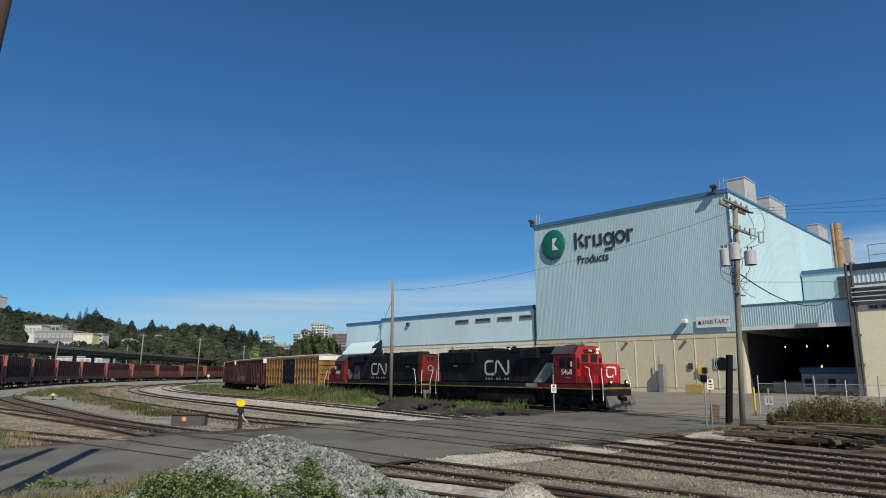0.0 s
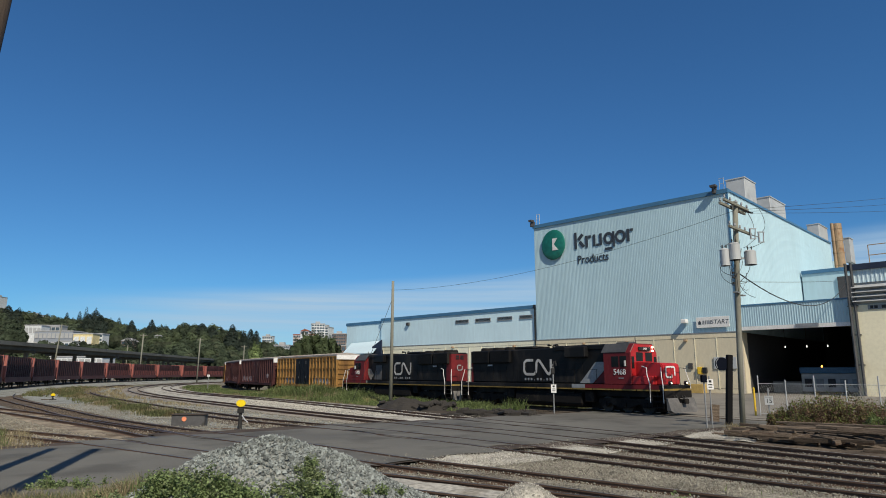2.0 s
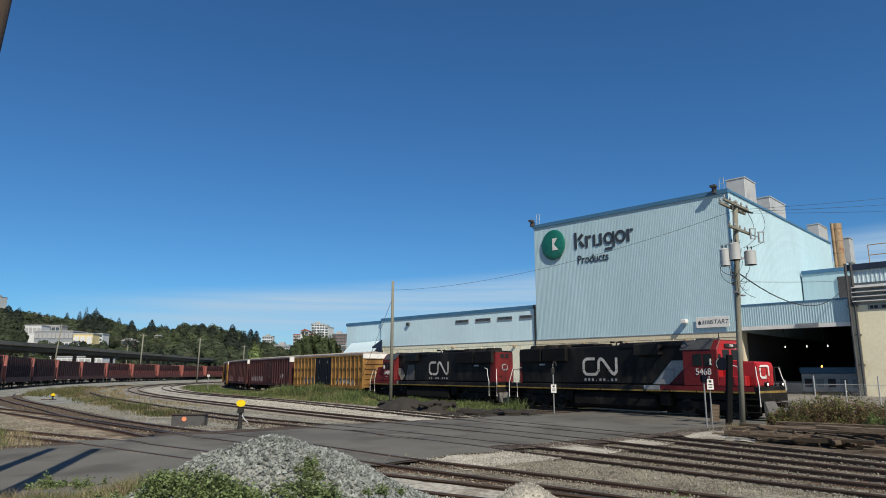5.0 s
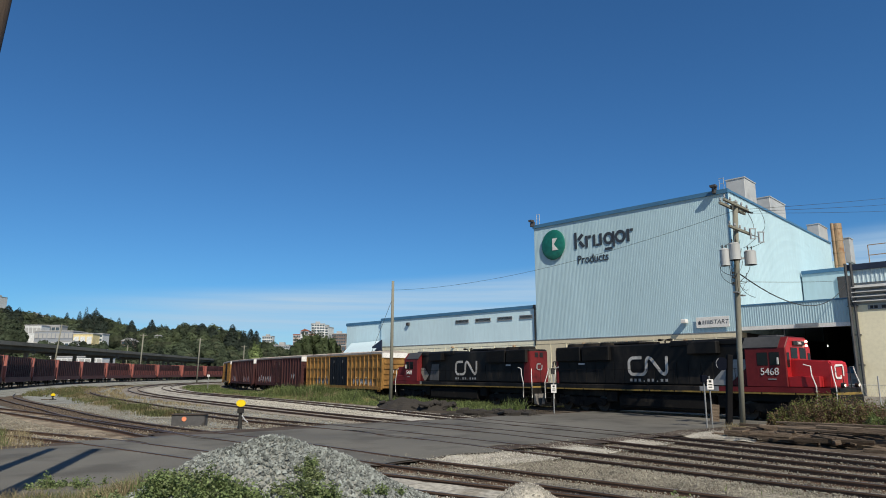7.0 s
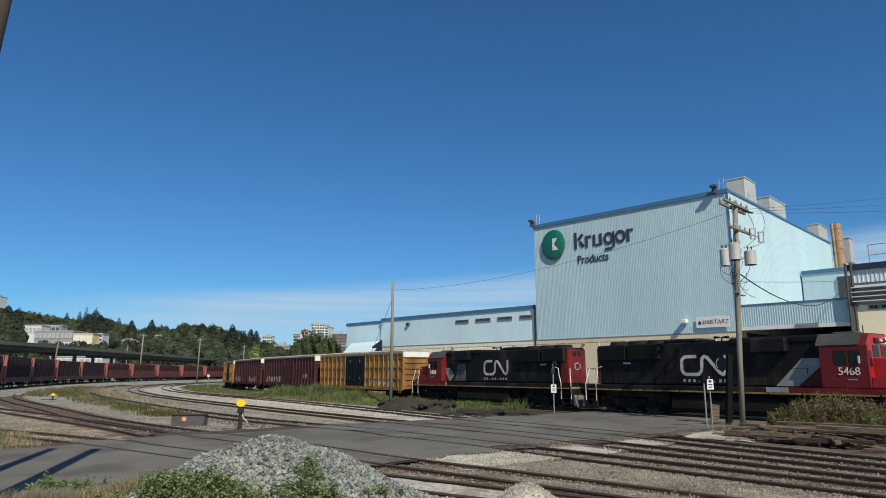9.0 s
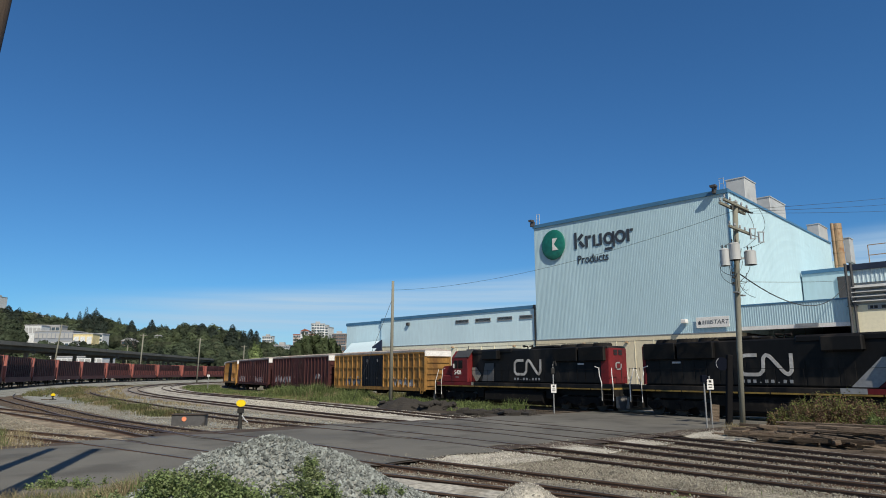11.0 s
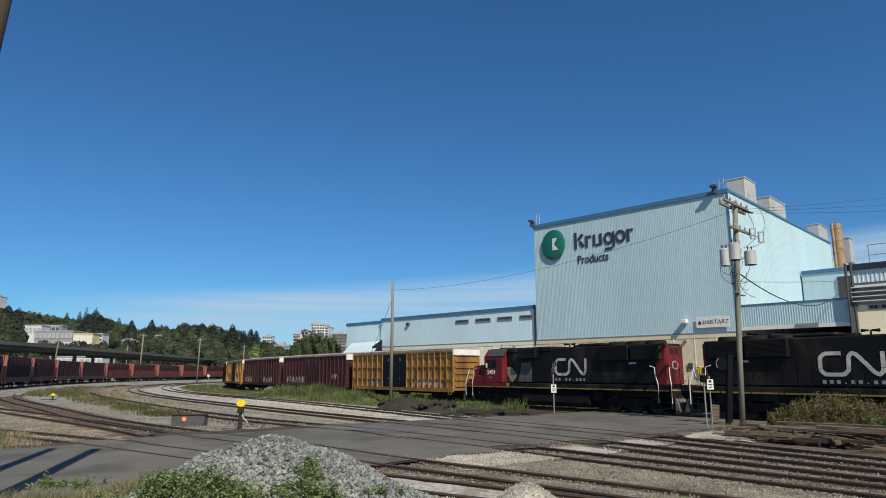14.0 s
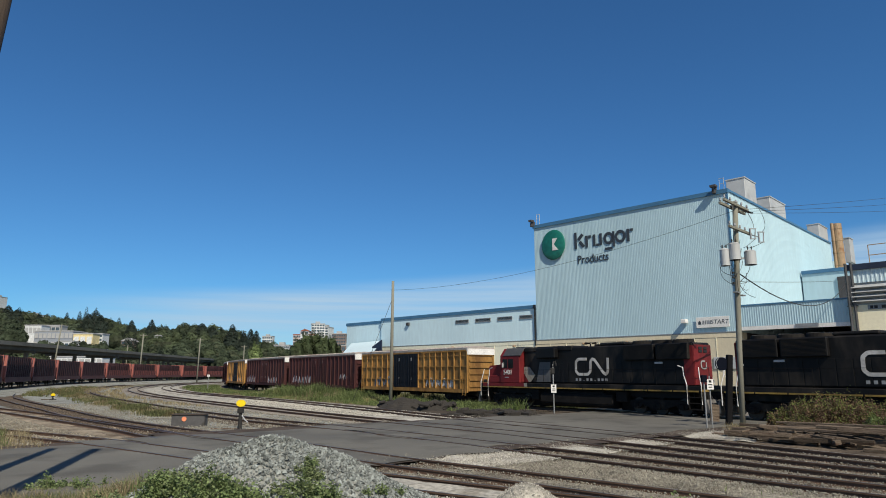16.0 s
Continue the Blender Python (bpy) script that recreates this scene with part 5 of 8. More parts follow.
# ---- poles, wires, signals, signs ----
def utility_pole():
    x, y = 15.34, 34.2
    t = thing("utility_pole", Matrix.Translation((x, y, -0.2)), "tall weathered wooden utility pole with crossarms and transformers", "utility pole")
    bm = B()
    tube(bm, [(0, 0, 0), (0.16, 0.0, 4), (0.38, 0.0, 8), (0.6, 0.0, 12.0)], 0.138, 12)
    part("shaft", bm, M["pole"], t, "weathered round pole", True)
    turn = Matrix.Translation((0.46, 0, 0)) @ Matrix.Rotation(radians(45), 4, "Z")

    def arm(z, a, b, off):
        bm = B()
        box(bm, a, b, off - 0.06, off + 0.06, z - 0.07, z + 0.07, m=turn, bevel=0.01)
        ob = part("crossarm", bm, M["pole"], t, "grey wooden crossarm")
        n = 5
        for i in range(n):
            u = a + 0.1 + (b - a - 0.2) * i / (n - 1)
            bm = B()
            cyl(bm, turn @ Vector((u, off, z + 0.07)), turn @ Vector((u, off, z + 0.2)), 0.03, n=8)
            cyl(bm, turn @ Vector((u, off, z + 0.14)), turn @ Vector((u, off, z + 0.28)), 0.06, 0.04, n=10)
            part("insulator", bm, M["steel_grey"], ob)
        return ob

    arm(11.75, -1.75, 1.55, -0.22)
    arm(11.75, -1.2, 2.3, 0.22)
    arm(10.4, -1.3, 1.75, -0.2)
    for dx, dy, z in ((1.76, 0.7, 10.35), (2.33, 0.95, 10.22)):
        bm = B()
        box(bm, dx - 0.16, dx - 0.09, dy - 0.04, dy + 0.04, z - 0.3, z + 0.3, bevel=0.01)
        cyl(bm, (dx + 0.1, dy, z - 0.27), (dx + 0.16, dy, z + 0.29), 0.03, n=8)
        box(bm, dx - 0.18, dx + 0.2, dy - 0.03, dy + 0.03, z + 0.26, z + 0.31)
        box(bm, dx - 0.18, dx + 0.16, dy - 0.03, dy + 0.03, z - 0.31, z - 0.26)
        tube(bm, [(dx - 0.14, dy, z), (1.55, 0.9, 10.4)], 0.03, 5)
        part("fuse_cutout", bm, M["steel_grey"], t)
    for u, v, z, r, h in ((-0.73, 0.36, 8.82, 0.24, 0.85), (-0.55, -0.1, 9.1, 0.28, 0.84), (0.5, -0.5, 8.85, 0.3, 0.72)):
        bm = B()
        c = turn @ Vector((u, v, 0))
        cyl(bm, (c.x, c.y, z - h / 2), (c.x, c.y, z + h / 2), r, n=20)
        cyl(bm, (c.x, c.y, z + h / 2), (c.x, c.y, z + h / 2 + 0.08), r * 1.03, r * 0.7, n=20)
        cyl(bm, (c.x, c.y, z - h / 2), (c.x, c.y, z - h / 2 + 0.04), r * 1.03, n=20)
        tr = part("transformer", bm, M["galv"], t, "pale grey cylindrical transformer")
        for k in (-0.1, 0.1):
            bm = B()
            cyl(bm, (c.x + k, c.y, z + h / 2), (c.x + k, c.y, z + h / 2 + 0.22), 0.035, 0.025, n=8)
            cyl(bm, (c.x + k, c.y, z + h / 2 + 0.2), (c.x + k, c.y, z + h / 2 + 0.3), 0.05, 0.02, n=8)
            part("bushing", bm, M["black_matte"], tr)
        bm = B()
        box(bm, min(0, c.x), max(0.05, c.x), min(0, c.y), max(0.05, c.y), z - 0.05, z + 0.05)
        part("bracket", bm, M["steel_grey"], tr)
    # strings of strain insulators leading off the long arm
    for k in range(4):
        a = turn @ Vector((0.2 + 0.62 * k, 0.22, 11.86))
        bm = B()
        tube(bm, [a, a + Vector((0.75, 0.35, -0.02))], 0.02, 5)
        for j in range(5):
            q = a + Vector((0.75, 0.35, -0.02)) * (0.25 + 0.16 * j)
            cyl(bm, q, q + Vector((0.045, 0.02, 0)), 0.06, 0.035, n=10)
        part("strain_insulator", bm, M["black_matte"], t, "dark string of disc insulators")
    bm = B()
    rnd = random.Random(8)
    for i in range(9):
        a = turn @ Vector((rnd.uniform(-0.7, 0.7), rnd.uniform(-0.3, 0.3), rnd.uniform(7.6, 8.5)))
        b = turn @ Vector((rnd.uniform(-0.6, 0.9), rnd.uniform(-0.3, 0.3), rnd.uniform(7.3, 10.4)))
        m_ = (a + b) / 2 + Vector((rnd.uniform(-0.4, 0.4), 0, -rnd.uniform(0.2, 0.9)))
        tube(bm, [a, a * 0.5 + m_ * 0.5 - Vector((0, 0, 0.15)), m_, b * 0.5 + m_ * 0.5 - Vector((0, 0, 0.1)), b], 0.013, 4)
    # slack loops from the cutouts to the transformers and down to the spools
    for a, b, lean in (((1.9, 0.7, 10.1), (1.0, 0.3, 9.5), -0.25), ((2.45, 0.95, 9.95), (1.15, 0.3, 9.5), -0.4), ((2.35, 0.9, 11.8), (2.4, 0.95, 10.5), 0.45), ((1.5, 0.8, 11.8), (1.8, 0.7, 10.6), 0.35),
                       ((-0.5, -0.1, 8.7), (0.25, 0, 7.9), -0.6), ((-0.4, -0.1, 8.6), (0.25, 0, 7.4), -0.75), ((-0.45, -0.1, 9.5), (0.1, 0, 9.7), -0.2), ((1.15, 0.1, 9.3), (0.5, 0, 7.6), 0.55),
                       ((0.45, 0, 7.7), (1.3, 0.1, 6.75), -0.35), ((0.45, 0, 7.4), (0.95, 0.1, 7.2), 0.1)):
        a, b = Vector(a), Vector(b)
        mid = (a + b) / 2 + Vector((lean, 0, -0.3))
        tube(bm, [((1 - q) ** 2) * a + 2 * q * (1 - q) * mid + q * q * b for q in (0, 0.17, 0.33, 0.5, 0.67, 0.83, 1)], 0.014, 4)
    part("jumper_wires", bm, M["wire"], t)
    for z in (8.05, 7.8, 7.5):
        bm = B()
        cyl(bm, (0.12, -0.1, z - 0.05), (0.12, -0.1, z + 0.05), 0.07, n=10)
        part("spool_insulator", bm, M["black_matte"], t)
    for z, a, b in ((6.95, -0.75, -0.2), (6.85, 0.05, 0.5)):
        bm = B()
        box(bm, a, b, -0.1, 0.1, z, z + 0.05, m=turn)
        part("step_bracket", bm, M["steel_grey"], t)


utility_pole()


def wire(name, a, b, sag, r, label):
    bm = B()
    a, b = Vector(a), Vector(b)
    pts = [a.lerp(b, i / 20) - Vector((0, 0, sag * 4 * (i / 20) * (1 - i / 20))) for i in range(21)]
    tube(bm, pts, r, 5)
    ob = part(name, bm, M["wire"])
    return tagged(ob, label, "cable", "overhead wires")


wire("overhead_wire", (15.9, 34.2, 11.3), (-4.9, 60.6, 10.3), 1.0, 0.011, "thin overhead wire between the two poles")
wire("overhead_wire", (15.8, 34.3, 7.9), FM @ Vector((24.4, -0.2, 13.2)), 2.2, 0.036, "thick sagging cable from pole to building")
wire("overhead_wire", (15.8, 34.3, 7.4), FM @ Vector((24.55, -0.1, 13.61)), 0.1, 0.016, "thin cable from the pole to the cream building")
for k in range(3):
    wire("overhead_wire", (16.97 + 0.44 * k, 35.28 + 0.44 * k, 11.64), (62.2 - 0.15 * k, 75.0, 24.4 - 1.1 * k), 0.2, 0.012, "thin power line leading off above the mill")


def plain_pole(x, y, h, r, material, label, lean=(0, 0), arm=False):
    t = thing("utility_pole", Matrix.Translation((x, y, -0.25)), label, "utility pole")
    bm = B()
    cyl(bm, (0, 0, 0), (lean[0], lean[1], h), r, r * 0.7, n=12)
    part("shaft", bm, M[material], t, smooth=True)
    if arm:
        bm = B()
        box(bm, lean[0] - 1.1, lean[0] + 1.1, -0.08, 0.08, h - 0.6, h - 0.42)
        part("crossarm", bm, M[material], t)
    return t


plain_pole(-4.75, 60.2, 11.35, 0.175, "pole", "grey wooden pole standing beside black soil", (0.06, 0))
plain_pole(-10.26, 12.0, 12.1, 0.24, "pole_dark", "dark creosoted pole leaning at the road's edge", (1.05, 0))
plain_pole(-7.99, 9.5, 14.7, 0.26, "pole_dark", "dark creosoted pole leaning at the road's edge", (1.28, 0))
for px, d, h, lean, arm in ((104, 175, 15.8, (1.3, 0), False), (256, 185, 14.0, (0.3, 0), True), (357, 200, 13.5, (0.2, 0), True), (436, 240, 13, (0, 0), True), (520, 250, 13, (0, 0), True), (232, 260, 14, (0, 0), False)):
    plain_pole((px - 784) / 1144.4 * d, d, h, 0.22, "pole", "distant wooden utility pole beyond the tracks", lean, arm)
bm = B()
tube(bm, [(-4.7, 60.2, 9.5), (-8.6, 62.6, -0.2)], 0.018, 5)
tagged(part("guy_wire", bm, M["wire"]), "thin guy wire from the pole to the ground", "cable")


M["post_grey"] = mat("dull_grey_post", (0.22, 0.23, 0.24), 0.7, var=0.15, scale=1.5, fine=9, bump=0.05)


def post_sign(name, x, y, h, r, label, category):
    t = thing(name, Matrix.Translation((x, y, -0.2)), label, category)
    bm = B()
    cyl(bm, (0, 0, 0), (0, 0, h), r, n=10)
    part("post", bm, M["post_grey"], t)
    return t


def sign_plate(t, z0, z1, w, turn, rows=()):
    bm = B()
    m = Matrix.Rotation(radians(turn), 4, "Z")
    box(bm, -w / 2, w / 2, -0.09, -0.06, z0, z1, m=m, bevel=0.006)
    s = part("sign_plate", bm, M["white"], t, "white notice plate")
    if rows:
        bm = B()
        for z, a, h in rows:
            box(bm, -a / 2, a / 2, -0.1, -0.091, z - h / 2, z + h / 2, m=m)
        part("notice_bars", bm, M["black"], s)
    return s


# crossing post with a shielded lamp on top, beside the road
t = post_sign("signal_post", 7.45, 44.6, 3.4, 0.042, "thin white crossing post with a small plate", "signal post")
sign_plate(t, 1.5, 2.05, 0.36, 0, ((1.93, 0.14, 0.12), (1.76, 0.2, 0.05), (1.64, 0.2, 0.04)))
bm = B()
tube(bm, [(0.0, 0, 3.2), (0.05, 0, 3.55), (0.16, 0, 3.6), (0.22, 0, 3.3)], 0.05, 8)
box(bm, -0.14, 0.1, -0.1, 0.1, 2.75, 3.15, bevel=0.03)
part("lamp_head", bm, M["black_matte"], t)
M["disc_blue"] = mat("dark_blue_disc", (0.004, 0.006, 0.013), 0.85, spec=0.08, var=0.1, bump=0.02)
# two posts on the far side of the road
t = post_sign("notice_post", 13.15, 32.6, 2.65, 0.032, "grey post with a white crossing notice", "sign")
sign_plate(t, 2.0, 2.5, 0.32, 0, ((2.4, 0.13, 0.11), (2.24, 0.2, 0.05), (2.12, 0.18, 0.04)))
t = post_sign("signal_post", 12.8, 32.4, 2.6, 0.038, "grey crossing post with a small control box", "post")
bm = B()
box(bm, -0.13, 0.13, -0.12, 0.1, 2.35, 2.7, bevel=0.02)
part("control_box", bm, M["disc_blue"], t, "blue-grey control box")
t = thing("warning_lamp", FM @ Matrix.Translation((6.1, -0.2, 0)), "yellow and black warning lamp on the beige wall", "lamp")
bm = B()
box(bm, -0.45, 0.25, -0.25, 0.12, 2.5, 3.45, bevel=0.03)
part("case", bm, M["yellow"], t)
bm = B()
box(bm, 0.25, 0.85, -0.35, 0.05, 2.6, 3.4, bevel=0.04)
part("lamp_head", bm, M["black"], t)
bm = B()
fbox(bm, 7.9, 10.9, -0.26, -0.14, 3.2, 4.75, 0.02)
tagged(part("wall_board", bm, M["galv"]), "pale grey blank board on the beige wall", "board")




def mast():
    t = thing("signal_mast", Matrix.Translation((14.62, 34.2, -0.2)), "thick black signal mast with a dark blue disc", "signal mast")
    t.matrix_basis = t.matrix_basis @ Matrix.Rotation(radians(5.0), 4, "Y")
    bm = B()
    box(bm, -0.14, 0.14, -0.14, 0.14, 0, 3.75, bevel=0.03)
    part("shaft", bm, M["mast_black"], t)
    bm = B()
    cyl(bm, (-0.4, -0.05, 3.25), (-0.4, 0.02, 3.25), 0.34, n=28)
    disc = part("disc", bm, M["disc_blue"], t, "dark blue round disc")
    bm = B()
    tube(bm, [(-0.4 + 0.31 * math.cos(g), -0.06, 3.25 + 0.31 * math.sin(g)) for g in [2.2 + 0.13 * i for i in range(14)]], 0.025, 5)
    part("rim", bm, M["steel_grey"], disc, "pale arc along the disc's left edge")
    bm = B()
    box(bm, -0.5, 0.0, 0.0, 0.06, 3.2, 3.3)
    part("bracket", bm, M["steel_grey"], t)
    bm = B()
    box(bm, -0.9, -0.45, 0.1, 0.16, 0.3, 1.15)
    part("relay_board", bm, M["old_tie"], t, "brown board beside the mast")


mast()


def fence():
    t = thing("chain_fence", Matrix.Identity(4), "low galvanised pipe fence beside the running track", "fence")
    xs = [(-21.1 - 1.7 * i) for i in range(9)]
    for i, s in enumerate(xs):
        bm = B()
        p = at(s, -3.6, -0.05)
        cyl(bm, p, p + Vector((0, 0, 2.5 if i % 2 == 0 else 2.25)), 0.038, n=8)
        part("post", bm, M["galv"], t)
    for z in (0.1, 1.95):
        bm = B()
        tube(bm, [at(xs[0], -3.6, z), at(xs[-1], -3.6, z)], 0.02, 6)
        part("rail", bm, M["galv"], t)
    # diagonal mesh, joined strands
    bm = B()
    a, b = at(xs[0], -3.6, 0), at(xs[-1], -3.6, 0)
    n = 90
    for i in range(n):
        for d in (-6, 6):
            j = i + d
            if 0 <= j <= n:
                p, q = a.lerp(b, i / n), a.lerp(b, j / n)
                tube(bm, [p + Vector((0, 0, 0.1)), q + Vector((0, 0, 1.95))], 0.0032, 3)
    tagged(part("wire_mesh", bm, M["galv"], t), kind="stuff")


fence()
t = post_sign("speed_sign", *at(-22.0, -3.0)[:2], 1.9, 0.05, "grey-white speed sign beside the pipe fence", "sign")
m = Matrix.Rotation(radians(-20), 4, "Z")
bm = B()
box(bm, -0.24, 0.24, -0.1, -0.06, 0.88, 1.42, m=m, bevel=0.01)
s = part("sign_plate", bm, M["galv"], t, "pale grey plate reading 15")
bm = B()
box(bm, -0.19, 0.19, -0.112, -0.1, 1.34, 1.37, m=m)
part("notice_bars", bm, M["black"], s)
cu = bpy.data.curves.new("text", "FONT")
cu.body, cu.size, cu.extrude, cu.align_x, cu.align_y = "15", 0.37, 0.006, "CENTER", "CENTER"
tmp = bpy.data.objects.new("text", cu)
scene.collection.objects.link(tmp)
me = bpy.data.meshes.new_from_object(tmp.evaluated_get(bpy.context.evaluated_depsgraph_get()))
bpy.data.objects.remove(tmp)
me.materials.append(M["black"])
o = new("number", me)
o.parent = s
o.matrix_basis = m @ Matrix.Translation((0, -0.112, 1.12)) @ Matrix.Rotation(math.pi / 2, 4, "X")
for s_, off in ((-21.0, -3.2),):
    bm = B()
    p = at(s_, off, -0.02)
    cyl(bm, p, p + Vector((0, 0, 1.7)), 0.06, n=12)
    cyl(bm, p + Vector((0, 0, 1.7)), p + Vector((0, 0, 1.74)), 0.06, 0.02, n=12)
    tagged(part("bollard", bm, M["yellow"]), "yellow steel bollard by the dock gate", "bollard")


def wall_fittings():
    # steel post, crate and board by the factory wall
    bm = B()
    fbox(bm, 0.3, 1.1, -1.2, -0.5, 0, 3.9, 0.04)
    tube(bm, [FM @ Vector((0.4, -0.85, 3.9)), FM @ Vector((0.4, -0.85, 5.0))], 0.08, 6)
    tagged(part("steel_post", bm, M["steel_grey"]), "blue-grey steel post by the wall", "post")
    bm = B()
    fbox(bm, 4.6, 7.0, -2.2, -1.0, 0.0, 1.2, 0.04)
    tagged(part("salt_bin", bm, M["car_tan"]), "yellow bin against the beige wall", "bin")
    bm = B()
    fbox(bm, 4.3, 4.95, -0.3, -0.1, 3.2, 4.0, 0.02)
    tagged(part("wall_box", bm, M["dark_inside"]), "small dark electrical box on the wall", "electrical box")
    t = thing("banner", FM @ Matrix.Translation((0, -0.3, 0)), "white banner with dark slanting lettering on the wall", "banner")
    bm = B()
    box(bm, 5.9, 10.4, 0, 0.06, 8.75, 10.2, bevel=0.02)
    part("panel", bm, M["white"], t)
    for u in (6.75, 7.08, 7.41, 7.72):
        bm = B()
        prism(bm, [(u, 9.22), (u + 0.22, 9.22), (u + 0.3, 9.74), (u + 0.08, 9.74)], -0.012)
        part("lettering_bar", bm, M["steel_grey"], t)
    bm = B()
    prism(bm, [(6.2, 9.2), (6.6, 9.2), (6.6, 9.5), (6.4, 9.75), (6.2, 9.5)], -0.012)
    part("banner_mark", bm, M["sign_dark"], t)
    words("START", 0.82, Matrix.Translation((9.1, -0.004, 9.47)) @ Matrix.Rotation(math.pi / 2, 4, "X"), M["sign_dark"], t, "lettering", 0.22)
    # things in the dock: compactor, container
    t = thing("compactor", FM @ Matrix.Translation((15.9, 9.0, 0)), "blue waste compactor standing in the loading dock", "compactor")
    bm = B()
    box(bm, 0, 7.5, 0, 3.0, 0.2, 2.6, bevel=0.06)
    part("body", bm, M["galv"], t)
    bm = B()
    box(bm, -0.1, 7.6, -0.12, 3.0, 2.6, 3.4, bevel=0.05)
    part("hood", bm, M["blue_trim"], t, "blue upper housing")
    for i in range(5):
        bm = B()
        box(bm, 0.4 + i * 1.4, 1.3 + i * 1.4, -0.06, 0, 0.8, 1.9, bevel=0.02)
        part("side_panel", bm, M["dark_inside"] if i in (0, 2) else M["steel_grey"], t)
    bm = B()
    cyl(bm, (2.6, 0.2, 3.4), (2.6, 0.2, 3.66), 0.11, 0.08, n=12)
    part("beacon", bm, M["lamp_amber"], t, "lit amber beacon")
    bm = B()
    fbox(bm, 11.9, 15.6, 10.0, 12.4, 0, 1.5, 0.06)
    tagged(part("covered_crate", bm, M["concrete_grey"]), "grey covered crate in the loading dock", "crate")
    bm = B()
    fbox(bm, 23.0, 24.4, 9, 9.2, 4.0, 6.2)
    tagged(part("dock_panel", bm, M["galv"]), "pale panel inside the dock", "panel")


M["car_tan"] = mat("faded_yellow_paint", (0.45, 0.31, 0.10), 0.7, var=0.15, scale=0.6, fine=5, bump=0.05)
M["lamp_amber"] = mat("lit_amber", (1.0, 0.42, 0.07), 0.5, var=0, fine_var=0, bump=0, emit=5.0)
wall_fittings()


def switch_stand(x, y, k, label):
    t = thing("switch_stand", Matrix.Translation((x, y, -0.2)), label, "switch stand", "switch stands")
    bm = B()
    cyl(bm, (0, 0, 0), (0, 0, 1.0 * k), 0.11, 0.07, n=12)
    box(bm, -0.28, 0.28, -0.22, 0.22, 0.0, 0.1, bevel=0.02)
    box(bm, -0.13, 0.13, -0.13, 0.13, 0.85 * k, 1.1 * k, bevel=0.03)
    part("stand", bm, M["black_matte"], t)
    bm = B()
    cyl(bm, (0, -0.03, 1.33 * k), (0, 0.03, 1.33 * k), 0.205, n=28)
    bmesh.ops.transform(bm, matrix=Matrix.Diagonal((1.12, 1, 0.82, 1)), verts=[v for v in bm.verts])
    bmesh.ops.translate(bm, vec=(0, 0, 0.24 * k), verts=bm.verts)
    part("target", bm, M["target"], t, "bright yellow oval target")
    bm = B()
    tube(bm, [(0.08, 0, 0.75 * k), (0.25, -0.1, 0.55 * k), (0.42, -0.15, 0.42 * k)], 0.03, 6)
    part("lever", bm, M["galv"], t)
    bm = B()
    tube(bm, [(-0.1, 0, 0.1), (-0.9, 0.3, 0.08), (-1.7, 0.8, 0.05)], 0.035, 6)
    part("switch_rod", bm, M["rail"], t)


M["target"] = mat("bright_yellow_target", (0.85, 0.62, 0.01), 0.45, var=0.06, bump=0.02)
switch_stand(-10.0, 32.9, 1.0, "switch stand with a bright yellow oval target beside the road")
switch_stand(-41.3, 70.2, 0.42, "switch stand with a yellow target among dry weeds")


def cable_box():
    t = thing("relay_box", Matrix.Translation((-13.45, 35.2, -0.2)) @ Matrix.Rotation(radians(6), 4, "Z"), "dark weathered trackside box with a glowing orange lamp", "relay box")
    bm = B()
    box(bm, -0.85, 0.85, 0, 0.7, 0, 0.62, bevel=0.03)
    part("case", bm, M["case_grey"], t)
    bm = B()
    box(bm, -0.9, 0.9, -0.05, 0.75, 0.62, 0.67, bevel=0.01)
    part("lid", bm, M["tie"], t)
    bm = B()
    cyl(bm, (-0.2, -0.03, 0.42), (-0.2, 0.0, 0.42), 0.12, n=18)
    part("lamp", bm, M["reflector"], t, "round orange reflector lamp")


M["case_grey"] = mat("weathered_case", (0.075, 0.075, 0.078), 0.8, var=0.25, scale=1.5, fine=8, bump=0.2, stain=(0.04, 0.036, 0.032), stain_scale=2.0)
M["reflector"] = mat("orange_reflector", (0.75, 0.25, 0.13), 0.35, var=0.1, bump=0, emit=0.12)
cable_box()

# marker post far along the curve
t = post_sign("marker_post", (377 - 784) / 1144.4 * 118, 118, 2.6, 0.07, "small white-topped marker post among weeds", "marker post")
bm = B()
box(bm, -0.2, 0.2, -0.06, 0.06, 2.2, 2.6)
part("marker_head", bm, M["white"], t)


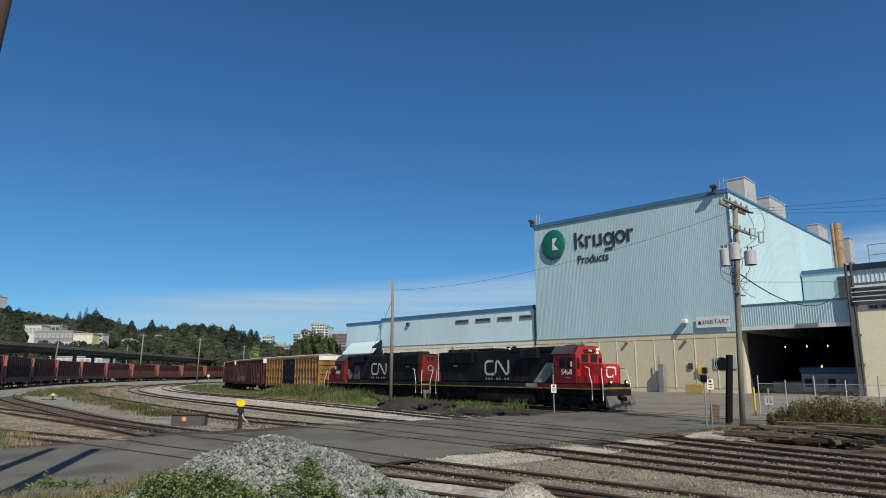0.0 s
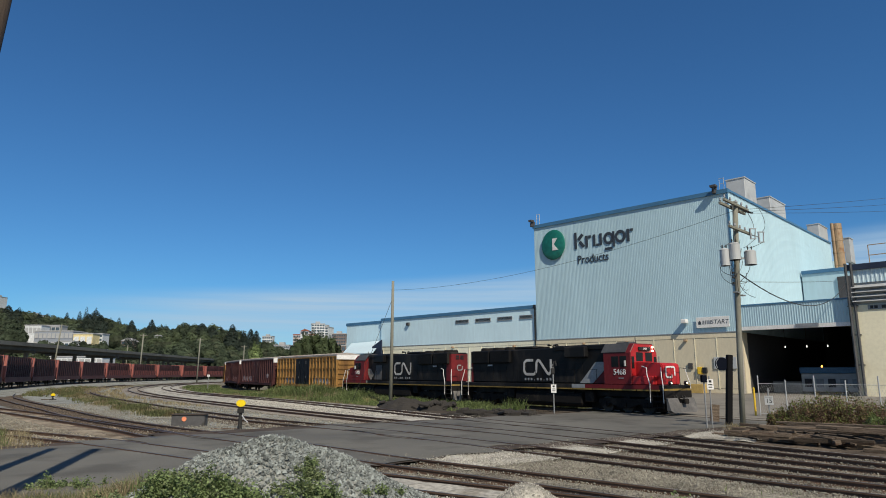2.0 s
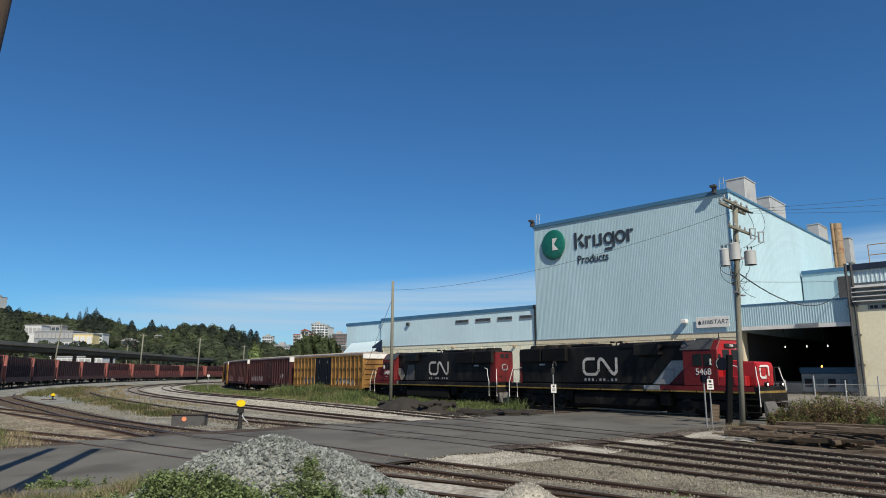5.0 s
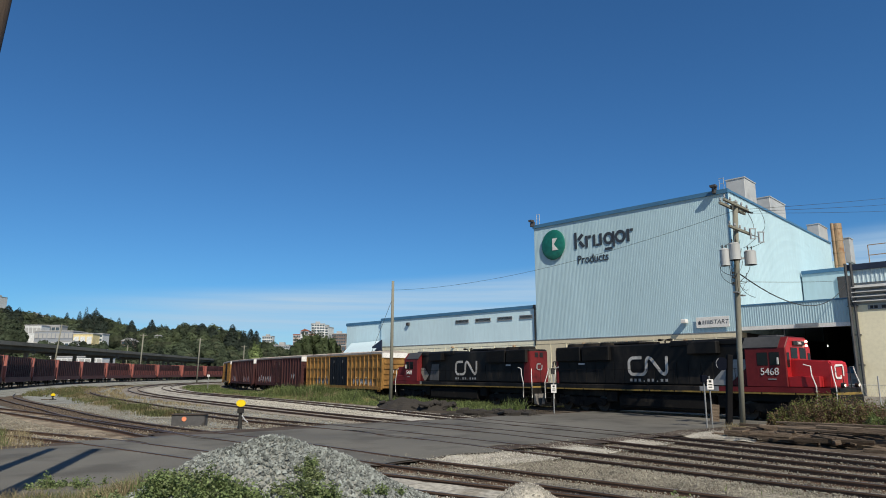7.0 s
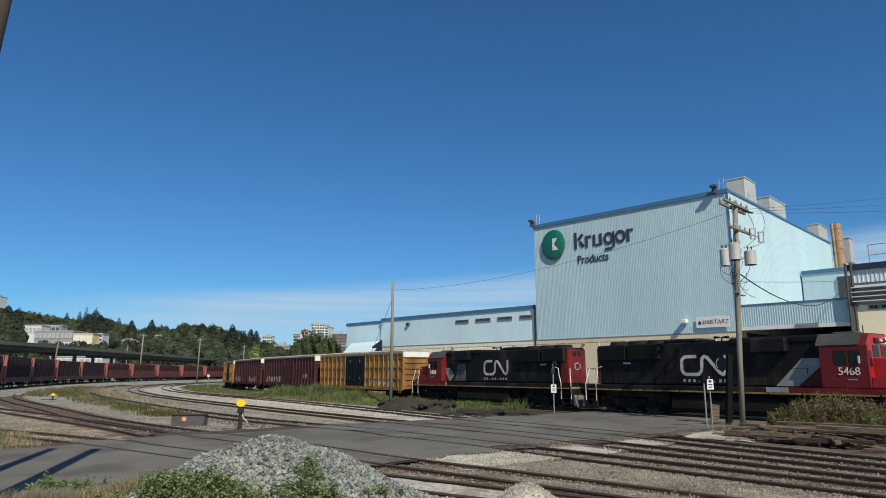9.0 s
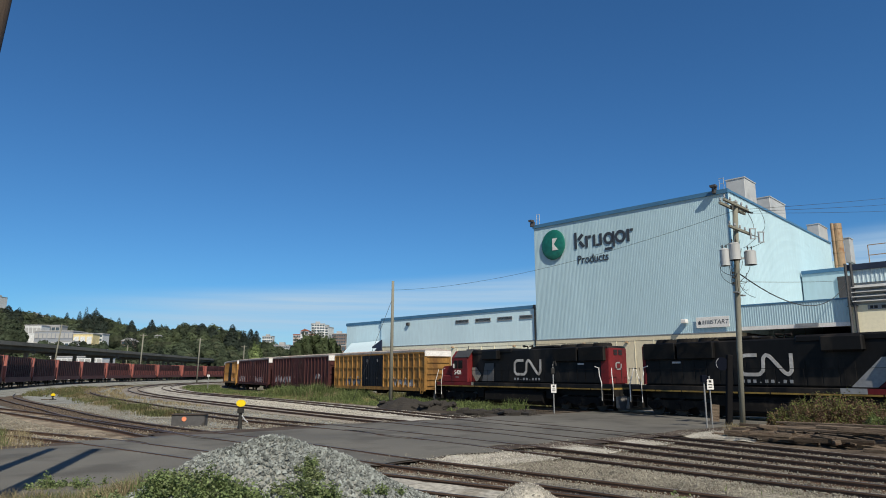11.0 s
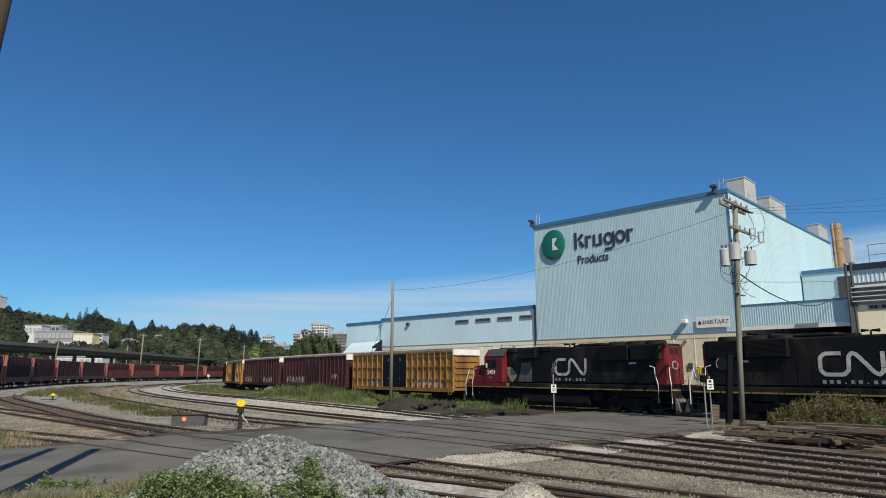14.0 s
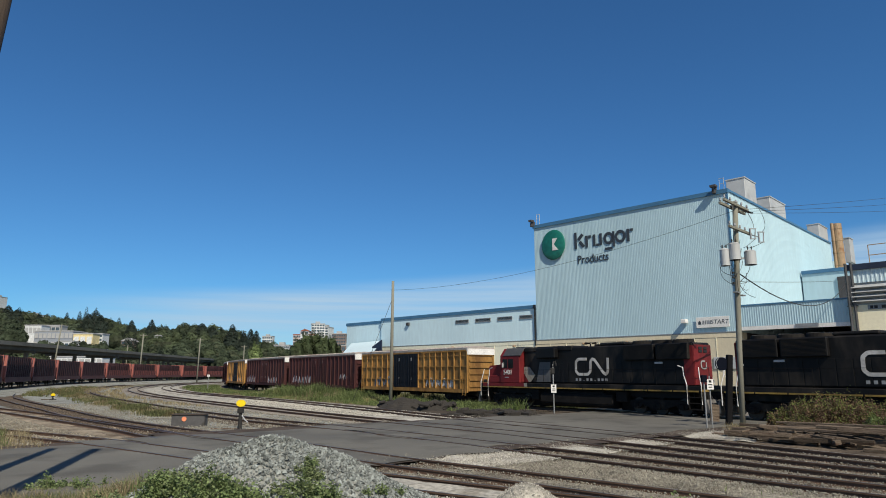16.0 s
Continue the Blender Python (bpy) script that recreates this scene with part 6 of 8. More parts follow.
# ---- heap of old sleepers ----
def tie_heap():
    bm = B()
    box(bm, -1.3, 1.3, -0.11, 0.11, 0, 0.17, bevel=0.012)
    me = mesh_of("old_sleeper", bm, M["old_tie"])
    bm = B()
    box(bm, -2.1, 2.1, -0.1, 0.1, 0, 0.15, bevel=0.012)
    me2 = mesh_of("long_timber", bm, M["old_tie"])
    rnd = random.Random(12)
    for i in range(120):
        s = -28.0 - rnd.random() * 11
        off = 7.0 + rnd.random() * 4.2
        layer = 0 if i < 50 else (1 if i < 90 else 2)
        if layer == 2:
            off = 6.6 + rnd.random() * 2.4
        o = new("old_sleeper", me if rnd.random() < 0.6 else me2)
        tagged(o, "old weathered railway sleeper lying in a heap", "sleeper", "heap of old sleepers")
        o.matrix_basis = plan_pose(s, off, -0.16 + layer * 0.175 + rnd.uniform(0, 0.02), rnd.gauss(0, 9) + (rnd.uniform(-28, 28) if rnd.random() < 0.2 else 0)) @ Matrix.Rotation(rnd.gauss(0, 0.035), 4, "Y") @ Matrix.Rotation(rnd.gauss(0, 0.1), 4, "X")

    for s, off, z, ln, g in ((-28.6, 8.2, 0.2, 4.4, 2), (-28.9, 9.0, 0.05, 5.0, -3), (-28.4, 9.9, -0.12, 4.6, 4), (-28.8, 10.6, -0.12, 4.2, -7), (-28.7, 7.5, 0.2, 4.8, -1),
                             (-28.6, 8.6, -0.12, 4.0, 3), (-28.3, 7.8, -0.12, 4.2, -2), (-31.0, 7.2, 0.42, 6.8, 1.5), (-32.5, 8.6, 0.36, 5.2, 1), (-30.6, 9.4, 0.28, 4.0, -6),
                             (-33.5, 9.8, 0.34, 4.5, 5), (-29.9, 10.9, 0.1, 3.0, 14), (-36.0, 8.0, 0.42, 5.0, 2)):
        bm = B()
        box(bm, -ln / 2, ln / 2, -0.12, 0.12, 0, rnd.uniform(0.08, 0.16), bevel=0.012)
        o = part("old_plank", bm, M["old_tie"])
        tagged(o, "long weathered timber lying on old sleepers", "timber", "heap of old sleepers")
        o.matrix_basis = plan_pose(s, off, z, g) @ Matrix.Rotation(rnd.gauss(0, 0.015), 4, "Y") @ Matrix.Rotation(rnd.gauss(0, 0.12), 4, "X")
    # splinters and broken ends lying about
    for i in range(90):
        bm = B()
        a = rnd.uniform(0.15, 0.6)
        box(bm, -a, a, -0.05, 0.05, 0, rnd.uniform(0.03, 0.08), bevel=0.008)
        o = part("timber_splinter", bm, M["old_tie"])
        tagged(o, "broken weathered splinter of sleeper timber", "timber", "heap of old sleepers")
        o.matrix_basis = plan_pose(-27.2 - 9 * rnd.random(), 8.0 + 3.4 * rnd.random(), rnd.choice((-0.12, 0.02, 0.16, 0.25)), rnd.uniform(-60, 60)) @ Matrix.Rotation(rnd.gauss(0, 0.15), 4, "Y")


tie_heap()


# ---- loose ground: heaps, stones, weeds ----
HEAP = (-3.5, 13.8, 4.2, 1.42)
HEAP2 = (1.66, 13.55, 1.25, 0.6)


def heap_z(x, y, h):
    r = math.hypot(x - h[0], y - h[1])
    if r > h[2]:
        return 0.0
    return h[3] * (0.5 + 0.5 * math.cos(math.pi * r / h[2]))


def land_z(x, y):
    z = heap_z(x, y, HEAP)
    z += 0.10 * z * noise.noise((x * 0.9, y * 0.9, 4.0))
    return -0.2 + z


def stones(name, spots, lo, hi, material, label, seed, parent=None, category="gravel"):
    """Many small broken stones, joined."""
    rnd = random.Random(seed)
    base = [(1, 0, 0), (-1, 0, 0), (0, 1, 0), (0, -1, 0), (0, 0, 1), (0, 0, -1)]
    tri = [(0, 2, 4), (2, 1, 4), (1, 3, 4), (3, 0, 4), (2, 0, 5), (1, 2, 5), (3, 1, 5), (0, 3, 5)]
    vs, fs = [], []
    for x, y, z in spots:
        s = lo + (hi - lo) * rnd.random() ** 1.6
        e = Euler((rnd.uniform(0, 6), rnd.uniform(0, 6), rnd.uniform(0, 6))).to_matrix()
        n = len(vs)
        k = (rnd.uniform(0.6, 1.2), rnd.uniform(0.6, 1.2), rnd.uniform(0.45, 0.9))
        for b in base:
            q = e @ Vector((b[0] * k[0] * s * rnd.uniform(0.7, 1.2), b[1] * k[1] * s * rnd.uniform(0.7, 1.2), b[2] * k[2] * s * rnd.uniform(0.7, 1.2)))
            vs.append((x + q.x, y + q.y, z + q.z))
        fs += [(a + n, b + n, c + n) for a, b, c in tri]
    ob = sheet(name, vs, fs, material, parent)
    return tagged(ob, kind="stuff") if parent else tagged(ob, label, category, kind="stuff")


def mound(h, material, label, stone_mat, count, lo, hi, seed, name="gravel_heap", rough=0.04):
    t = thing(name, Matrix.Identity(4), label, "gravel heap")
    n, m = 26, 40
    vs, fs = [(h[0], h[1], -0.22 + h[3])], []
    for i in range(1, n + 1):
        r = h[2] * i / n
        for j in range(m):
            g = 2 * math.pi * j / m
            x, y = h[0] + r * math.cos(g), h[1] + r * math.sin(g)
            z = heap_z(x, y, h)
            vs.append((x, y, -0.22 + z + (rough * noise.noise((x * 2, y * 2, 1)) + 0.10 * z * noise.noise((x * 0.9, y * 0.9, 4.0)) if i < n else -0.05)))
    for j in range(m):
        fs.append((0, 1 + j, 1 + (j + 1) % m))
    for i in range(n - 1):
        for j in range(m):
            a, b = 1 + i * m, 1 + (i + 1) * m
            fs.append((a + j, b + j, b + (j + 1) % m, a + (j + 1) % m))
    sheet("core", vs, fs, material, t, True)
    rnd = random.Random(seed)
    spots = []
    for _ in range(count):
        r, g = h[2] * 1.02 * math.sqrt(rnd.random()), rnd.uniform(0, 2 * math.pi)
        x, y = h[0] + r * math.cos(g), h[1] + r * math.sin(g)
        z = heap_z(x, y, h)
        spots.append((x, y, -0.22 + z + 0.10 * z * noise.noise((x * 0.9, y * 0.9, 4.0)) + rnd.uniform(0, 0.05)))
    stones("stone_cover", spots, lo, hi, stone_mat, "", seed, t)
    return t


mound(HEAP, M["ballast_grey"], "large heap of blue-grey crushed stone overgrown with weeds", M["stone"], 24000, 0.02, 0.07, 5)
mound(HEAP2, M["ballast_white"], "small heap of pale fine gravel", M["stone_pale"], 5200, 0.006, 0.024, 6, rough=0.015)


def scatter(s0, s1, fa, fb, count, seed, z=-0.15):
    rnd = random.Random(seed)
    out = []
    for _ in range(count):
        s = rnd.uniform(s0, s1)
        off = fa(s) + (fb(s) - fa(s)) * rnd.random()
        p = at(s, off, z + rnd.uniform(-0.01, 0.03))
        out.append((p.x, p.y, p.z))
    return out


stones("ballast_stones", scatter(-42, ROAD[0] - 0.3, lambda s: OFF["fourth"](s) + 0.8, lambda s: OFF["fifth"](s) - 0.7, 20000, 11, -0.115), 0.014, 0.04, M["stone_tan"], "loose tan ballast stones between the tracks", 11)
stones("ballast_stones", scatter(-42, ROAD[0] - 0.3, lambda s: OFF["second"](s) - 1.6, lambda s: OFF["fourth"](s) + 0.8, 18000, 12, -0.135), 0.013, 0.038, M["stone_tan"], "loose tan ballast stones among the rails", 12)
stones("ballast_stones", scatter(-40, ROAD[0] - 1.2, lambda s: OFF["fifth"](s) - 0.7, lambda s: OFF["sixth"](s) + 3.4, 14000, 13, -0.12), 0.012, 0.034, M["stone_tan"], "loose grey ballast stones by the near track", 13)
stones("pale_stones", scatter(-31, ROAD[0] + 0.2, lambda s: OFF["sixth"](s) + 0.4, lambda s: OFF["sixth"](s) + 2.6, 3500, 14, -0.12), 0.012, 0.04, M["stone_pale"], "loose pale stones by the gravel heap", 14)
stones("pale_stones", scatter(ROAD[1] + 0.2, 24, lambda s: OFF["second"](s) + 0.8, lambda s: OFF["third"](s) - 0.8, 4500, 15, -0.14), 0.03, 0.07, M["stone_pale"], "loose pale stones between the sidings", 15)
stones("pale_stones", scatter(-28, ROAD[0] + 0.1, lambda s: OFF["fourth"](s) + 0.9, lambda s: OFF["fifth"](s) - 0.9, 5200, 16, -0.062), 0.012, 0.035, M["stone_pale"], "loose pale stones at the road's edge", 16)
stones("pale_stones", scatter(ROAD[1] + 0.4, 30, lambda s: OFF["second"](s) - 2.2, lambda s: OFF["second"](s) + 2.2, 4500, 17, -0.15), 0.03, 0.07, M["stone_pale"], "loose pale stones along a siding", 17)
stones("ballast_stones", scatter(ROAD[1] + 0.3, 26, lambda s: 19.5, lambda s: OFF["fifth"](s) - 1.4, 11000, 18, -0.14) + scatter(ROAD[1] - 1.0, 14, lambda s: OFF["fifth"](s) + 3.2, lambda s: 37.0, 6000, 118, -0.14), 0.025, 0.055, M["stone_tan"], "loose ballast stones across the sidings", 18)
stones("pale_stones", scatter(-33, ROAD[0] - 1.0, lambda s: OFF["sixth"](s) + 0.9, lambda s: OFF["sixth"](s) + 3.4, 5000, 19, -0.06), 0.01, 0.03, M["stone_pale"], "loose pale stones beside the near track", 19)
stones("ballast_stones", scatter(ROAD[1] + 0.3, 24, lambda s: OFF["fifth"](s) - 1.5, lambda s: OFF["fifth"](s) + 1.5, 6000, 119, -0.12), 0.02, 0.05, M["stone_rust"], "rust-stained ballast stones on the near siding", 119)
stones("ballast_stones", scatter(-44, ROAD[0] - 0.5, lambda s: OFF["second"](s) - 2.0, lambda s: OFF["fourth"](s) + 1.2, 8000, 120, -0.13), 0.015, 0.04, M["stone_rust"], "rust-stained ballast stones among the rails", 120)
stones("pale_stones", scatter(-28.6, ROAD[0], lambda s: 7.3, lambda s: 11.8, 3000, 151, -0.062) + scatter(-27.4, ROAD[0], lambda s: OFF["second"](s) + 0.85, lambda s: OFF["third"](s) - 0.85, 1600, 155, -0.062) + scatter(-27.9, ROAD[0], lambda s: OFF["third"](s) + 0.85, lambda s: OFF["fourth"](s) - 0.85, 1600, 156, -0.062), 0.008, 0.026, M["stone_pale"], "fine pale stones strewn at the road's edge", 151)
stones("ballast_stones", scatter(ROAD[0] - 0.9, ROAD[0] + 0.25, lambda s: OFF["second"](s) - 5.0, lambda s: OFF["sixth"](s) + 2.0, 900, 152, -0.03), 0.01, 0.03, M["stone_tan"], "ballast stones strewn over the road's edge", 152)
stones("ballast_stones", scatter(ROAD[1] - 0.5, -8.0, lambda s: 9.0, lambda s: OFF["fifth"](s) + 1.0, 2000, 153, -0.09), 0.012, 0.04, M["stone_tan"], "ballast stones strewn over the road's edge", 153)
strip("sandy_verge", -46, ROAD[0] - 2.2, lambda s: OFF["sixth"](s) + 1.2, lambda s: OFF["sixth"](s) + 5.5, -0.172, M["sand"], "pale sandy dirt beside the near track", 30, 8, 0.03, wobble=0.6)
strip("sandy_verge", ROAD[1] - 2.6, 8, flat(30.6), flat(38), -0.172, M["sand"], "dry sandy dirt beside the branch line", 20, 8, 0.03, wobble=0.8)


# ---- grass and weeds ----
def blades(name, spots, material, label, seed, width=0.03, droop=0.35, category="grass"):
    """Tufts of bent grass blades, joined. spots: x, y, z, height."""
    rnd = random.Random(seed)
    vs, fs = [], []
    for x, y, z, h in spots:
        g = rnd.uniform(0, 6.283)
        w = width * rnd.uniform(0.6, 1.3)
        lean = h * droop * rnd.uniform(0.1, 1.0)
        dx, dy = math.cos(g), math.sin(g)
        ex, ey = -dy * w, dx * w
        n = len(vs)
        vs += [(x - ex, y - ey, z), (x + ex, y + ey, z),
               (x + dx * lean * 0.3 + ex * 0.8, y + dy * lean * 0.3 + ey * 0.8, z + h * 0.6), (x + dx * lean * 0.3 - ex * 0.8, y + dy * lean * 0.3 - ey * 0.8, z + h * 0.6),
               (x + dx * lean, y + dy * lean, z + h)]
        fs += [(n, n + 1, n + 2, n + 3), (n + 3, n + 2, n + 4)]
    return tagged(sheet(name, vs, fs, material), label, category, kind="stuff")


def patch(count, seed, place, height):
    """Spots in clusters: place(rnd) -> s, off; height(s, off) -> metres."""
    rnd = random.Random(seed)
    out = []
    while len(out) < count:
        s, off = place(rnd)
        k = noise.noise((s * 0.22, off * 0.5, seed * 1.7)) + 0.35
        if k < rnd.random() * 0.55:
            continue
        h = height(s, off) * rnd.uniform(0.45, 1.1) * (0.65 + 0.5 * k)
        for _ in range(6):
            p = at(s + rnd.gauss(0, 0.14), off + rnd.gauss(0, 0.14), -0.2)
            out.append((p.x, p.y, p.z, h * rnd.uniform(0.6, 1.1)))
    return out


def tall(s, off):
    if off > 6.0:
        return 0.5
    return 0.4 + 1.5 * max(0.0, 1 - abs(s - 28) / 17) ** 0.6


blades("tall_grass", patch(30000, 21, lambda r: (r.uniform(4, 56), r.uniform(2.3, 7.6)), tall), M["grass"], "tall green grass between the running track and a siding", 21, 0.02, 0.6)
blades("tall_grass", patch(20000, 121, lambda r: (r.uniform(4, 56), r.uniform(2.3, 7.6)), lambda s, o: 0.8 * tall(s, o)), M["grass_light"], "pale green seeding grass beside the running track", 121, 0.022, 0.9)
blades("dry_grass", patch(7000, 122, lambda r: (r.uniform(4, 56), r.uniform(2.3, 7.8)), lambda s, o: 0.7 * tall(s, o)), M["dry_grass"], "dry grass stems beside the running track", 122, 0.018, 0.7)
# guessed grass, added to close the bright gap beneath the cars
blades("tall_grass", patch(14000, 222, lambda r: (r.uniform(-7, 60), r.uniform(-6.6, -2.0)), lambda s, o: 1.0), M["grass_dull"], "tall rough grass beyond the running track", 222, 0.03, 0.6)
blades("grass", patch(7000, 223, lambda r: (r.uniform(-2, 16), r.uniform(1.9, 3.4)), lambda s, o: 0.75), M["grass"], "weeds close beside the running rail", 223, 0.018, 0.7)
blades("tall_grass", patch(9000, 22, lambda r: (r.uniform(52, 110), r.uniform(2.3, 9.0)), lambda s, o: 0.38), M["grass"], "green grass along the curve", 22, 0.035, 0.7)
blades("grass", patch(6000, 23, lambda r: (r.uniform(-5.5, 5), r.uniform(2.2, 7.5)), lambda s, o: 0.42), M["grass"], "patchy weeds beside the running track", 23, 0.018, 0.8)
blades("weed_stalks", [(p[0], p[1], p[2], p[3]) for p in patch(260, 24, lambda r: (-6.6 + r.gauss(0, 0.7), 4.4 + r.gauss(0, 0.4)), lambda s, o: 1.3)], M["grass_light"], "tall pale weed stalks beside the running track", 24, 0.014, 0.8)
blades("grass", patch(17000, 25, lambda r: (r.uniform(2, 62), 25.75 + r.gauss(0, 0.6)), lambda s, o: 0.48), M["grass_dull"], "rough grass strip between sidings", 25, 0.02, 0.8)
blades("dry_grass", patch(2600, 26, lambda r: (r.uniform(2, 62), 25.6 + r.gauss(0, 0.7)), lambda s, o: 0.42), M["dry_grass"], "dry grass strip between sidings", 26, 0.018, 0.8)
blades("grass", patch(5000, 27, lambda r: (r.uniform(-13.5, -2), r.uniform(35.6, 41.0)), lambda s, o: 0.75), M["grass"], "green grass beside the half-buried track", 27, 0.012, 0.9)
blades("dry_grass", patch(4200, 28, lambda r: (r.uniform(-15.2, -6), r.uniform(34.6, 39.0)), lambda s, o: 0.42), M["dry_grass"], "straw-coloured grass at the road's edge", 28, 0.009, 0.9)
blades("dry_grass", patch(1500, 29, lambda r: (r.uniform(14, 60), r.uniform(20.2, 22.6)), lambda s, o: 0.4), M["dry_grass"], "thin dry weeds in the grey gravel", 29, 0.03)
blades("dry_grass", patch(900, 30, lambda r: (-25.6 + r.gauss(0, 0.28), 7.0 + r.gauss(0, 0.25)), lambda s, o: 0.55), M["dry_grass"], "straw tuft at the foot of the notice post", 30, 0.012)
blades("grass", patch(9000, 125, lambda r: (r.uniform(48, 96), r.uniform(24.5, 31.5)), lambda s, o: 0.55), M["grass_dull"], "rough grass where the far sidings part", 125, 0.03, 0.8)
blades("dry_grass", patch(2200, 126, lambda r: (r.uniform(60, 105), r.uniform(19.0, 30.0)), lambda s, o: 0.6), M["dry_grass"], "brown seeding weeds where the far sidings part", 126, 0.03, 0.7)
rnd = random.Random(33)
blades("dry_grass", [(x, y, land_z(x, y), rnd.uniform(0.15, 0.5)) for x, y in ((rnd.uniform(-11.5, -6.2), 12.1 + rnd.random() * 2.3) for _ in range(9000))], M["dry_grass"], "straw-coloured grass along the verge", 31, 0.006, 1.0)
blades("grass", [(x, y, land_z(x, y), rnd.uniform(0.15, 0.45)) for x, y in ((-7.6 + rnd.gauss(0, 0.6), 12.8 + rnd.random() * 1.4) for _ in range(2600))], M["grass"], "green grass beside the gravel heap", 32, 0.009)
blades("grass", patch(500, 34, lambda r: (-37.5 + r.gauss(0, 1.5), 22.8 + r.gauss(0, 0.5)), lambda s, o: 0.25), M["grass"], "green tufts in the ballast", 34, 0.012)


def weed(seed, h, spread, leaves, size, material, label):
    """A leafy weed: thin stems with many rounded leaves."""
    rnd = random.Random(seed)
    t = thing("leafy_weed", Matrix.Identity(4), label, "weed", "weeds round the gravel heap")
    bm = B()
    tips = []
    for _ in range(7):
        g, q = rnd.uniform(0, 6.28), rnd.uniform(0.2, 1.0)
        tip = Vector((spread * q * math.cos(g), spread * q * math.sin(g), h * rnd.uniform(0.5, 1.0)))
        tube(bm, [(0, 0, -0.05), tip * 0.5 + Vector((0, 0, h * 0.08)), tip], 0.006, 4)
        tips.append(tip)
    tagged(part("stem", bm, M["stem"], t), kind="stuff")
    vs, fs = [], []
    for _ in range(leaves):
        tip = rnd.choice(tips)
        k = rnd.random() ** 0.6
        c = tip * k + Vector((rnd.gauss(0, 0.07), rnd.gauss(0, 0.07), rnd.gauss(0, 0.05)))
        c.z = max(c.z, 0.02)
        s = size * rnd.uniform(0.6, 1.25)
        e = Euler((rnd.gauss(0, 0.55), rnd.gauss(0, 0.55), rnd.uniform(0, 6.28))).to_matrix()
        n = len(vs)
        for a, b, z in ((-0.1, 0, 0), (0.25, -0.34, 0.05), (0.7, -0.3, 0.03), (1.0, 0, -0.08), (0.7, 0.3, 0.03), (0.25, 0.34, 0.05), (0.5, 0, -0.06)):
            v = c + e @ Vector((a * s, b * s, z * s))
            vs.append(v)
        fs += [(n, n + 1, n + 6), (n + 1, n + 2, n + 6), (n + 2, n + 3, n + 6), (n + 3, n + 4, n + 6), (n + 4, n + 5, n + 6), (n + 5, n, n + 6)]
    sheet("foliage", vs, fs, M[material], t)
    return t


M["stem"] = mat("weed_stem", (0.10, 0.12, 0.05), 0.8, bump=0)
M["leaf_pale"] = mat("pale_underside_leaf", (0.22, 0.27, 0.13), 0.7, var=0.2, bump=0, island=0.4, thin=0.35)
kinds = [weed(41, 0.5, 0.4, 210, 0.085, "leaf", "bushy green leafy weed on the gravel"), weed(42, 0.3, 0.4, 170, 0.075, "leaf", "low green leafy weed on the gravel"),
         weed(43, 0.4, 0.36, 120, 0.095, "leaf_pale", "pale-leaved weed on the gravel"), weed(44, 0.66, 0.28, 190, 0.07, "leaf", "upright green weed on the gravel")]
rnd = random.Random(45)
spots = []
for _ in range(140):
    # the heap's overgrown flank, up to a slanting edge
    x = rnd.uniform(-6.4, -3.0)
    spots.append((x, 11.1 + rnd.random() * min(1.45, max(0.3, 0.3 + 0.6 * (-3.1 - x))), 0.66))
for _ in range(55):
    spots.append((-6.6 + rnd.gauss(0, 0.5), 14.1 + 1.5 * rnd.random(), 0.52))
for _ in range(34):
    spots.append((rnd.uniform(-9.4, -7.6), 15.4 + 0.7 * rnd.random(), 0.7))
for _ in range(13):
    spots.append((-2.35 + rnd.gauss(0, 0.26), 11.7 + rnd.random() * 0.3, 0.55))
for _ in range(16):
    k = rnd.random()
    spots.append((-2.25 - 0.2 * k + rnd.gauss(0, 0.12), 11.7 + 1.15 * k, 0.42))
spots += [(4.6, 13.6, 0.8), (4.95, 13.75, 0.7), (-1.15, 12.9, 0.5), (-0.85, 13.5, 0.6), (-1.4, 12.6, 0.45), (4.1, 13.3, 0.6), (5.4, 14.1, 0.6)]
used = set()
for i, (x, y, size) in enumerate(spots):
    k = rnd.choices(range(4), (4, 5, 3.4, 2))[0]
    m = Matrix.Translation((x, y, land_z(x, y))) @ Matrix.Rotation(rnd.uniform(0, 6.28), 4, "Z")
    size *= rnd.uniform(0.8, 1.2)
    o = kinds[k] if k not in used else copy_thing(kinds[k], m)
    used.add(k)
    o.matrix_basis = m @ Matrix.Diagonal((size, size, size, 1))


# ---- brambles in front of the running track ----
M["bramble_green"] = mat("bramble_green_leaf", (0.17, 0.205, 0.065), 0.85, spec=0.15, var=0.35, scale=1.3, fine=4, bump=0, island=0.12, stain=(0.16, 0.13, 0.055), stain_at=0.5, stain_scale=0.9, thin=0.30)
M["bramble"] = mat("bramble_leaf", (0.205, 0.14, 0.092), 0.9, spec=0.1, var=0.4, scale=1.2, fine=4, bump=0, island=0.12, stain=(0.19, 0.105, 0.07), stain_at=0.5, stain_scale=0.7, thin=0.30)


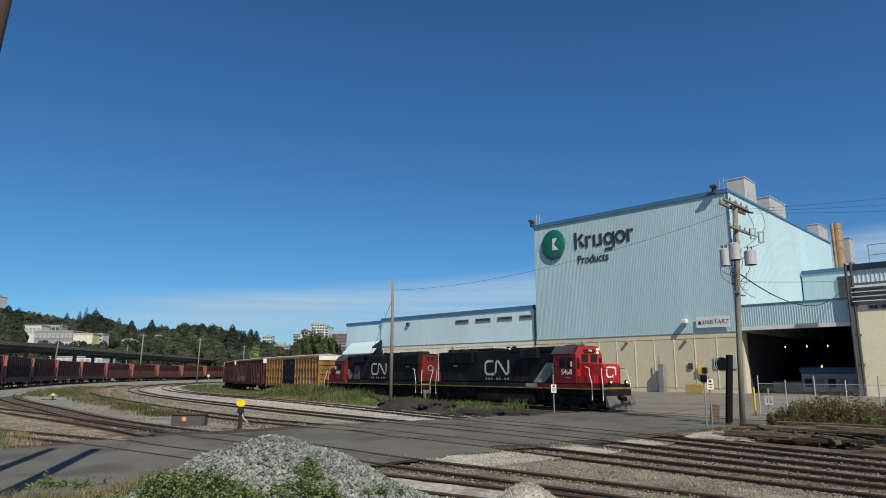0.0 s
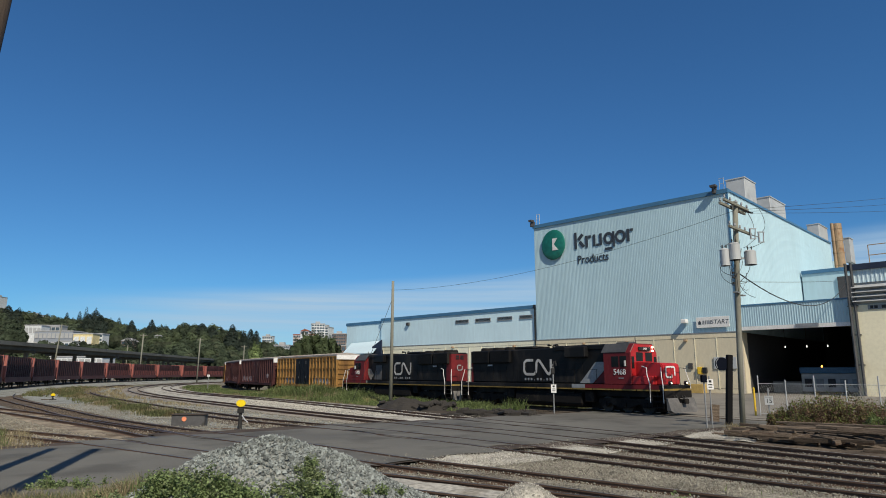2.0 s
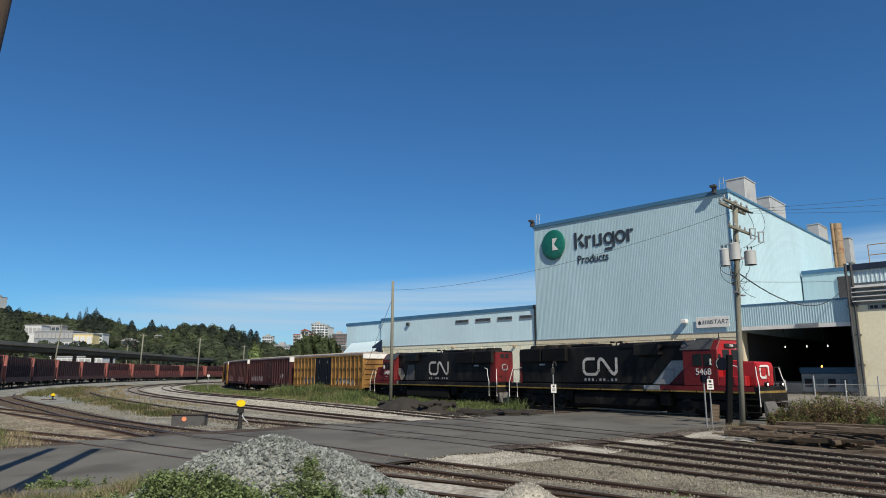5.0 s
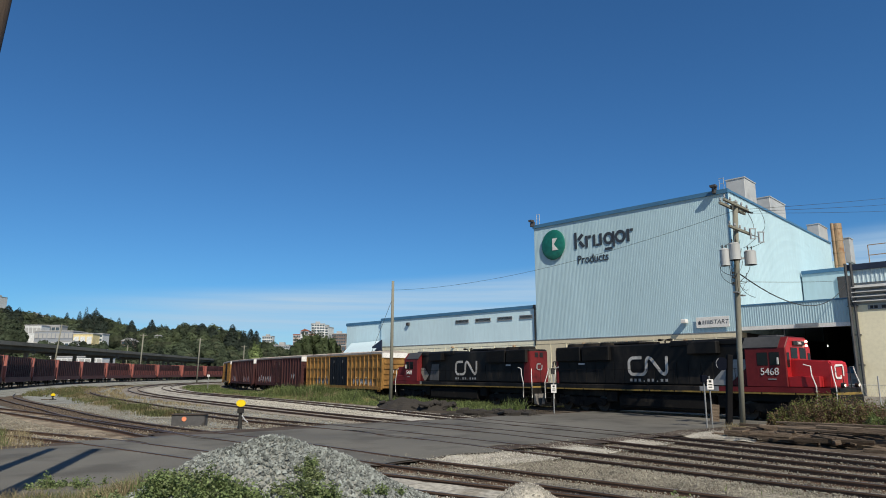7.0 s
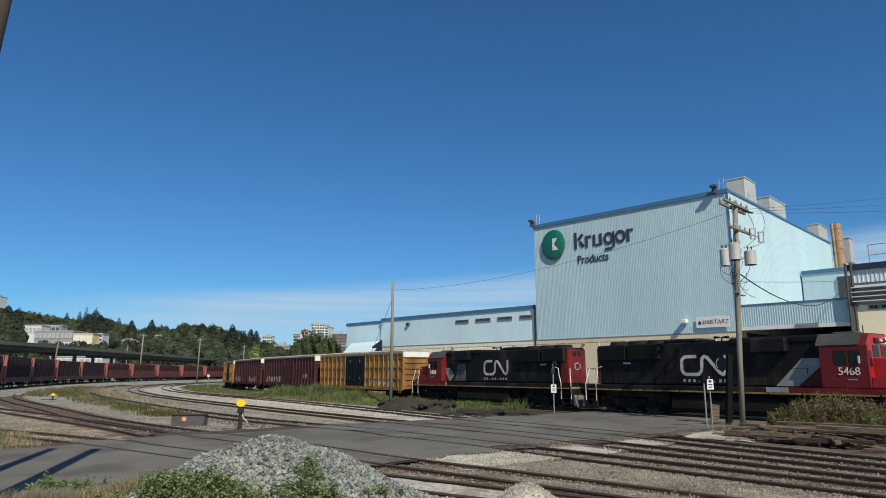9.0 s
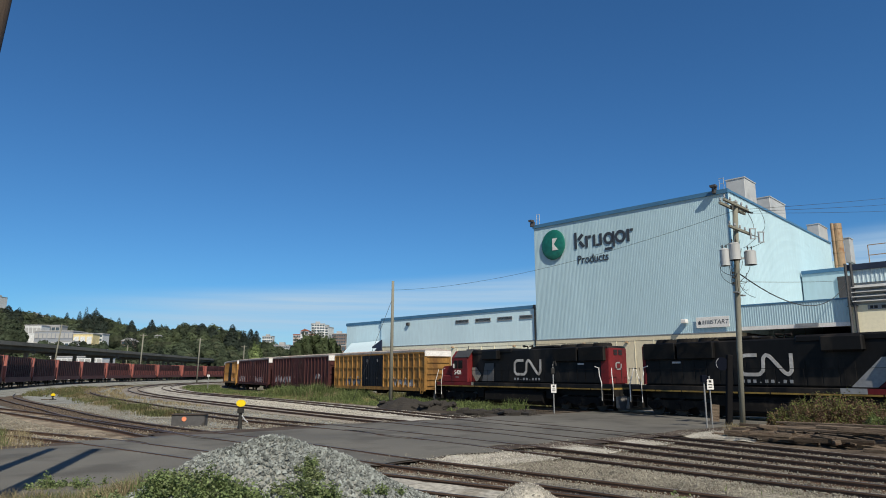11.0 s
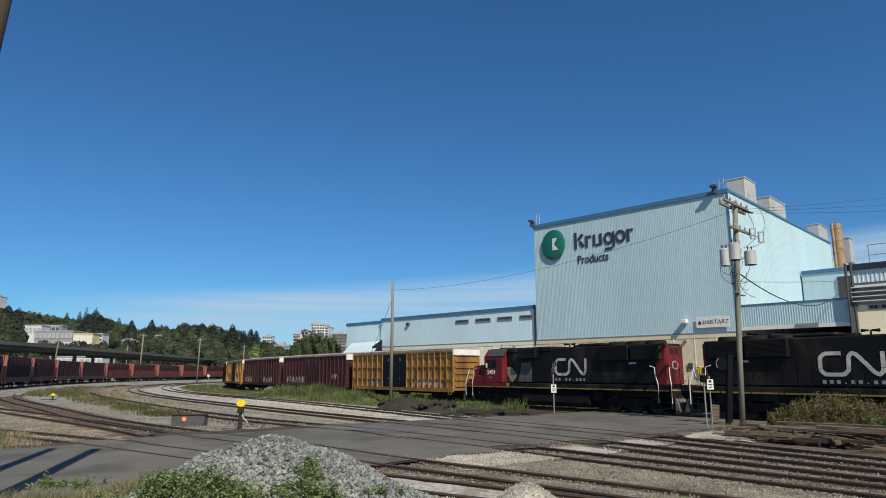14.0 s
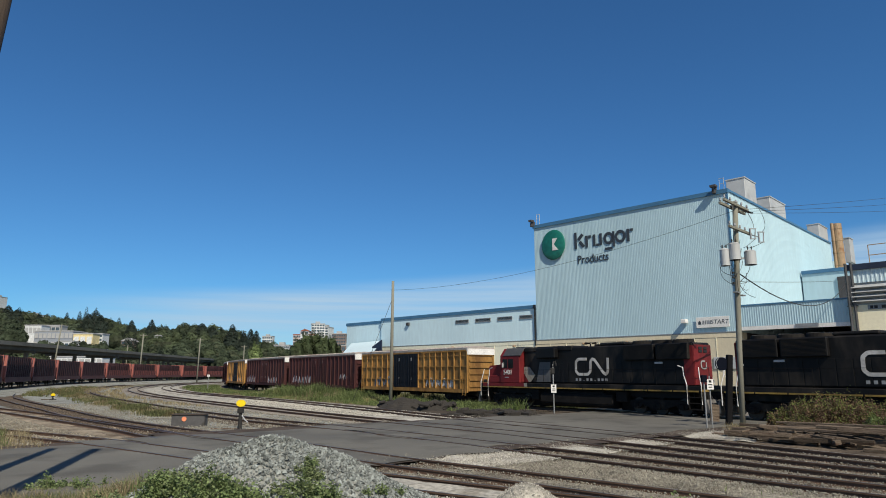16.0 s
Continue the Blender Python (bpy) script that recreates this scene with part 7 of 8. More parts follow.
def bramble(s, off, h, w, seed, material="bramble", label="tangled brown-green bramble bush beside the track"):
    p = at(s, off, -0.2)
    t = thing("bramble_bush", Matrix.Translation(p), label, "bush", "brambles beside the track")
    rnd = random.Random(seed)
    bm = B()
    for _ in range(26):
        g = rnd.uniform(0, 6.28)
        q = Vector((w * 0.8 * math.cos(g) * rnd.random(), w * 0.8 * math.sin(g) * rnd.random(), h * rnd.uniform(0.5, 0.85)))
        tube(bm, [(q.x * 0.2, q.y * 0.2, 0), (q.x * 0.6, q.y * 0.6, q.z * 0.7), q], 0.012, 4)
    for _ in range(34):
        q = Vector((w * rnd.uniform(-0.8, 0.8), w * rnd.uniform(-0.8, 0.8), h * rnd.uniform(0.55, 0.92)))
        tube(bm, [(q.x * 0.7, q.y * 0.7, h * 0.2), (q.x * 0.9, q.y * 0.9, q.z * 0.7), q], 0.007, 3)
    part("cane_tangle", bm, M["bark"], t)
    lists = (([], []), ([], []))
    for _ in range(6500):
        u, g = rnd.random(), rnd.uniform(0, 6.28)
        rr = w * math.sqrt(u) * (0.85 + 0.45 * noise.noise((math.cos(g) * 2.0 + seed, math.sin(g) * 2.0, 0)))
        x, y = rr * math.cos(g), rr * math.sin(g)
        top = h * (1 - 0.55 * (rr / w) ** 2) * (0.8 + 0.5 * noise.noise((x * 2.2 + seed, y * 2.2, 2.0))) * (1.0 + 0.25 * rnd.random() ** 6)
        z = top * rnd.random() ** 0.45
        green = z > top * 0.93 + rnd.gauss(0, 0.12)
        vs, fs = lists[1 if green else 0]
        a = rnd.uniform(0.035, 0.075)
        e = Euler((0.3 + rnd.gauss(0, 0.7), rnd.gauss(0, 0.7), rnd.uniform(0, 6.28))).to_matrix()
        n = len(vs)
        for k1, k2 in ((-0.6, 0), (-0.1, -0.5), (0.7, 0), (-0.1, 0.5)):
            vs.append(Vector((x, y, z)) + e @ Vector((k1 * a, k2 * a, 0)))
        fs.append((n, n + 1, n + 2, n + 3))
    for (vs, fs), m in zip(lists, (material, "bramble_green")):
        sheet("foliage", vs, fs, M[m], t)


for i, (s, off, h, w) in enumerate(((-26.5, 4.6, 1.15, 0.8), (-27.4, 4.3, 1.7, 1.1), (-28.5, 4.5, 1.95, 1.3), (-29.7, 4.4, 1.85, 1.3), (-31.0, 4.5, 1.6, 1.3), (-32.3, 4.6, 1.4, 1.4), (-33.8, 4.7, 1.5, 1.4), (-27.8, 5.4, 1.0, 0.9), (-29.4, 5.5, 0.8, 0.9))):
    bramble(s, off, h, w, 60 + i)
bramble(-31.3, 6.2, 1.1, 0.9, 75, "leaf", "green leafy bush beside the sleepers")


# ---- black soil heaps beside the running track ----
def soil_heap(x, y, rx, ry, h, turn, seed):
    t = thing("soil_heap", Matrix.Translation((x, y, -0.2)) @ Matrix.Rotation(radians(turn), 4, "Z"), "low heap of black soil and broken asphalt", "soil heap", "black soil heaps")
    vs, fs = [(0, 0, h)], []
    n, m = 8, 28
    for i in range(1, n + 1):
        for j in range(m):
            g, r = 2 * math.pi * j / m, i / n
            z = h * (0.5 + 0.5 * math.cos(math.pi * r)) ** 0.6
            k = 1 + 0.25 * noise.noise((math.cos(g) * 1.3 + seed, math.sin(g) * 1.3, 0))
            vs.append((rx * r * k * math.cos(g), ry * r * k * math.sin(g), z * (1 + 0.5 * noise.noise((math.cos(g) * r * 3 + seed, math.sin(g) * r * 3, 5))) if i < n else -0.05))
    for j in range(m):
        fs.append((0, 1 + j, 1 + (j + 1) % m))
    for i in range(n - 1):
        for j in range(m):
            a, b = 1 + i * m, 1 + (i + 1) * m
            fs.append((a + j, b + j, b + (j + 1) % m, a + (j + 1) % m))
    sheet("mound", vs, fs, M["soil"], t)
    rnd = random.Random(seed)
    for _ in range(34):
        bm = B()
        a, g = rnd.uniform(0.1, 0.4), rnd.uniform(0, 6.28)
        box(bm, -a, a, -a * 0.7, a * 0.7, -0.06, 0.08, m=Matrix.Translation((rx * 0.7 * rnd.uniform(-1, 1), ry * 0.6 * rnd.uniform(-1, 1), h * rnd.uniform(0.35, 0.7))) @ Euler((rnd.uniform(-0.6, 0.6), rnd.uniform(-0.6, 0.6), g)).to_matrix().to_4x4(), bevel=0.02)
        part("asphalt_lump", bm, M["soil"], t)


soil_heap(-2.9, 51.4, 3.0, 1.3, 0.85, -8, 1)
soil_heap(-0.4, 50.4, 1.8, 1.0, 0.8, 10, 2)
soil_heap(2.6, 44.6, 1.9, 0.9, 0.4, -20, 3)
soil_heap(4.9, 43.9, 1.6, 0.8, 0.35, -20, 4)
rnd = random.Random(77)
for i in range(30):
    # a low heap along the crossing's edge, in two layers
    k = rnd.random()
    bm = B()
    a = rnd.uniform(0.3, 0.9)
    box(bm, -a, a, -0.13, 0.13, 0, rnd.uniform(0.14, 0.24), bevel=0.025)
    o = part("black_timber", bm, M["soil"])
    o.matrix_basis = pose(0.6 + 4.9 * k + rnd.gauss(0, 0.2), 43.9 - 1.9 * k + rnd.gauss(0, 0.35), -0.2 if i < 19 else 0.0, rnd.gauss(0, 5), rnd.gauss(0, 4), -22 + rnd.gauss(0, 22))
    tagged(o, "black tarred timber lying among weeds", "timber", "black timbers")


# ---- train ----
M["loco_black"] = mat("locomotive_black", (0.0075, 0.0075, 0.008), 0.55, spec=0.22, var=0.25, scale=0.5, fine=5, bump=0.03, stain=(0.03, 0.026, 0.022), stain_at=0.5, stain_scale=0.8, stretch=(1, 1, 0.4))
M["loco_red"] = mat("locomotive_red", (0.40, 0.016, 0.02), 0.42, var=0.12, scale=0.5, fine=5, fine_var=0.08, bump=0.03, stain=(0.33, 0.02, 0.02), stain_at=0.58, stain_scale=0.9)
M["loco_red_old"] = mat("weathered_locomotive_red", (0.155, 0.015, 0.018), 0.6, spec=0.3, var=0.2, scale=0.5, fine=5, fine_var=0.1, bump=0.03, stain=(0.10, 0.014, 0.016), stain_at=0.54, stain_scale=0.9)
# darker red for the lead's sides: their shade is put into the colour
M["loco_red_shade"] = mat("shaded_side_red", (0.145, 0.014, 0.017), 0.55, spec=0.3, var=0.2, scale=0.7, fine=5, fine_var=0.1, bump=0.03, stain=(0.13, 0.014, 0.016), stain_at=0.52, stain_scale=1.0)
M["loco_grey"] = mat("stripe_grey", (0.30, 0.31, 0.32), 0.45, var=0.12, scale=0.8, fine=5, bump=0.03)
M["stripe_tan"] = mat("faded_stripe_beige", (0.27, 0.255, 0.215), 0.6, var=0.2, scale=0.8, fine=5, bump=0.03)
M["stripe_dull"] = mat("dull_panel_grey", (0.10, 0.102, 0.105), 0.6, var=0.25, scale=0.9, fine=5, bump=0.03)
M["loco_roof"] = mat("cab_roof_grey", (0.055, 0.057, 0.06), 0.6, var=0.2, scale=0.7, fine=5, bump=0.05)
M["plow"] = mat("worn_grey_plow", (0.13, 0.125, 0.12), 0.6, 0.2, var=0.3, scale=1.5, fine=8, bump=0.1)
M["sill_yellow"] = mat("dirty_yellow_stripe", (0.24, 0.16, 0.035), 0.7, var=0.35, scale=0.9, fine=5, bump=0.03, stain=(0.09, 0.07, 0.03), stain_at=0.52, stain_scale=1.3)
M["lamp_warm"] = mat("lit_headlight", (1.0, 0.86, 0.62), 0.4, var=0, fine_var=0, bump=0, emit=4.5)
M["emblem"] = mat("grimy_off_white", (0.52, 0.51, 0.49), 0.65, spec=0.2, var=0.2, scale=1.2, fine=6, bump=0, stain=(0.36, 0.34, 0.31), stain_at=0.55, stain_scale=1.5)
M["glass"] = mat("dark_window_glass", (0.012, 0.012, 0.013), 0.15, var=0.05, fine_var=0, bump=0, spec=0.25)
M["car_yellow"] = mat("boxcar_yellow", (0.31, 0.17, 0.05), 0.65, spec=0.3, var=0.25, scale=0.6, fine=4, bump=0.05, stain=(0.17, 0.088, 0.03), stain_at=0.5, stain_scale=0.9, stretch=(1, 1, 0.3))
M["car_orange"] = mat("boxcar_orange", (0.36, 0.185, 0.045), 0.65, var=0.18, scale=0.6, fine=4, bump=0.05, stain=(0.22, 0.10, 0.03), stain_at=0.55, stain_scale=0.9, stretch=(1, 1, 0.3))
M["car_brown"] = mat("boxcar_brown", (0.068, 0.024, 0.025), 0.7, spec=0.25, var=0.2, scale=0.6, fine=4, bump=0.05, stain=(0.04, 0.018, 0.018), stain_at=0.5, stain_scale=0.8, stretch=(1, 1, 0.3))
M["door_navy"] = mat("plug_door_navy", (0.007, 0.009, 0.014), 0.6, spec=0.25, var=0.2, scale=0.8, fine=4, bump=0.04)
M["car_roof"] = mat("boxcar_roof", (0.34, 0.31, 0.29), 0.6, 0.1, var=0.2, scale=0.5, fine=4, bump=0.05, stain=(0.2, 0.1, 0.07), stain_scale=0.6)
M["graffiti_pale"] = mat("pale_spray_paint", (0.55, 0.55, 0.57), 0.6, var=0.2, scale=2.0, fine=9, bump=0)
M["graffiti_blue"] = mat("blue_spray_paint", (0.16, 0.22, 0.32), 0.6, var=0.3, scale=2.0, fine=9, bump=0)


BAND = [(1.12, 1.15), (0.36, 1.15), (0.12, 0.95), (0.1, 0.32), (0.32, 0.1), (1.2, 0.1), (1.42, 0.32), (1.46, 0.98), (1.62, 1.15), (1.82, 1.08), (2.55, 0.2), (2.76, 0.1), (2.94, 0.28), (2.96, 1.2)]


def on_side(x, z, sy, y):
    """Pose of writing on a vehicle's side; sy -1: the side of -y."""
    return Matrix.Translation((x, sy * y, z)) @ Matrix.Rotation(0 if sy < 0 else math.pi, 4, "Z") @ Matrix.Rotation(math.pi / 2, 4, "X")


WHEELS = []


def truck(parent, x, axles, pitch, r, name="truck"):
    """A bogie: two side frames with journal boxes and springs, and its wheelsets."""
    t = new(name)
    t.parent = parent
    t.matrix_basis = pose(x, 0, 0)
    half = pitch * (axles - 1) / 2
    for sy in (-1, 1):
        bm = B()
        y = sy * 1.08
        prism(bm, [(-half - 0.55, r + 0.1), (-half - 0.5, r + 0.32), (-half + 0.35, r + 0.42), (half - 0.35, r + 0.42), (half + 0.5, r + 0.32), (half + 0.55, r + 0.1),
                   (half + 0.3, r - 0.12), (half - 0.25, r - 0.12), (half - 0.45, r + 0.08), (0.4, r - 0.2), (-0.4, r - 0.2), (-half + 0.45, r + 0.08), (-half + 0.25, r - 0.12), (-half - 0.3, r - 0.12)],
              sy * 0.16, Matrix.Translation((0, y - sy * 0.08, 0)))
        for i in range(axles):
            a = -half + i * pitch
            box(bm, a - 0.16, a + 0.16, y - 0.15, y + 0.15, r - 0.16, r + 0.18, bevel=0.03)
        for i in range(3):
            cyl(bm, (-0.26 + 0.26 * i, y, r - 0.12), (-0.26 + 0.26 * i, y, r + 0.3), 0.1, n=8)
        part("side_frame", bm, M["under"], t)
    bm = B()
    box(bm, -0.3, 0.3, -1.0, 1.0, r + 0.05, r + 0.5, bevel=0.04)
    part("bolster", bm, M["under"], t)
    for i in range(axles):
        bm = B()
        for sy in (-1, 1):
            cyl(bm, (0, sy * 0.68, 0), (0, sy * 0.82, 0), r, n=24)
            cyl(bm, (0, sy * 0.66, 0), (0, sy * 0.70, 0), r + 0.025, n=24)
            for k in range(4):
                a = k * math.pi / 2
                cyl(bm, (r * 0.55 * math.cos(a), sy * 0.82, r * 0.55 * math.sin(a)), (r * 0.55 * math.cos(a), sy * 0.835, r * 0.55 * math.sin(a)), r * 0.13, n=8)
        cyl(bm, (0, -1.0, 0), (0, 1.0, 0), 0.085, n=10)
        w = part("wheelset", bm, M["wheel"], t)
        w.matrix_basis = pose(-half + i * pitch, 0, r)
        WHEELS.append((w, -half + i * pitch, r))
    return t


def locomotive(number, label, red):
    # on the lead, cab side, wedge and walkway edge carry shade as colour
    side_red = "loco_red_shade" if red == "loco_red" else red
    v = thing("locomotive", Matrix.Identity(4), label, "locomotive", "locomotives of the train")
    # frame with deck and the yellow line along it
    bm = B()
    box(bm, -10.2, 10.2, -1.5, 1.5, 1.46, 1.84, bevel=0.03)
    box(bm, -9.4, 9.4, -0.9, 0.9, 1.05, 1.46)
    part("frame", bm, M["loco_black"], v)
    for sy in (-1, 1):
        bm = B()
        for i in range(11):
            a = -10.05 + i * 1.83
            box(bm, a, a + 1.74, sy * 1.5, sy * 1.52, 1.47, 1.56)
        part("sill_stripe", bm, M["sill_yellow"], v, "dirty yellow stripe along the sill")
    # long hood
    bm = B()
    box(bm, -9.5, 5.5, -0.95, 0.95, 1.84, 4.5, bevel=0.09)
    part("hood", bm, M["loco_black"], v, "black engine hood")
    bm = B()
    box(bm, 0.35, 5.52, -1.0, 1.0, 4.2, 4.62, bevel=0.1)
    box(bm, -4.25, -2.0, -0.75, 0.75, 4.5, 4.72, bevel=0.08)
    part("hood_top", bm, M["loco_black"], v)
    for sy in (-1, 1):
        # engine doors along the hood
        for i in range(15):
            bm = B()
            a = -9.0 + i * 0.82
            box(bm, a, a + 0.76, sy * 0.95, sy * 0.972, 1.95, 3.35, bevel=0.008)
            door = part("hood_door", bm, M["loco_black"], v)
        bm = B()
        box(bm, 1.8, 3.8, sy * 0.9, sy * 1.36, 3.72, 4.5, bevel=0.06)
        part("intake_box", bm, M["loco_black"], v, "black intake box high on the hood")
        for a, b in ((-9.3, -6.95), (-6.8, -4.35)):
            bm = B()
            box(bm, a, b, sy * 0.9, sy * 1.2, 3.45, 4.46, bevel=0.04)
            rad = part("radiator_panel", bm, M["loco_black"], v, "black radiator grille panel")
            bm = B()
            for k in range(14):
                z = 3.53 + k * 0.065
                box(bm, a + 0.08, b - 0.08, sy * 1.2, sy * 1.215, z, z + 0.03)
            part("slat", bm, M["under"], rad)
        bm = B()
        box(bm, -7.3, -6.7, sy * 0.95, sy * 0.99, 3.2, 3.32)
        part("builder_plate", bm, M["graffiti_pale"], v, "small pale plate")
        # emblem band, web-address bars, colour split behind the cab
        bm = B()
        ribbon(bm, BAND, 0.2, sy * 0.985, 0.012, mirror=sy > 0, x0=-2.95 if sy < 0 else 0.15, z0=2.42, k=1.03)
        part("emblem_band", bm, M["emblem"], v, "off-white bent-band emblem on the hood")
        bm = B()
        for i in range(9):
            if i in (3, 6):
                box(bm, -2.75 + i * 0.34, -2.68 + i * 0.34, sy * 0.98, sy * 0.986, 2.06, 2.12)
            else:
                box(bm, -2.8 + i * 0.34, -2.62 + i * 0.34, sy * 0.98, sy * 0.986, 2.06, 2.24)
        tagged(part("lettering", bm, M["loco_grey"], v), kind="stuff")
        if red == "loco_red":
            marks = [([(2.95, 1.9), (4.15, 1.9), (5.5, 3.05), (5.5, 3.38), (4.45, 3.38)], "loco_grey", "slanted_stripe", "grey slanting stripe"),
                     ([(4.2, 1.9), (5.5, 1.9), (5.5, 3.0)], side_red, "red_wedge", "")]
        else:
            marks = [([(5.5, 3.1), (4.9, 3.1), (4.25, 2.46), (4.75, 1.93), (4.98, 1.93), (5.5, 2.6)], "stripe_tan", "slanted_stripe", "faded beige-grey chevron"),
                     ([(5.03, 1.9), (5.5, 1.9), (5.5, 2.52)], red, "red_wedge", ""),
                     ([(4.12, 1.95), (2.65, 1.95), (2.6, 3.44), (3.72, 3.44)], "stripe_dull", "side_panel", "dull grey panel")]
        for outline, m, nm, lb in marks:
            bm = B()
            prism(bm, outline, sy * 0.02, Matrix.Translation((0, sy * 0.976, 0)))
            part(nm, bm, M[m], v, lb)
        # painted edge of the walkway, down to the yellow line
        a, b = (3.85, 2.62) if red == "loco_red" else (5.0, 4.7)
        for x0, x1, m in ((a, 9.95, side_red), (b, a, "loco_grey" if red == "loco_red" else "stripe_tan")):
            bm = B()
            box(bm, x0, x1, sy * 1.5, sy * 1.51, 1.575, 1.845)
            part("walkway_edge", bm, M[m], v)
        bm = B()
        box(bm, -9.52, -9.3 if red == "loco_red" else -8.85, sy * 0.94, sy * 0.99, 1.88, 4.3)
        part("red_end_panel", bm, M["loco_red_old"], v, "red panel at the hood's end")
        # handrail with stanchions along the walkway
        bm = B()
        tube(bm, [(-9.1, sy * 1.46, 2.85), (5.0, sy * 1.46, 2.85)], 0.013, 5)
        for i in range(8):
            tube(bm, [(-9.1 + i * 2.0, sy * 1.46, 1.84), (-9.1 + i * 2.0, sy * 1.46, 2.85)], 0.016, 5)
        part("handrail", bm, M["mast_black"], v)
        # step wells and white grab rails at the four corners
        for ex in (-1, 1):
            for k in range(4):
                bm = B()
                z = 0.42 + k * 0.36
                box(bm, ex * 9.38, ex * 10.15, sy * 1.05, sy * 1.5, z, z + 0.05)
                part("step", bm, M["under"], v)
            for a in (9.33, 10.15):
                bm = B()
                box(bm, ex * a, ex * (a + 0.05), sy * 1.0, sy * 1.5, 0.4, 1.8)
                part("step_cheek", bm, M["under"], v)
            bm = B()
            tube(bm, [(ex * 9.28, sy * 1.53, 0.75), (ex * 9.3, sy * 1.53, 1.9), (ex * 9.12, sy * 1.53, 2.5), (ex * 9.1, sy * 1.53, 2.95), (ex * 8.75, sy * 1.53, 3.05)], 0.03, 6)
            part("grab_rail", bm, M["white"], v, "white corner grab rail")
            bm = B()
            tube(bm, [(ex * 10.24, sy * 1.5, 0.75), (ex * 10.24, sy * 1.5, 1.9), (ex * 10.1, sy * 1.4, 2.45), (ex * 10.02, sy * 1.3, 2.95)], 0.03, 6)
            part("grab_rail", bm, M["white"], v, "white corner grab rail")
    # rear end
    bm = B()
    box(bm, -9.56, -9.5, -0.93, 0.93, 1.88, 4.35, bevel=0.02)
    end = part("hood_end", bm, M["loco_red_old"], v, "red end of the long hood")
    bm = B()
    for z in (3.95, 4.15):
        box(bm, -9.59, -9.56, -0.45, -0.08, z - 0.08, z + 0.08)
        box(bm, -9.59, -9.56, 0.08, 0.45, z - 0.08, z + 0.08)
    part("number_board", bm, M["black"], end)
    bm = B()
    ribbon(bm, BAND[:8], 0.1, 0, 0.02, k=0.42)
    bmesh.ops.transform(bm, matrix=Matrix.Translation((-9.575, 0.3, 2.85)) @ Matrix.Rotation(-math.pi / 2, 4, "Z"), verts=bm.verts)
    part("emblem_band", bm, M["loco_grey"], end)
    # roof fans and horn
    for a in (-8.25, -6.7, -5.15):
        bm = B()
        cyl(bm, (a, 0, 4.48), (a, 0, 4.72), 0.72, 0.66, n=24)
        fan = part("roof_fan", bm, M["under"], v, "round cooling fan housing")
        bm = B()
        for k in range(8):
            g = k * math.pi / 8
            box(bm, -0.62, 0.62, -0.02, 0.02, 0, 0.03, m=Matrix.Translation((a, 0, 4.725)) @ Matrix.Rotation(g, 4, "Z"))
        part("fan_grille", bm, M["loco_roof"], fan)
    bm = B()
    cyl(bm, (-0.7, 0.15, 4.48), (-0.7, 0.15, 4.72), 0.05, n=8)
    for dy, dx in ((0.0, 0.42), (0.16, 0.36), (-0.16, -0.38)):
        cyl(bm, (-0.7, 0.15 + dy, 4.76), (-0.7 + dx, 0.15 + dy, 4.76), 0.035, 0.09, n=10)
    part("air_horn", bm, M["under"], v, "cluster of air horns")
    bm = B()
    box(bm, -1.9, -1.2, -0.35, 0.35, 4.48, 4.66, bevel=0.04)
    part("exhaust", bm, M["under"], v)
    # cab
    bm = B()
    prof = [(-1.46, 1.84), (-1.46, 3.86), (-0.98, 4.42), (0.98, 4.42), (1.46, 3.86), (1.46, 1.84)]
    prism(bm, prof, -2.3, Matrix.Translation((5.24, 0, 0)) @ Matrix.Rotation(math.pi / 2, 4, "Z"))
    bmesh.ops.bevel(bm, geom=list(bm.edges), offset=0.04, segments=1, affect="EDGES")
    cab = part("cab", bm, M[side_red], v, "dark red cab")
    # on the lead, brighter red than the sides, for the sunlit face
    bm = B()
    prism(bm, [(-1.4, 1.9), (-1.4, 3.84), (-0.95, 4.36), (0.95, 4.36), (1.4, 3.84), (1.4, 1.9)], -0.012, Matrix.Translation((7.532, 0, 0)) @ Matrix.Rotation(math.pi / 2, 4, "Z"))
    part("cab_front", bm, M[red], cab, "bright red cab front")
    bm = B()
    prof = [(-1.49, 3.88), (-1.0, 4.45), (1.0, 4.45), (1.49, 3.88), (1.44, 3.84), (0.96, 4.4), (-0.96, 4.4), (-1.44, 3.84)]
    prism(bm, prof, -2.05, Matrix.Translation((5.1, 0, 0)) @ Matrix.Rotation(math.pi / 2, 4, "Z"))
    box(bm, 5.6, 6.7, -0.45, 0.45, 4.43, 4.56, bevel=0.04)
    part("cab_roof", bm, M["loco_roof"], cab, "dark grey cab roof")
    for sy in (-1, 1):
        bm = B()
        box(bm, 5.95, 6.55, sy * 1.455, sy * 1.475, 2.95, 3.62, bevel=0.008)
        box(bm, 6.65, 7.2, sy * 1.455, sy * 1.475, 2.95, 3.62, bevel=0.008)
        part("side_window", bm, M["glass"], cab, "dark sliding cab window")
        bm = B()
        box(bm, 7.1, 7.16, sy * 1.46, sy * 1.6, 3.0, 3.35)
        part("mirror", bm, M["galv"], cab)
        words(number, 0.52, on_side(6.6, 2.62, sy, 1.475), M["white"], cab)
        bm = B()
        box(bm, 6.5, 6.95, sy * 1.47, sy * 1.476, 2.22, 2.28)
        part("lettering", bm, M["loco_grey"], cab)
        bm = B()
        box(bm, 7.545, 7.565, sy * 0.5 - 0.36, sy * 0.5 + 0.36, 3.3, 3.86, bevel=0.008)
        part("windscreen", bm, M["glass"], cab)
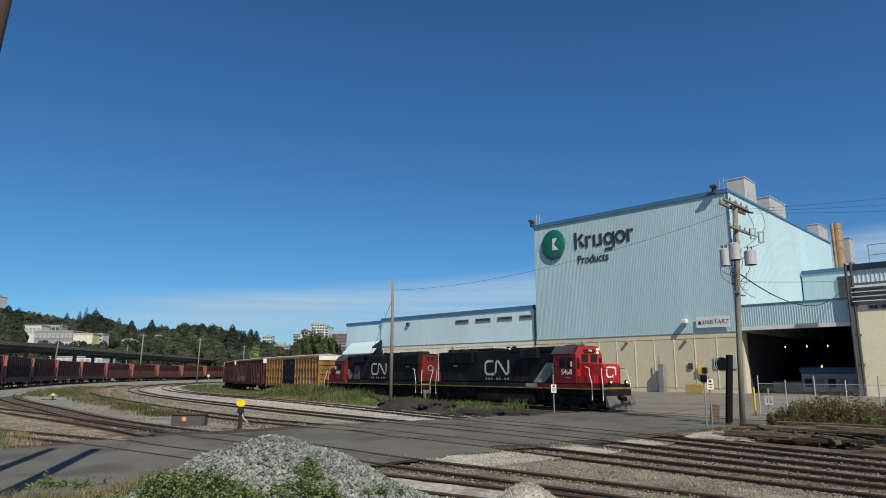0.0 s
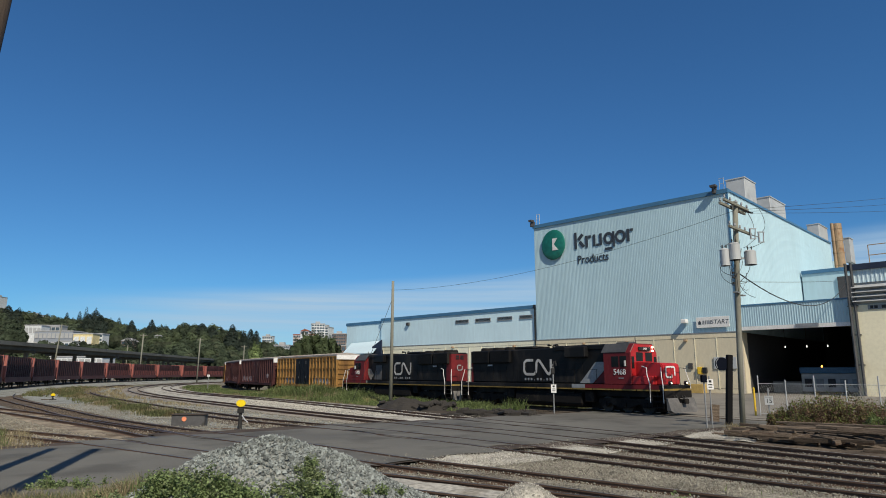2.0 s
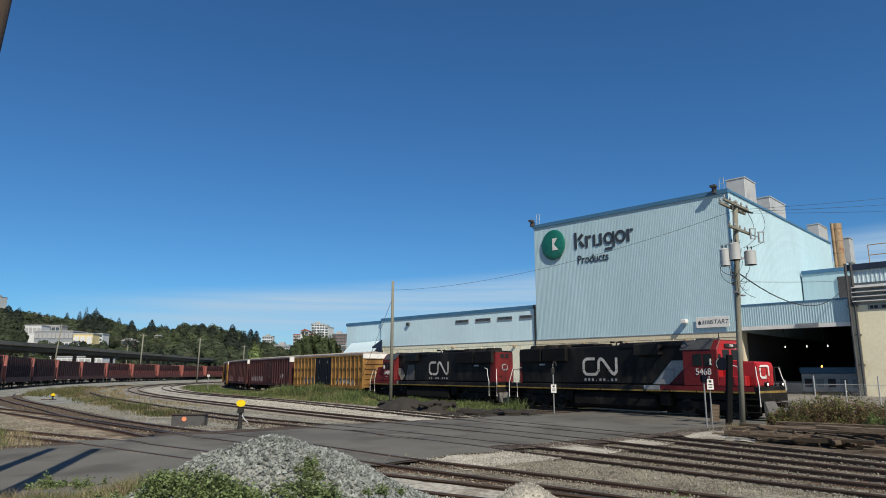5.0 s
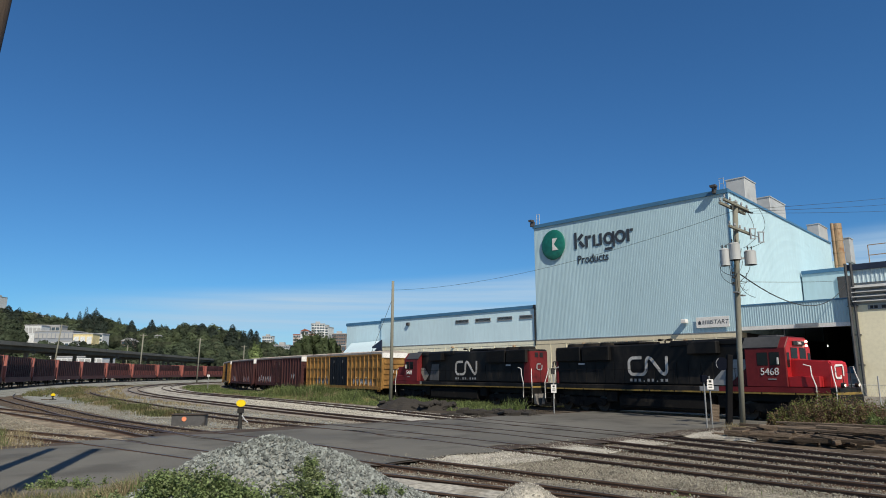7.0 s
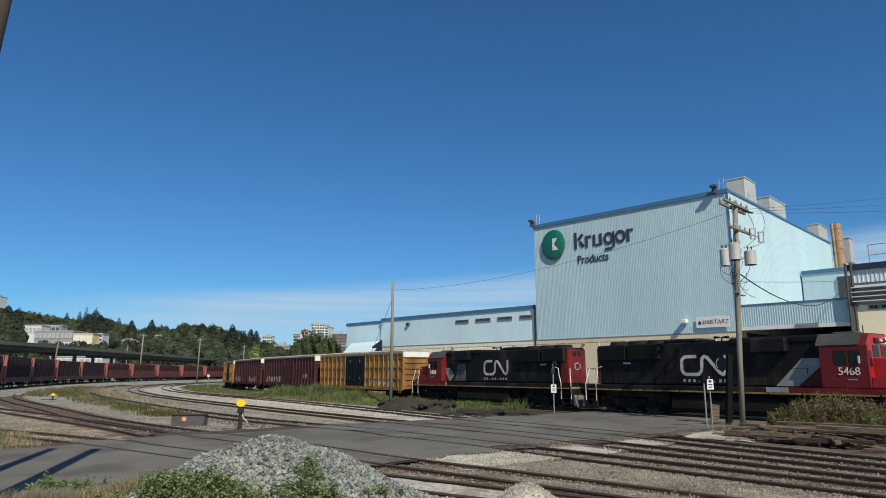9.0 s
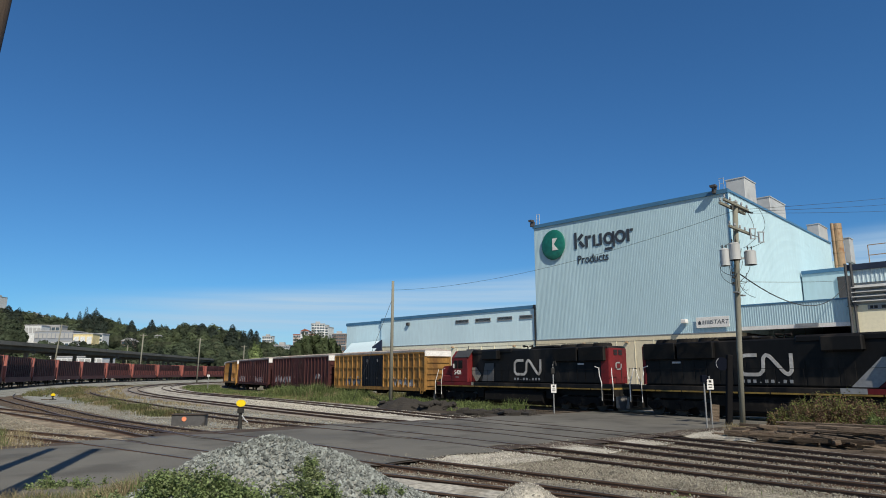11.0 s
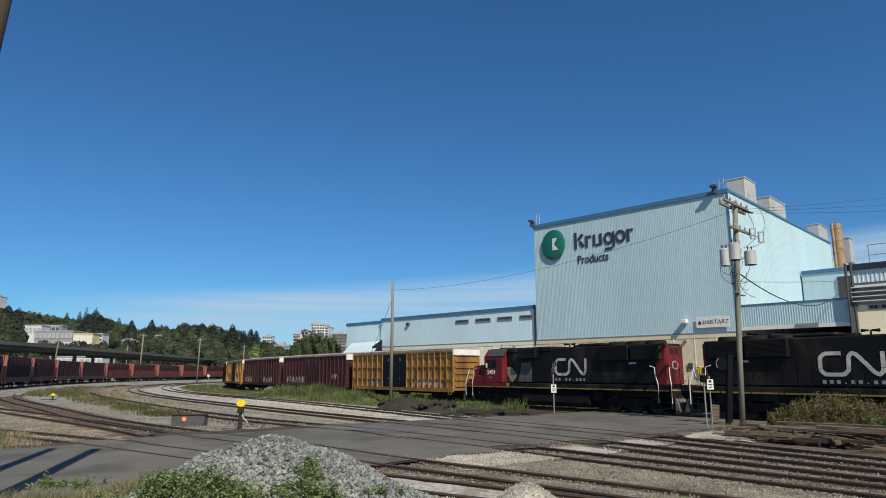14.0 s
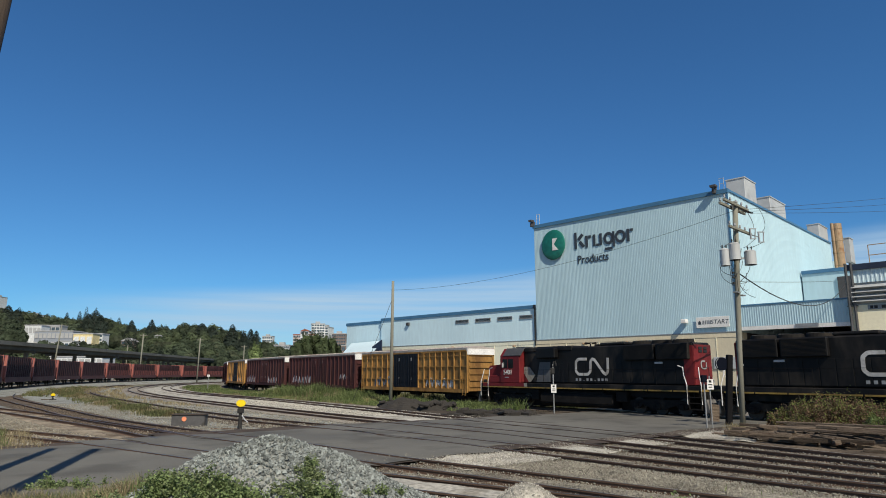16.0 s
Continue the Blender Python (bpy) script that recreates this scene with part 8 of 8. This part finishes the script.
        bm = B()
        box(bm, 7.545, 7.56, sy * 1.08, sy * 1.36, 2.85, 3.6, bevel=0.005)
        part("door_window", bm, M["glass"], cab)
    bm = B()
    box(bm, 7.5, 7.66, -0.62, 0.62, 3.98, 4.2, bevel=0.02)
    nb = part("number_board", bm, M["black"], cab, "black illuminated number board")
    words(number, 0.2, Matrix.Translation((7.668, -0.02, 4.09)) @ Matrix.Rotation(math.pi / 2, 4, "Z") @ Matrix.Rotation(math.pi / 2, 4, "X"), M["white"], nb)
    for z in (3.98, 4.2):
        bm = B()
        cyl(bm, (7.58, 0.86, z), (7.68, 0.86, z), 0.055, n=12)
        part("headlight", bm, M["lamp_warm"], cab, "lit headlight")
    bm = B()
    cyl(bm, (6.9, 0.0, 4.45), (6.9, 0.0, 4.85), 0.025, n=6)
    part("antenna", bm, M["black"], cab)
    # nose
    bm = B()
    prof = [(7.5, 1.84), (9.58, 1.84), (9.62, 3.05), (9.5, 3.24), (7.5, 3.34)]
    prism(bm, prof, 1.9, Matrix.Translation((0, -0.95, 0)))
    bmesh.ops.bevel(bm, geom=list(bm.edges), offset=0.07, segments=2, affect="EDGES")
    nose = part("nose", bm, M[red], v, "red short hood")
    bm = B()
    ribbon(bm, [(0.62, 0.15), (0.62, 0.0), (0.1, 0.0), (0.0, 0.1), (0.0, 0.55), (0.1, 0.65), (0.95, 0.65), (0.95, 0.1)], 0.12, 0, 0.014, k=1.0)
    bmesh.ops.transform(bm, matrix=Matrix.Translation((9.635, -0.62, 2.35)) @ Matrix.Rotation(math.pi / 2, 4, "Z"), verts=bm.verts)
    part("emblem_band", bm, M["white"], nose, "white bent-band emblem")
    for sy in (-1, 1):
        bm = B()
        box(bm, 7.85, 9.45, sy * 0.96, sy * 1.4, 1.86, 2.42, bevel=0.03)
        part("side_step_box", bm, M[red], v)
    cab.matrix_basis = Matrix.Translation((0.3, 0, -0.11)) @ Matrix.Diagonal((1, 1, 1.06, 1))
    nose.matrix_basis = pose(0.28, 0, 0)
    # pilot, plow, couplers
    for ex in (-1, 1):
        bm = B()
        box(bm, ex * 10.2, ex * 10.3, -1.5, 1.5, 1.0, 1.5, bevel=0.02)
        part("pilot_plate", bm, M["under"], v)
        bm = B()
        out = [(-1.45, 1.05), (-1.45, 0.3), (-1.2, 0.16), (1.2, 0.16), (1.45, 0.3), (1.45, 1.05), (0.4, 1.05), (0.35, 0.75), (-0.35, 0.75), (-0.4, 1.05)]
        n = len(out)
        a = [bm.verts.new((ex * (10.3 + 0.1), y, z)) for y, z in out]
        b = [bm.verts.new((ex * (10.3 + 0.5 * (1.1 - z) * (1 - 0.4 * abs(y) / 1.45) + 0.16), y, z)) for y, z in out]
        bm.faces.new(a)
        bm.faces.new(b[::-1])
        for i in range(n):
            bm.faces.new((a[i], b[i], b[(i + 1) % n], a[(i + 1) % n]))
        part("plow", bm, M["plow"], v, "worn grey snow plow")
        coupler(v, ex * 10.3, ex)
        bm = B()
        for y in (-0.55, 0.3, 0.6, -0.3):
            tube(bm, [(ex * 10.33, y, 1.2), (ex * 10.5, y, 0.9), (ex * 10.52, y * 0.9, 0.6)], 0.03, 5)
        part("air_hose", bm, M["black_matte"], v)
        bm = B()
        box(bm, ex * 10.2, ex * 10.26, -1.5, 1.5, 1.5, 1.62)
        part("end_stripe", bm, M["sill_yellow"], v)
        for y in (-0.45, 0.45):
            bm = B()
            tube(bm, [(ex * 10.18, y, 1.84), (ex * 10.18, y, 2.95), (ex * 10.18, y * 2.6, 2.9)], 0.025, 5)
            part("end_rail", bm, M["black"], v)
    for y in (-0.75, 0.95):
        bm = B()
        cyl(bm, (10.2, y, 1.98), (10.36, y, 1.98), 0.13, n=12)
        d = part("ditch_light", bm, M["black"], v, "lit ditch light")
        bm = B()
        cyl(bm, (10.365, y, 1.98), (10.375, y, 1.98), 0.06, n=12)
        part("lens", bm, M["lamp_warm"], d)
    # fuel tank, trucks
    bm = B()
    prof = [(-1.0, 1.3), (-1.38, 1.1), (-1.38, 0.45), (-1.0, 0.2), (1.0, 0.2), (1.38, 0.45), (1.38, 1.1), (1.0, 1.3)]
    prism(bm, prof, -6.9, Matrix.Translation((-3.5, 0, 0)) @ Matrix.Rotation(math.pi / 2, 4, "Z"))
    bmesh.ops.bevel(bm, geom=list(bm.edges), offset=0.06, segments=2, affect="EDGES")
    tank = part("fuel_tank", bm, M["under"], v, "grimy black fuel tank")
    bm = B()
    for sy in (-1, 1):
        cyl(bm, (-2.6, sy * 1.05, 1.18), (2.6, sy * 1.05, 1.18), 0.2, n=12)
    part("air_reservoir", bm, M["under"], tank)
    # filler blocks for motors and pipes, added to keep the gap below dark
    for a, b, w, z0, z1 in ((-9.2, -3.6, 0.62, 0.12, 1.1), (3.6, 9.2, 0.62, 0.12, 1.1)):
        bm = B()
        box(bm, a, b, -w, w, z0, z1, bevel=0.05)
        part("traction_motor", bm, M["under"], v)
    for a, b, w, z0, z1 in ((-4.6, -3.7, 1.3, 0.7, 1.4), (3.6, 4.4, 1.3, 0.6, 1.4)):
        bm = B()
        box(bm, a, b, -w, w, z0, z1, bevel=0.05)
        part("battery_box", bm, M["under"], v)
    for x in (-6.95, 6.95):
        truck(v, x, 3, 1.68, 0.52)
    return v


def boxcar(paint, door, label, ribs, bands, white_end, tags, half_door=2.5, mid=0.0):
    """A 60-foot boxcar with outside posts and plug doors."""
    v = thing("boxcar", Matrix.Identity(4), label, "boxcar", "boxcars of the train")
    L, W, Z0, Z1 = 9.25, 1.45, 1.05, 4.72
    bm = B()
    box(bm, -L, L, -W, W, Z0, Z1, bevel=0.02)
    part("body", bm, paint, v)
    bm = B()
    prof = [(-1.56, Z1 - 0.08), (-1.56, Z1 + 0.1), (0, Z1 + 0.28), (1.56, Z1 + 0.1), (1.56, Z1 - 0.08)]
    prism(bm, prof, -2 * L - 0.1, Matrix.Translation((-L - 0.05, 0, 0)) @ Matrix.Rotation(math.pi / 2, 4, "Z"))
    for i in range(15):
        a = -L + 0.6 + i * 1.235
        prism(bm, [(-1.57, Z1 + 0.1), (-1.57, Z1 + 0.14), (0, Z1 + 0.32), (1.57, Z1 + 0.14), (1.57, Z1 + 0.1), (0, Z1 + 0.27)], -0.08, Matrix.Translation((a, 0, 0)) @ Matrix.Rotation(math.pi / 2, 4, "Z"))
    part("roof", bm, M["car_roof"], v, "ribbed metal roof")
    for sy in (-1, 1):
        bm = B()
        box(bm, -L, L, sy * W, sy * 1.56, Z0 - 0.12, Z0 + 0.2)
        box(bm, -L, L, sy * W, sy * 1.555, Z1 - 0.22, Z1 - 0.08)
        part("side_sill", bm, paint, v)
        bm = B()
        box(bm, -0.05, 0.05, sy * W, sy * 1.57, Z0 + 0.2, Z1 - 0.22)
        pm = mesh_of("side_post", bm, paint)
        for e in (-1, 1):
            start, stop = mid + e * (half_door + 0.15), e * (L - 0.05)
            span = abs(stop - start)
            count = max(3, round(ribs * span / (L - half_door - 0.2)))
            bm = B()
            box(bm, -span / 2, span / 2, sy * W, sy * 1.535, -0.045, 0.045)
            hm = mesh_of("side_band", bm, paint)
            for i in range(count + 1):
                o = new("side_post", pm)
                o.parent = v
                o.matrix_basis = pose(start + (stop - start) * i / count, 0, 0)
            for z in bands:
                o = new("side_band", hm)
                o.parent = v
                o.matrix_basis = pose((start + stop) / 2, 0, z)
        for e in (-1, 1):
            bm = B()
            a, b = sorted((mid + e * 0.03, mid + e * half_door))
            box(bm, a, b, sy * W, sy * 1.53, Z0 + 0.22, Z1 - 0.25, bevel=0.02)
            for k in range(4):
                z = Z0 + 0.75 + k * 0.8
                box(bm, a + 0.1, b - 0.1, sy * 1.53, sy * 1.56, z - 0.04, z + 0.04)
            d = part("plug_door", bm, door, v, "dark plug door")
            bm = B()
            for q in (0.3, 0.5, 0.7):
                tube(bm, [(a + (b - a) * q, sy * 1.59, Z0 + 0.3), (a + (b - a) * q, sy * 1.59, Z1 - 0.3)], 0.025, 5)
            part("lock_bar", bm, door, d)
            bm = B()
            box(bm, a + 0.95, b - 0.95, sy * 1.56, sy * 1.566, 3.8, 4.1)
            box(bm, a + 1.0, b - 1.0, sy * 1.56, sy * 1.566, 2.0, 2.2)
            part("placard", bm, M["loco_grey"], d)
        rnd = random.Random(label + str(sy))
        for x0, x1, z0, z1, m in tags:
            bm = B()
            x = x0
            while x < x1:
                w = rnd.uniform(0.25, 0.5)
                ribbon(bm, [(x, z0 + rnd.uniform(0, 0.2)), (x + w * 0.4, z1 - rnd.uniform(0, 0.3)), (x + w, z0 + rnd.uniform(0, 0.5)), (x + w * 0.6, z0 + rnd.uniform(0.3, 0.7))], rnd.uniform(0.1, 0.2), sy * 1.458, 0.008)
                x += w + rnd.uniform(0.02, 0.2)
            part("spray_paint", bm, M[m], v, "faded sprayed scrawl")
    for e in (-1, 1):
        bm = B()
        for k in range(6):
            z = Z0 + 0.35 + k * 0.55
            prism(bm, [(-1.3, z), (-1.3, z + 0.16), (1.3, z + 0.16), (1.3, z)], -e * 0.09, Matrix.Translation((e * L, 0, 0)) @ Matrix.Rotation(math.pi / 2, 4, "Z"))
        for sy in (-1, 1):
            box(bm, e * L, e * (L + 0.06), sy * 1.35, sy * 1.45, Z0, Z1)
        part("end_ribs", bm, paint, v)
        if white_end:
            bm = B()
            box(bm, e * (L + 0.09), e * (L + 0.12), -1.46, 1.46, Z1 - white_end, Z1 + 0.02)
            box(bm, e * (L + 0.0), e * (L + 0.09), -1.45, 1.45, Z1 - 0.1, Z1 + 0.0)
            for sy in (-1, 1):
                box(bm, e * (L - 0.05), e * (L + 0.09), sy * 1.45, sy * 1.565, Z1 - white_end, Z1 + 0.01)
            part("white_end_top", bm, M["white"], v, "white-painted top of the car's end")
        for sy in (-1, 1):
            bm = B()
            for x in (L - 0.62, L - 0.2):
                tube(bm, [(e * x, sy * 1.62, Z0 - 0.35), (e * x, sy * 1.62, Z0 + 1.6)], 0.02, 5)
            for k in range(6):
                tube(bm, [(e * (L - 0.62), sy * 1.62, Z0 - 0.3 + k * 0.36), (e * (L - 0.2), sy * 1.62, Z0 - 0.3 + k * 0.36)], 0.018, 5)
            part("ladder", bm, paint, v)
        coupler(v, e * (L + 0.1), e)
        bm = B()
        box(bm, e * (L - 0.5), e * (L + 0.1), -0.35, 0.35, 0.65, Z0)
        part("draft_sill", bm, M["under"], v)
    bm = B()
    box(bm, -L + 0.5, L - 0.5, -0.3, 0.3, 0.7, Z0)
    for x in (-3.5, -1.2, 1.2, 3.5):
        box(bm, x - 0.1, x + 0.1, -1.4, 1.4, 0.8, Z0)
    cyl(bm, (-0.8, -0.6, 0.75), (0.8, -0.6, 0.75), 0.22, n=10)
    part("underframe", bm, M["under"], v)
    for x in (-6.9, 6.9):
        truck(v, x, 2, 1.78, 0.46)
    return v


D_ROWS = ((0, 29.18), (1, 26.79), (2, 24.52), (3, 22.37), (4, 20.34), (5, 18.34), (6.5, 15.36), (7.5, 13.36), (8.5, 11.34), (9, 10.33),
          (10, 8.41), (11.5, 5.70), (12.5, 4.11), (13.5, 2.75), (14.5, 1.60), (15.25, 0.85), (16, 0.12))
D_FIT = np.polyfit([a for a, _ in D_ROWS], [b for _, b in D_ROWS], 6)


def to_go(t):
    """Metres that the train still has to run at t seconds."""
    return float(np.polyval(D_FIT, t))


def vehicle_pose(t, c, half, flip):
    a, b = at(to_go(t) + c - half, 0), at(to_go(t) + c + half, 0)
    d = (b - a) if flip else (a - b)
    return Matrix.Translation((a + b) / 2) @ Matrix.Rotation(math.atan2(d.y, d.x), 4, "Z")


def scrawl(*rows):
    return rows


TRAIN = []
for build, c, half, flip in (
        (lambda: locomotive("5468", "black diesel locomotive with red cab and nose, leading the train", "loco_red"), -31.95, 6.95, False),
        (lambda: locomotive("5401", "black diesel locomotive with red ends, coupled facing backwards", "loco_red_old"), -10.2, 6.95, True),
        (lambda: boxcar(M["car_yellow"], M["door_navy"], "yellow ribbed boxcar with dark navy plug doors", 7, (2.05, 3.2, 4.15), 0.5, scrawl((-6.5, -2.8, 1.3, 2.3, "graffiti_blue"), (2.9, 7.2, 1.3, 2.2, "graffiti_pale")), 2.15, -0.62), 10.85, 6.9, False),
        (lambda: boxcar(M["car_brown"], M["car_brown"], "maroon ribbed boxcar with faded scrawls low on its side", 7, (), 0.6, scrawl((-8.0, 1.8, 1.35, 2.4, "graffiti_pale"), (5.5, 7.0, 1.9, 2.6, "graffiti_pale")), 2.0), 30.85, 6.9, False),
        (lambda: boxcar(M["car_brown"], M["car_brown"], "maroon boxcar with white sprayed scrawls along the sill", 6, (), 0.6, scrawl((-8.8, -4.5, 1.25, 2.4, "graffiti_pale"), (0.5, 5.5, 1.25, 2.2, "graffiti_pale")), 1.6), 50.85, 6.9, False),
        (lambda: boxcar(M["car_orange"], M["door_navy"], "orange boxcar with a dark door and sprayed sill", 4, (2.6,), 0.5, scrawl((-8.8, 2.0, 1.2, 2.1, "graffiti_blue"), (2.5, 6.0, 1.2, 2.0, "graffiti_pale")), 2.3), 70.85, 6.9, False),
        (lambda: boxcar(M["car_brown"], M["car_brown"], "maroon boxcar with a white-topped end", 6, (), 0.5, scrawl((-8, 8, 1.25, 2.6, "graffiti_pale"),), 1.6), 90.85, 6.9, False),
        (lambda: boxcar(M["car_brown"], M["car_brown"], "maroon boxcar far back in the train", 6, (), 0.5, scrawl((-8, 8, 1.25, 2.6, "graffiti_pale"),), 1.6), 110.85, 6.9, False)):
    WHEELS = []
    TRAIN.append((build(), c, half, flip, WHEELS))


# ---- insects crossing the view ----
M["insect"] = mat("dark_insect", (0.02, 0.02, 0.022), 0.6, var=0.2, bump=0)


def insect(label):
    """A flying insect: a tapered body and two swept wings."""
    v = thing("flying_insect", Matrix.Identity(4), label, "insect", "flying insects")
    bm = B()
    bmesh.ops.create_uvsphere(bm, u_segments=10, v_segments=7, radius=1.0, matrix=Matrix.Diagonal((0.011, 0.004, 0.0045, 1)))
    bmesh.ops.create_uvsphere(bm, u_segments=8, v_segments=6, radius=0.0035, matrix=Matrix.Translation((0.011, 0, 0.001)))
    part("body", bm, M["insect"], v)
    for sy in (-1, 1):
        bm = B()
        vs = [bm.verts.new((x, sy * y, 0.004 + 0.5 * y + dz)) for dz in (0.0, 0.0006) for x, y in ((0.004, 0.002), (0.005, 0.011), (-0.002, 0.016), (-0.007, 0.011), (-0.003, 0.002))]
        bm.faces.new(vs[:5][::-1])
        bm.faces.new(vs[5:])
        for i in range(5):
            bm.faces.new((vs[i], vs[(i + 1) % 5], vs[5 + (i + 1) % 5], vs[5 + i]))
        part("wing", bm, M["insect"], v)
    return v


# paths fitted to points in the camera's view, at guessed depths
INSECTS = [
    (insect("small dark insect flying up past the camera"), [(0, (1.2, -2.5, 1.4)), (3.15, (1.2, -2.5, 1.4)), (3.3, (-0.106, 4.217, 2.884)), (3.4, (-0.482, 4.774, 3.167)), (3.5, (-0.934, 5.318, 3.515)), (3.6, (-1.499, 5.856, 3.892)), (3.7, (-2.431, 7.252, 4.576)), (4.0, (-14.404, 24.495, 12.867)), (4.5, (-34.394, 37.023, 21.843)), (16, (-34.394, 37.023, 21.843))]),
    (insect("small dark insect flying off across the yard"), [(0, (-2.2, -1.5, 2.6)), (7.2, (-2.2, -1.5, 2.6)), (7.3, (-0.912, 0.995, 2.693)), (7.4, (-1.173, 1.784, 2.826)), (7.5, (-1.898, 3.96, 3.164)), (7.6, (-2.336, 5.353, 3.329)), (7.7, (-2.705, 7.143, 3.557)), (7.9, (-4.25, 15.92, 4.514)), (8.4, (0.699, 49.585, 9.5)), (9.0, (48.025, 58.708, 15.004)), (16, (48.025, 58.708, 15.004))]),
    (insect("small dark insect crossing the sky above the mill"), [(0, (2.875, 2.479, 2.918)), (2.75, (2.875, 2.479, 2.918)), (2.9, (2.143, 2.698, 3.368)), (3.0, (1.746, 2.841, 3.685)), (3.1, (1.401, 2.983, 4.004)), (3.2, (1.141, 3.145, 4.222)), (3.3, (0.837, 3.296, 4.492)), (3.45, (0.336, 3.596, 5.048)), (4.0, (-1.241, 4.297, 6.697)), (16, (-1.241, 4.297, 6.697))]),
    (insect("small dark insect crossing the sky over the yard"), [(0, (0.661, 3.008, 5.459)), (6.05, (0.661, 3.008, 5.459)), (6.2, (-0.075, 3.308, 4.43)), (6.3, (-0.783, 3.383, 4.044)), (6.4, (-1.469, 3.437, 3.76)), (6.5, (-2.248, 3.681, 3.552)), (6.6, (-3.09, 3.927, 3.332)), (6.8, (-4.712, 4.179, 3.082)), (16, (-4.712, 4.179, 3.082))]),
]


def motions():
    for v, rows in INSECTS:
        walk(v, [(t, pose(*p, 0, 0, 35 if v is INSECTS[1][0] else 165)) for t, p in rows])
    ts = [i * 0.25 for i in range(65)]
    for v, c, half, flip, wheels in TRAIN:
        walk(v, [(t, vehicle_pose(t, c, half, flip)) for t in ts])
        for w, x, r in wheels:
            # rolling: forward is towards the nose unless the vehicle faces back
            turn = -1 if flip else 1
            walk(w, [(t, Matrix.Translation((x, 0, r)) @ Matrix.Rotation(turn * (to_go(0) - to_go(t)) / r, 4, "Y")) for t in ts])


motions()
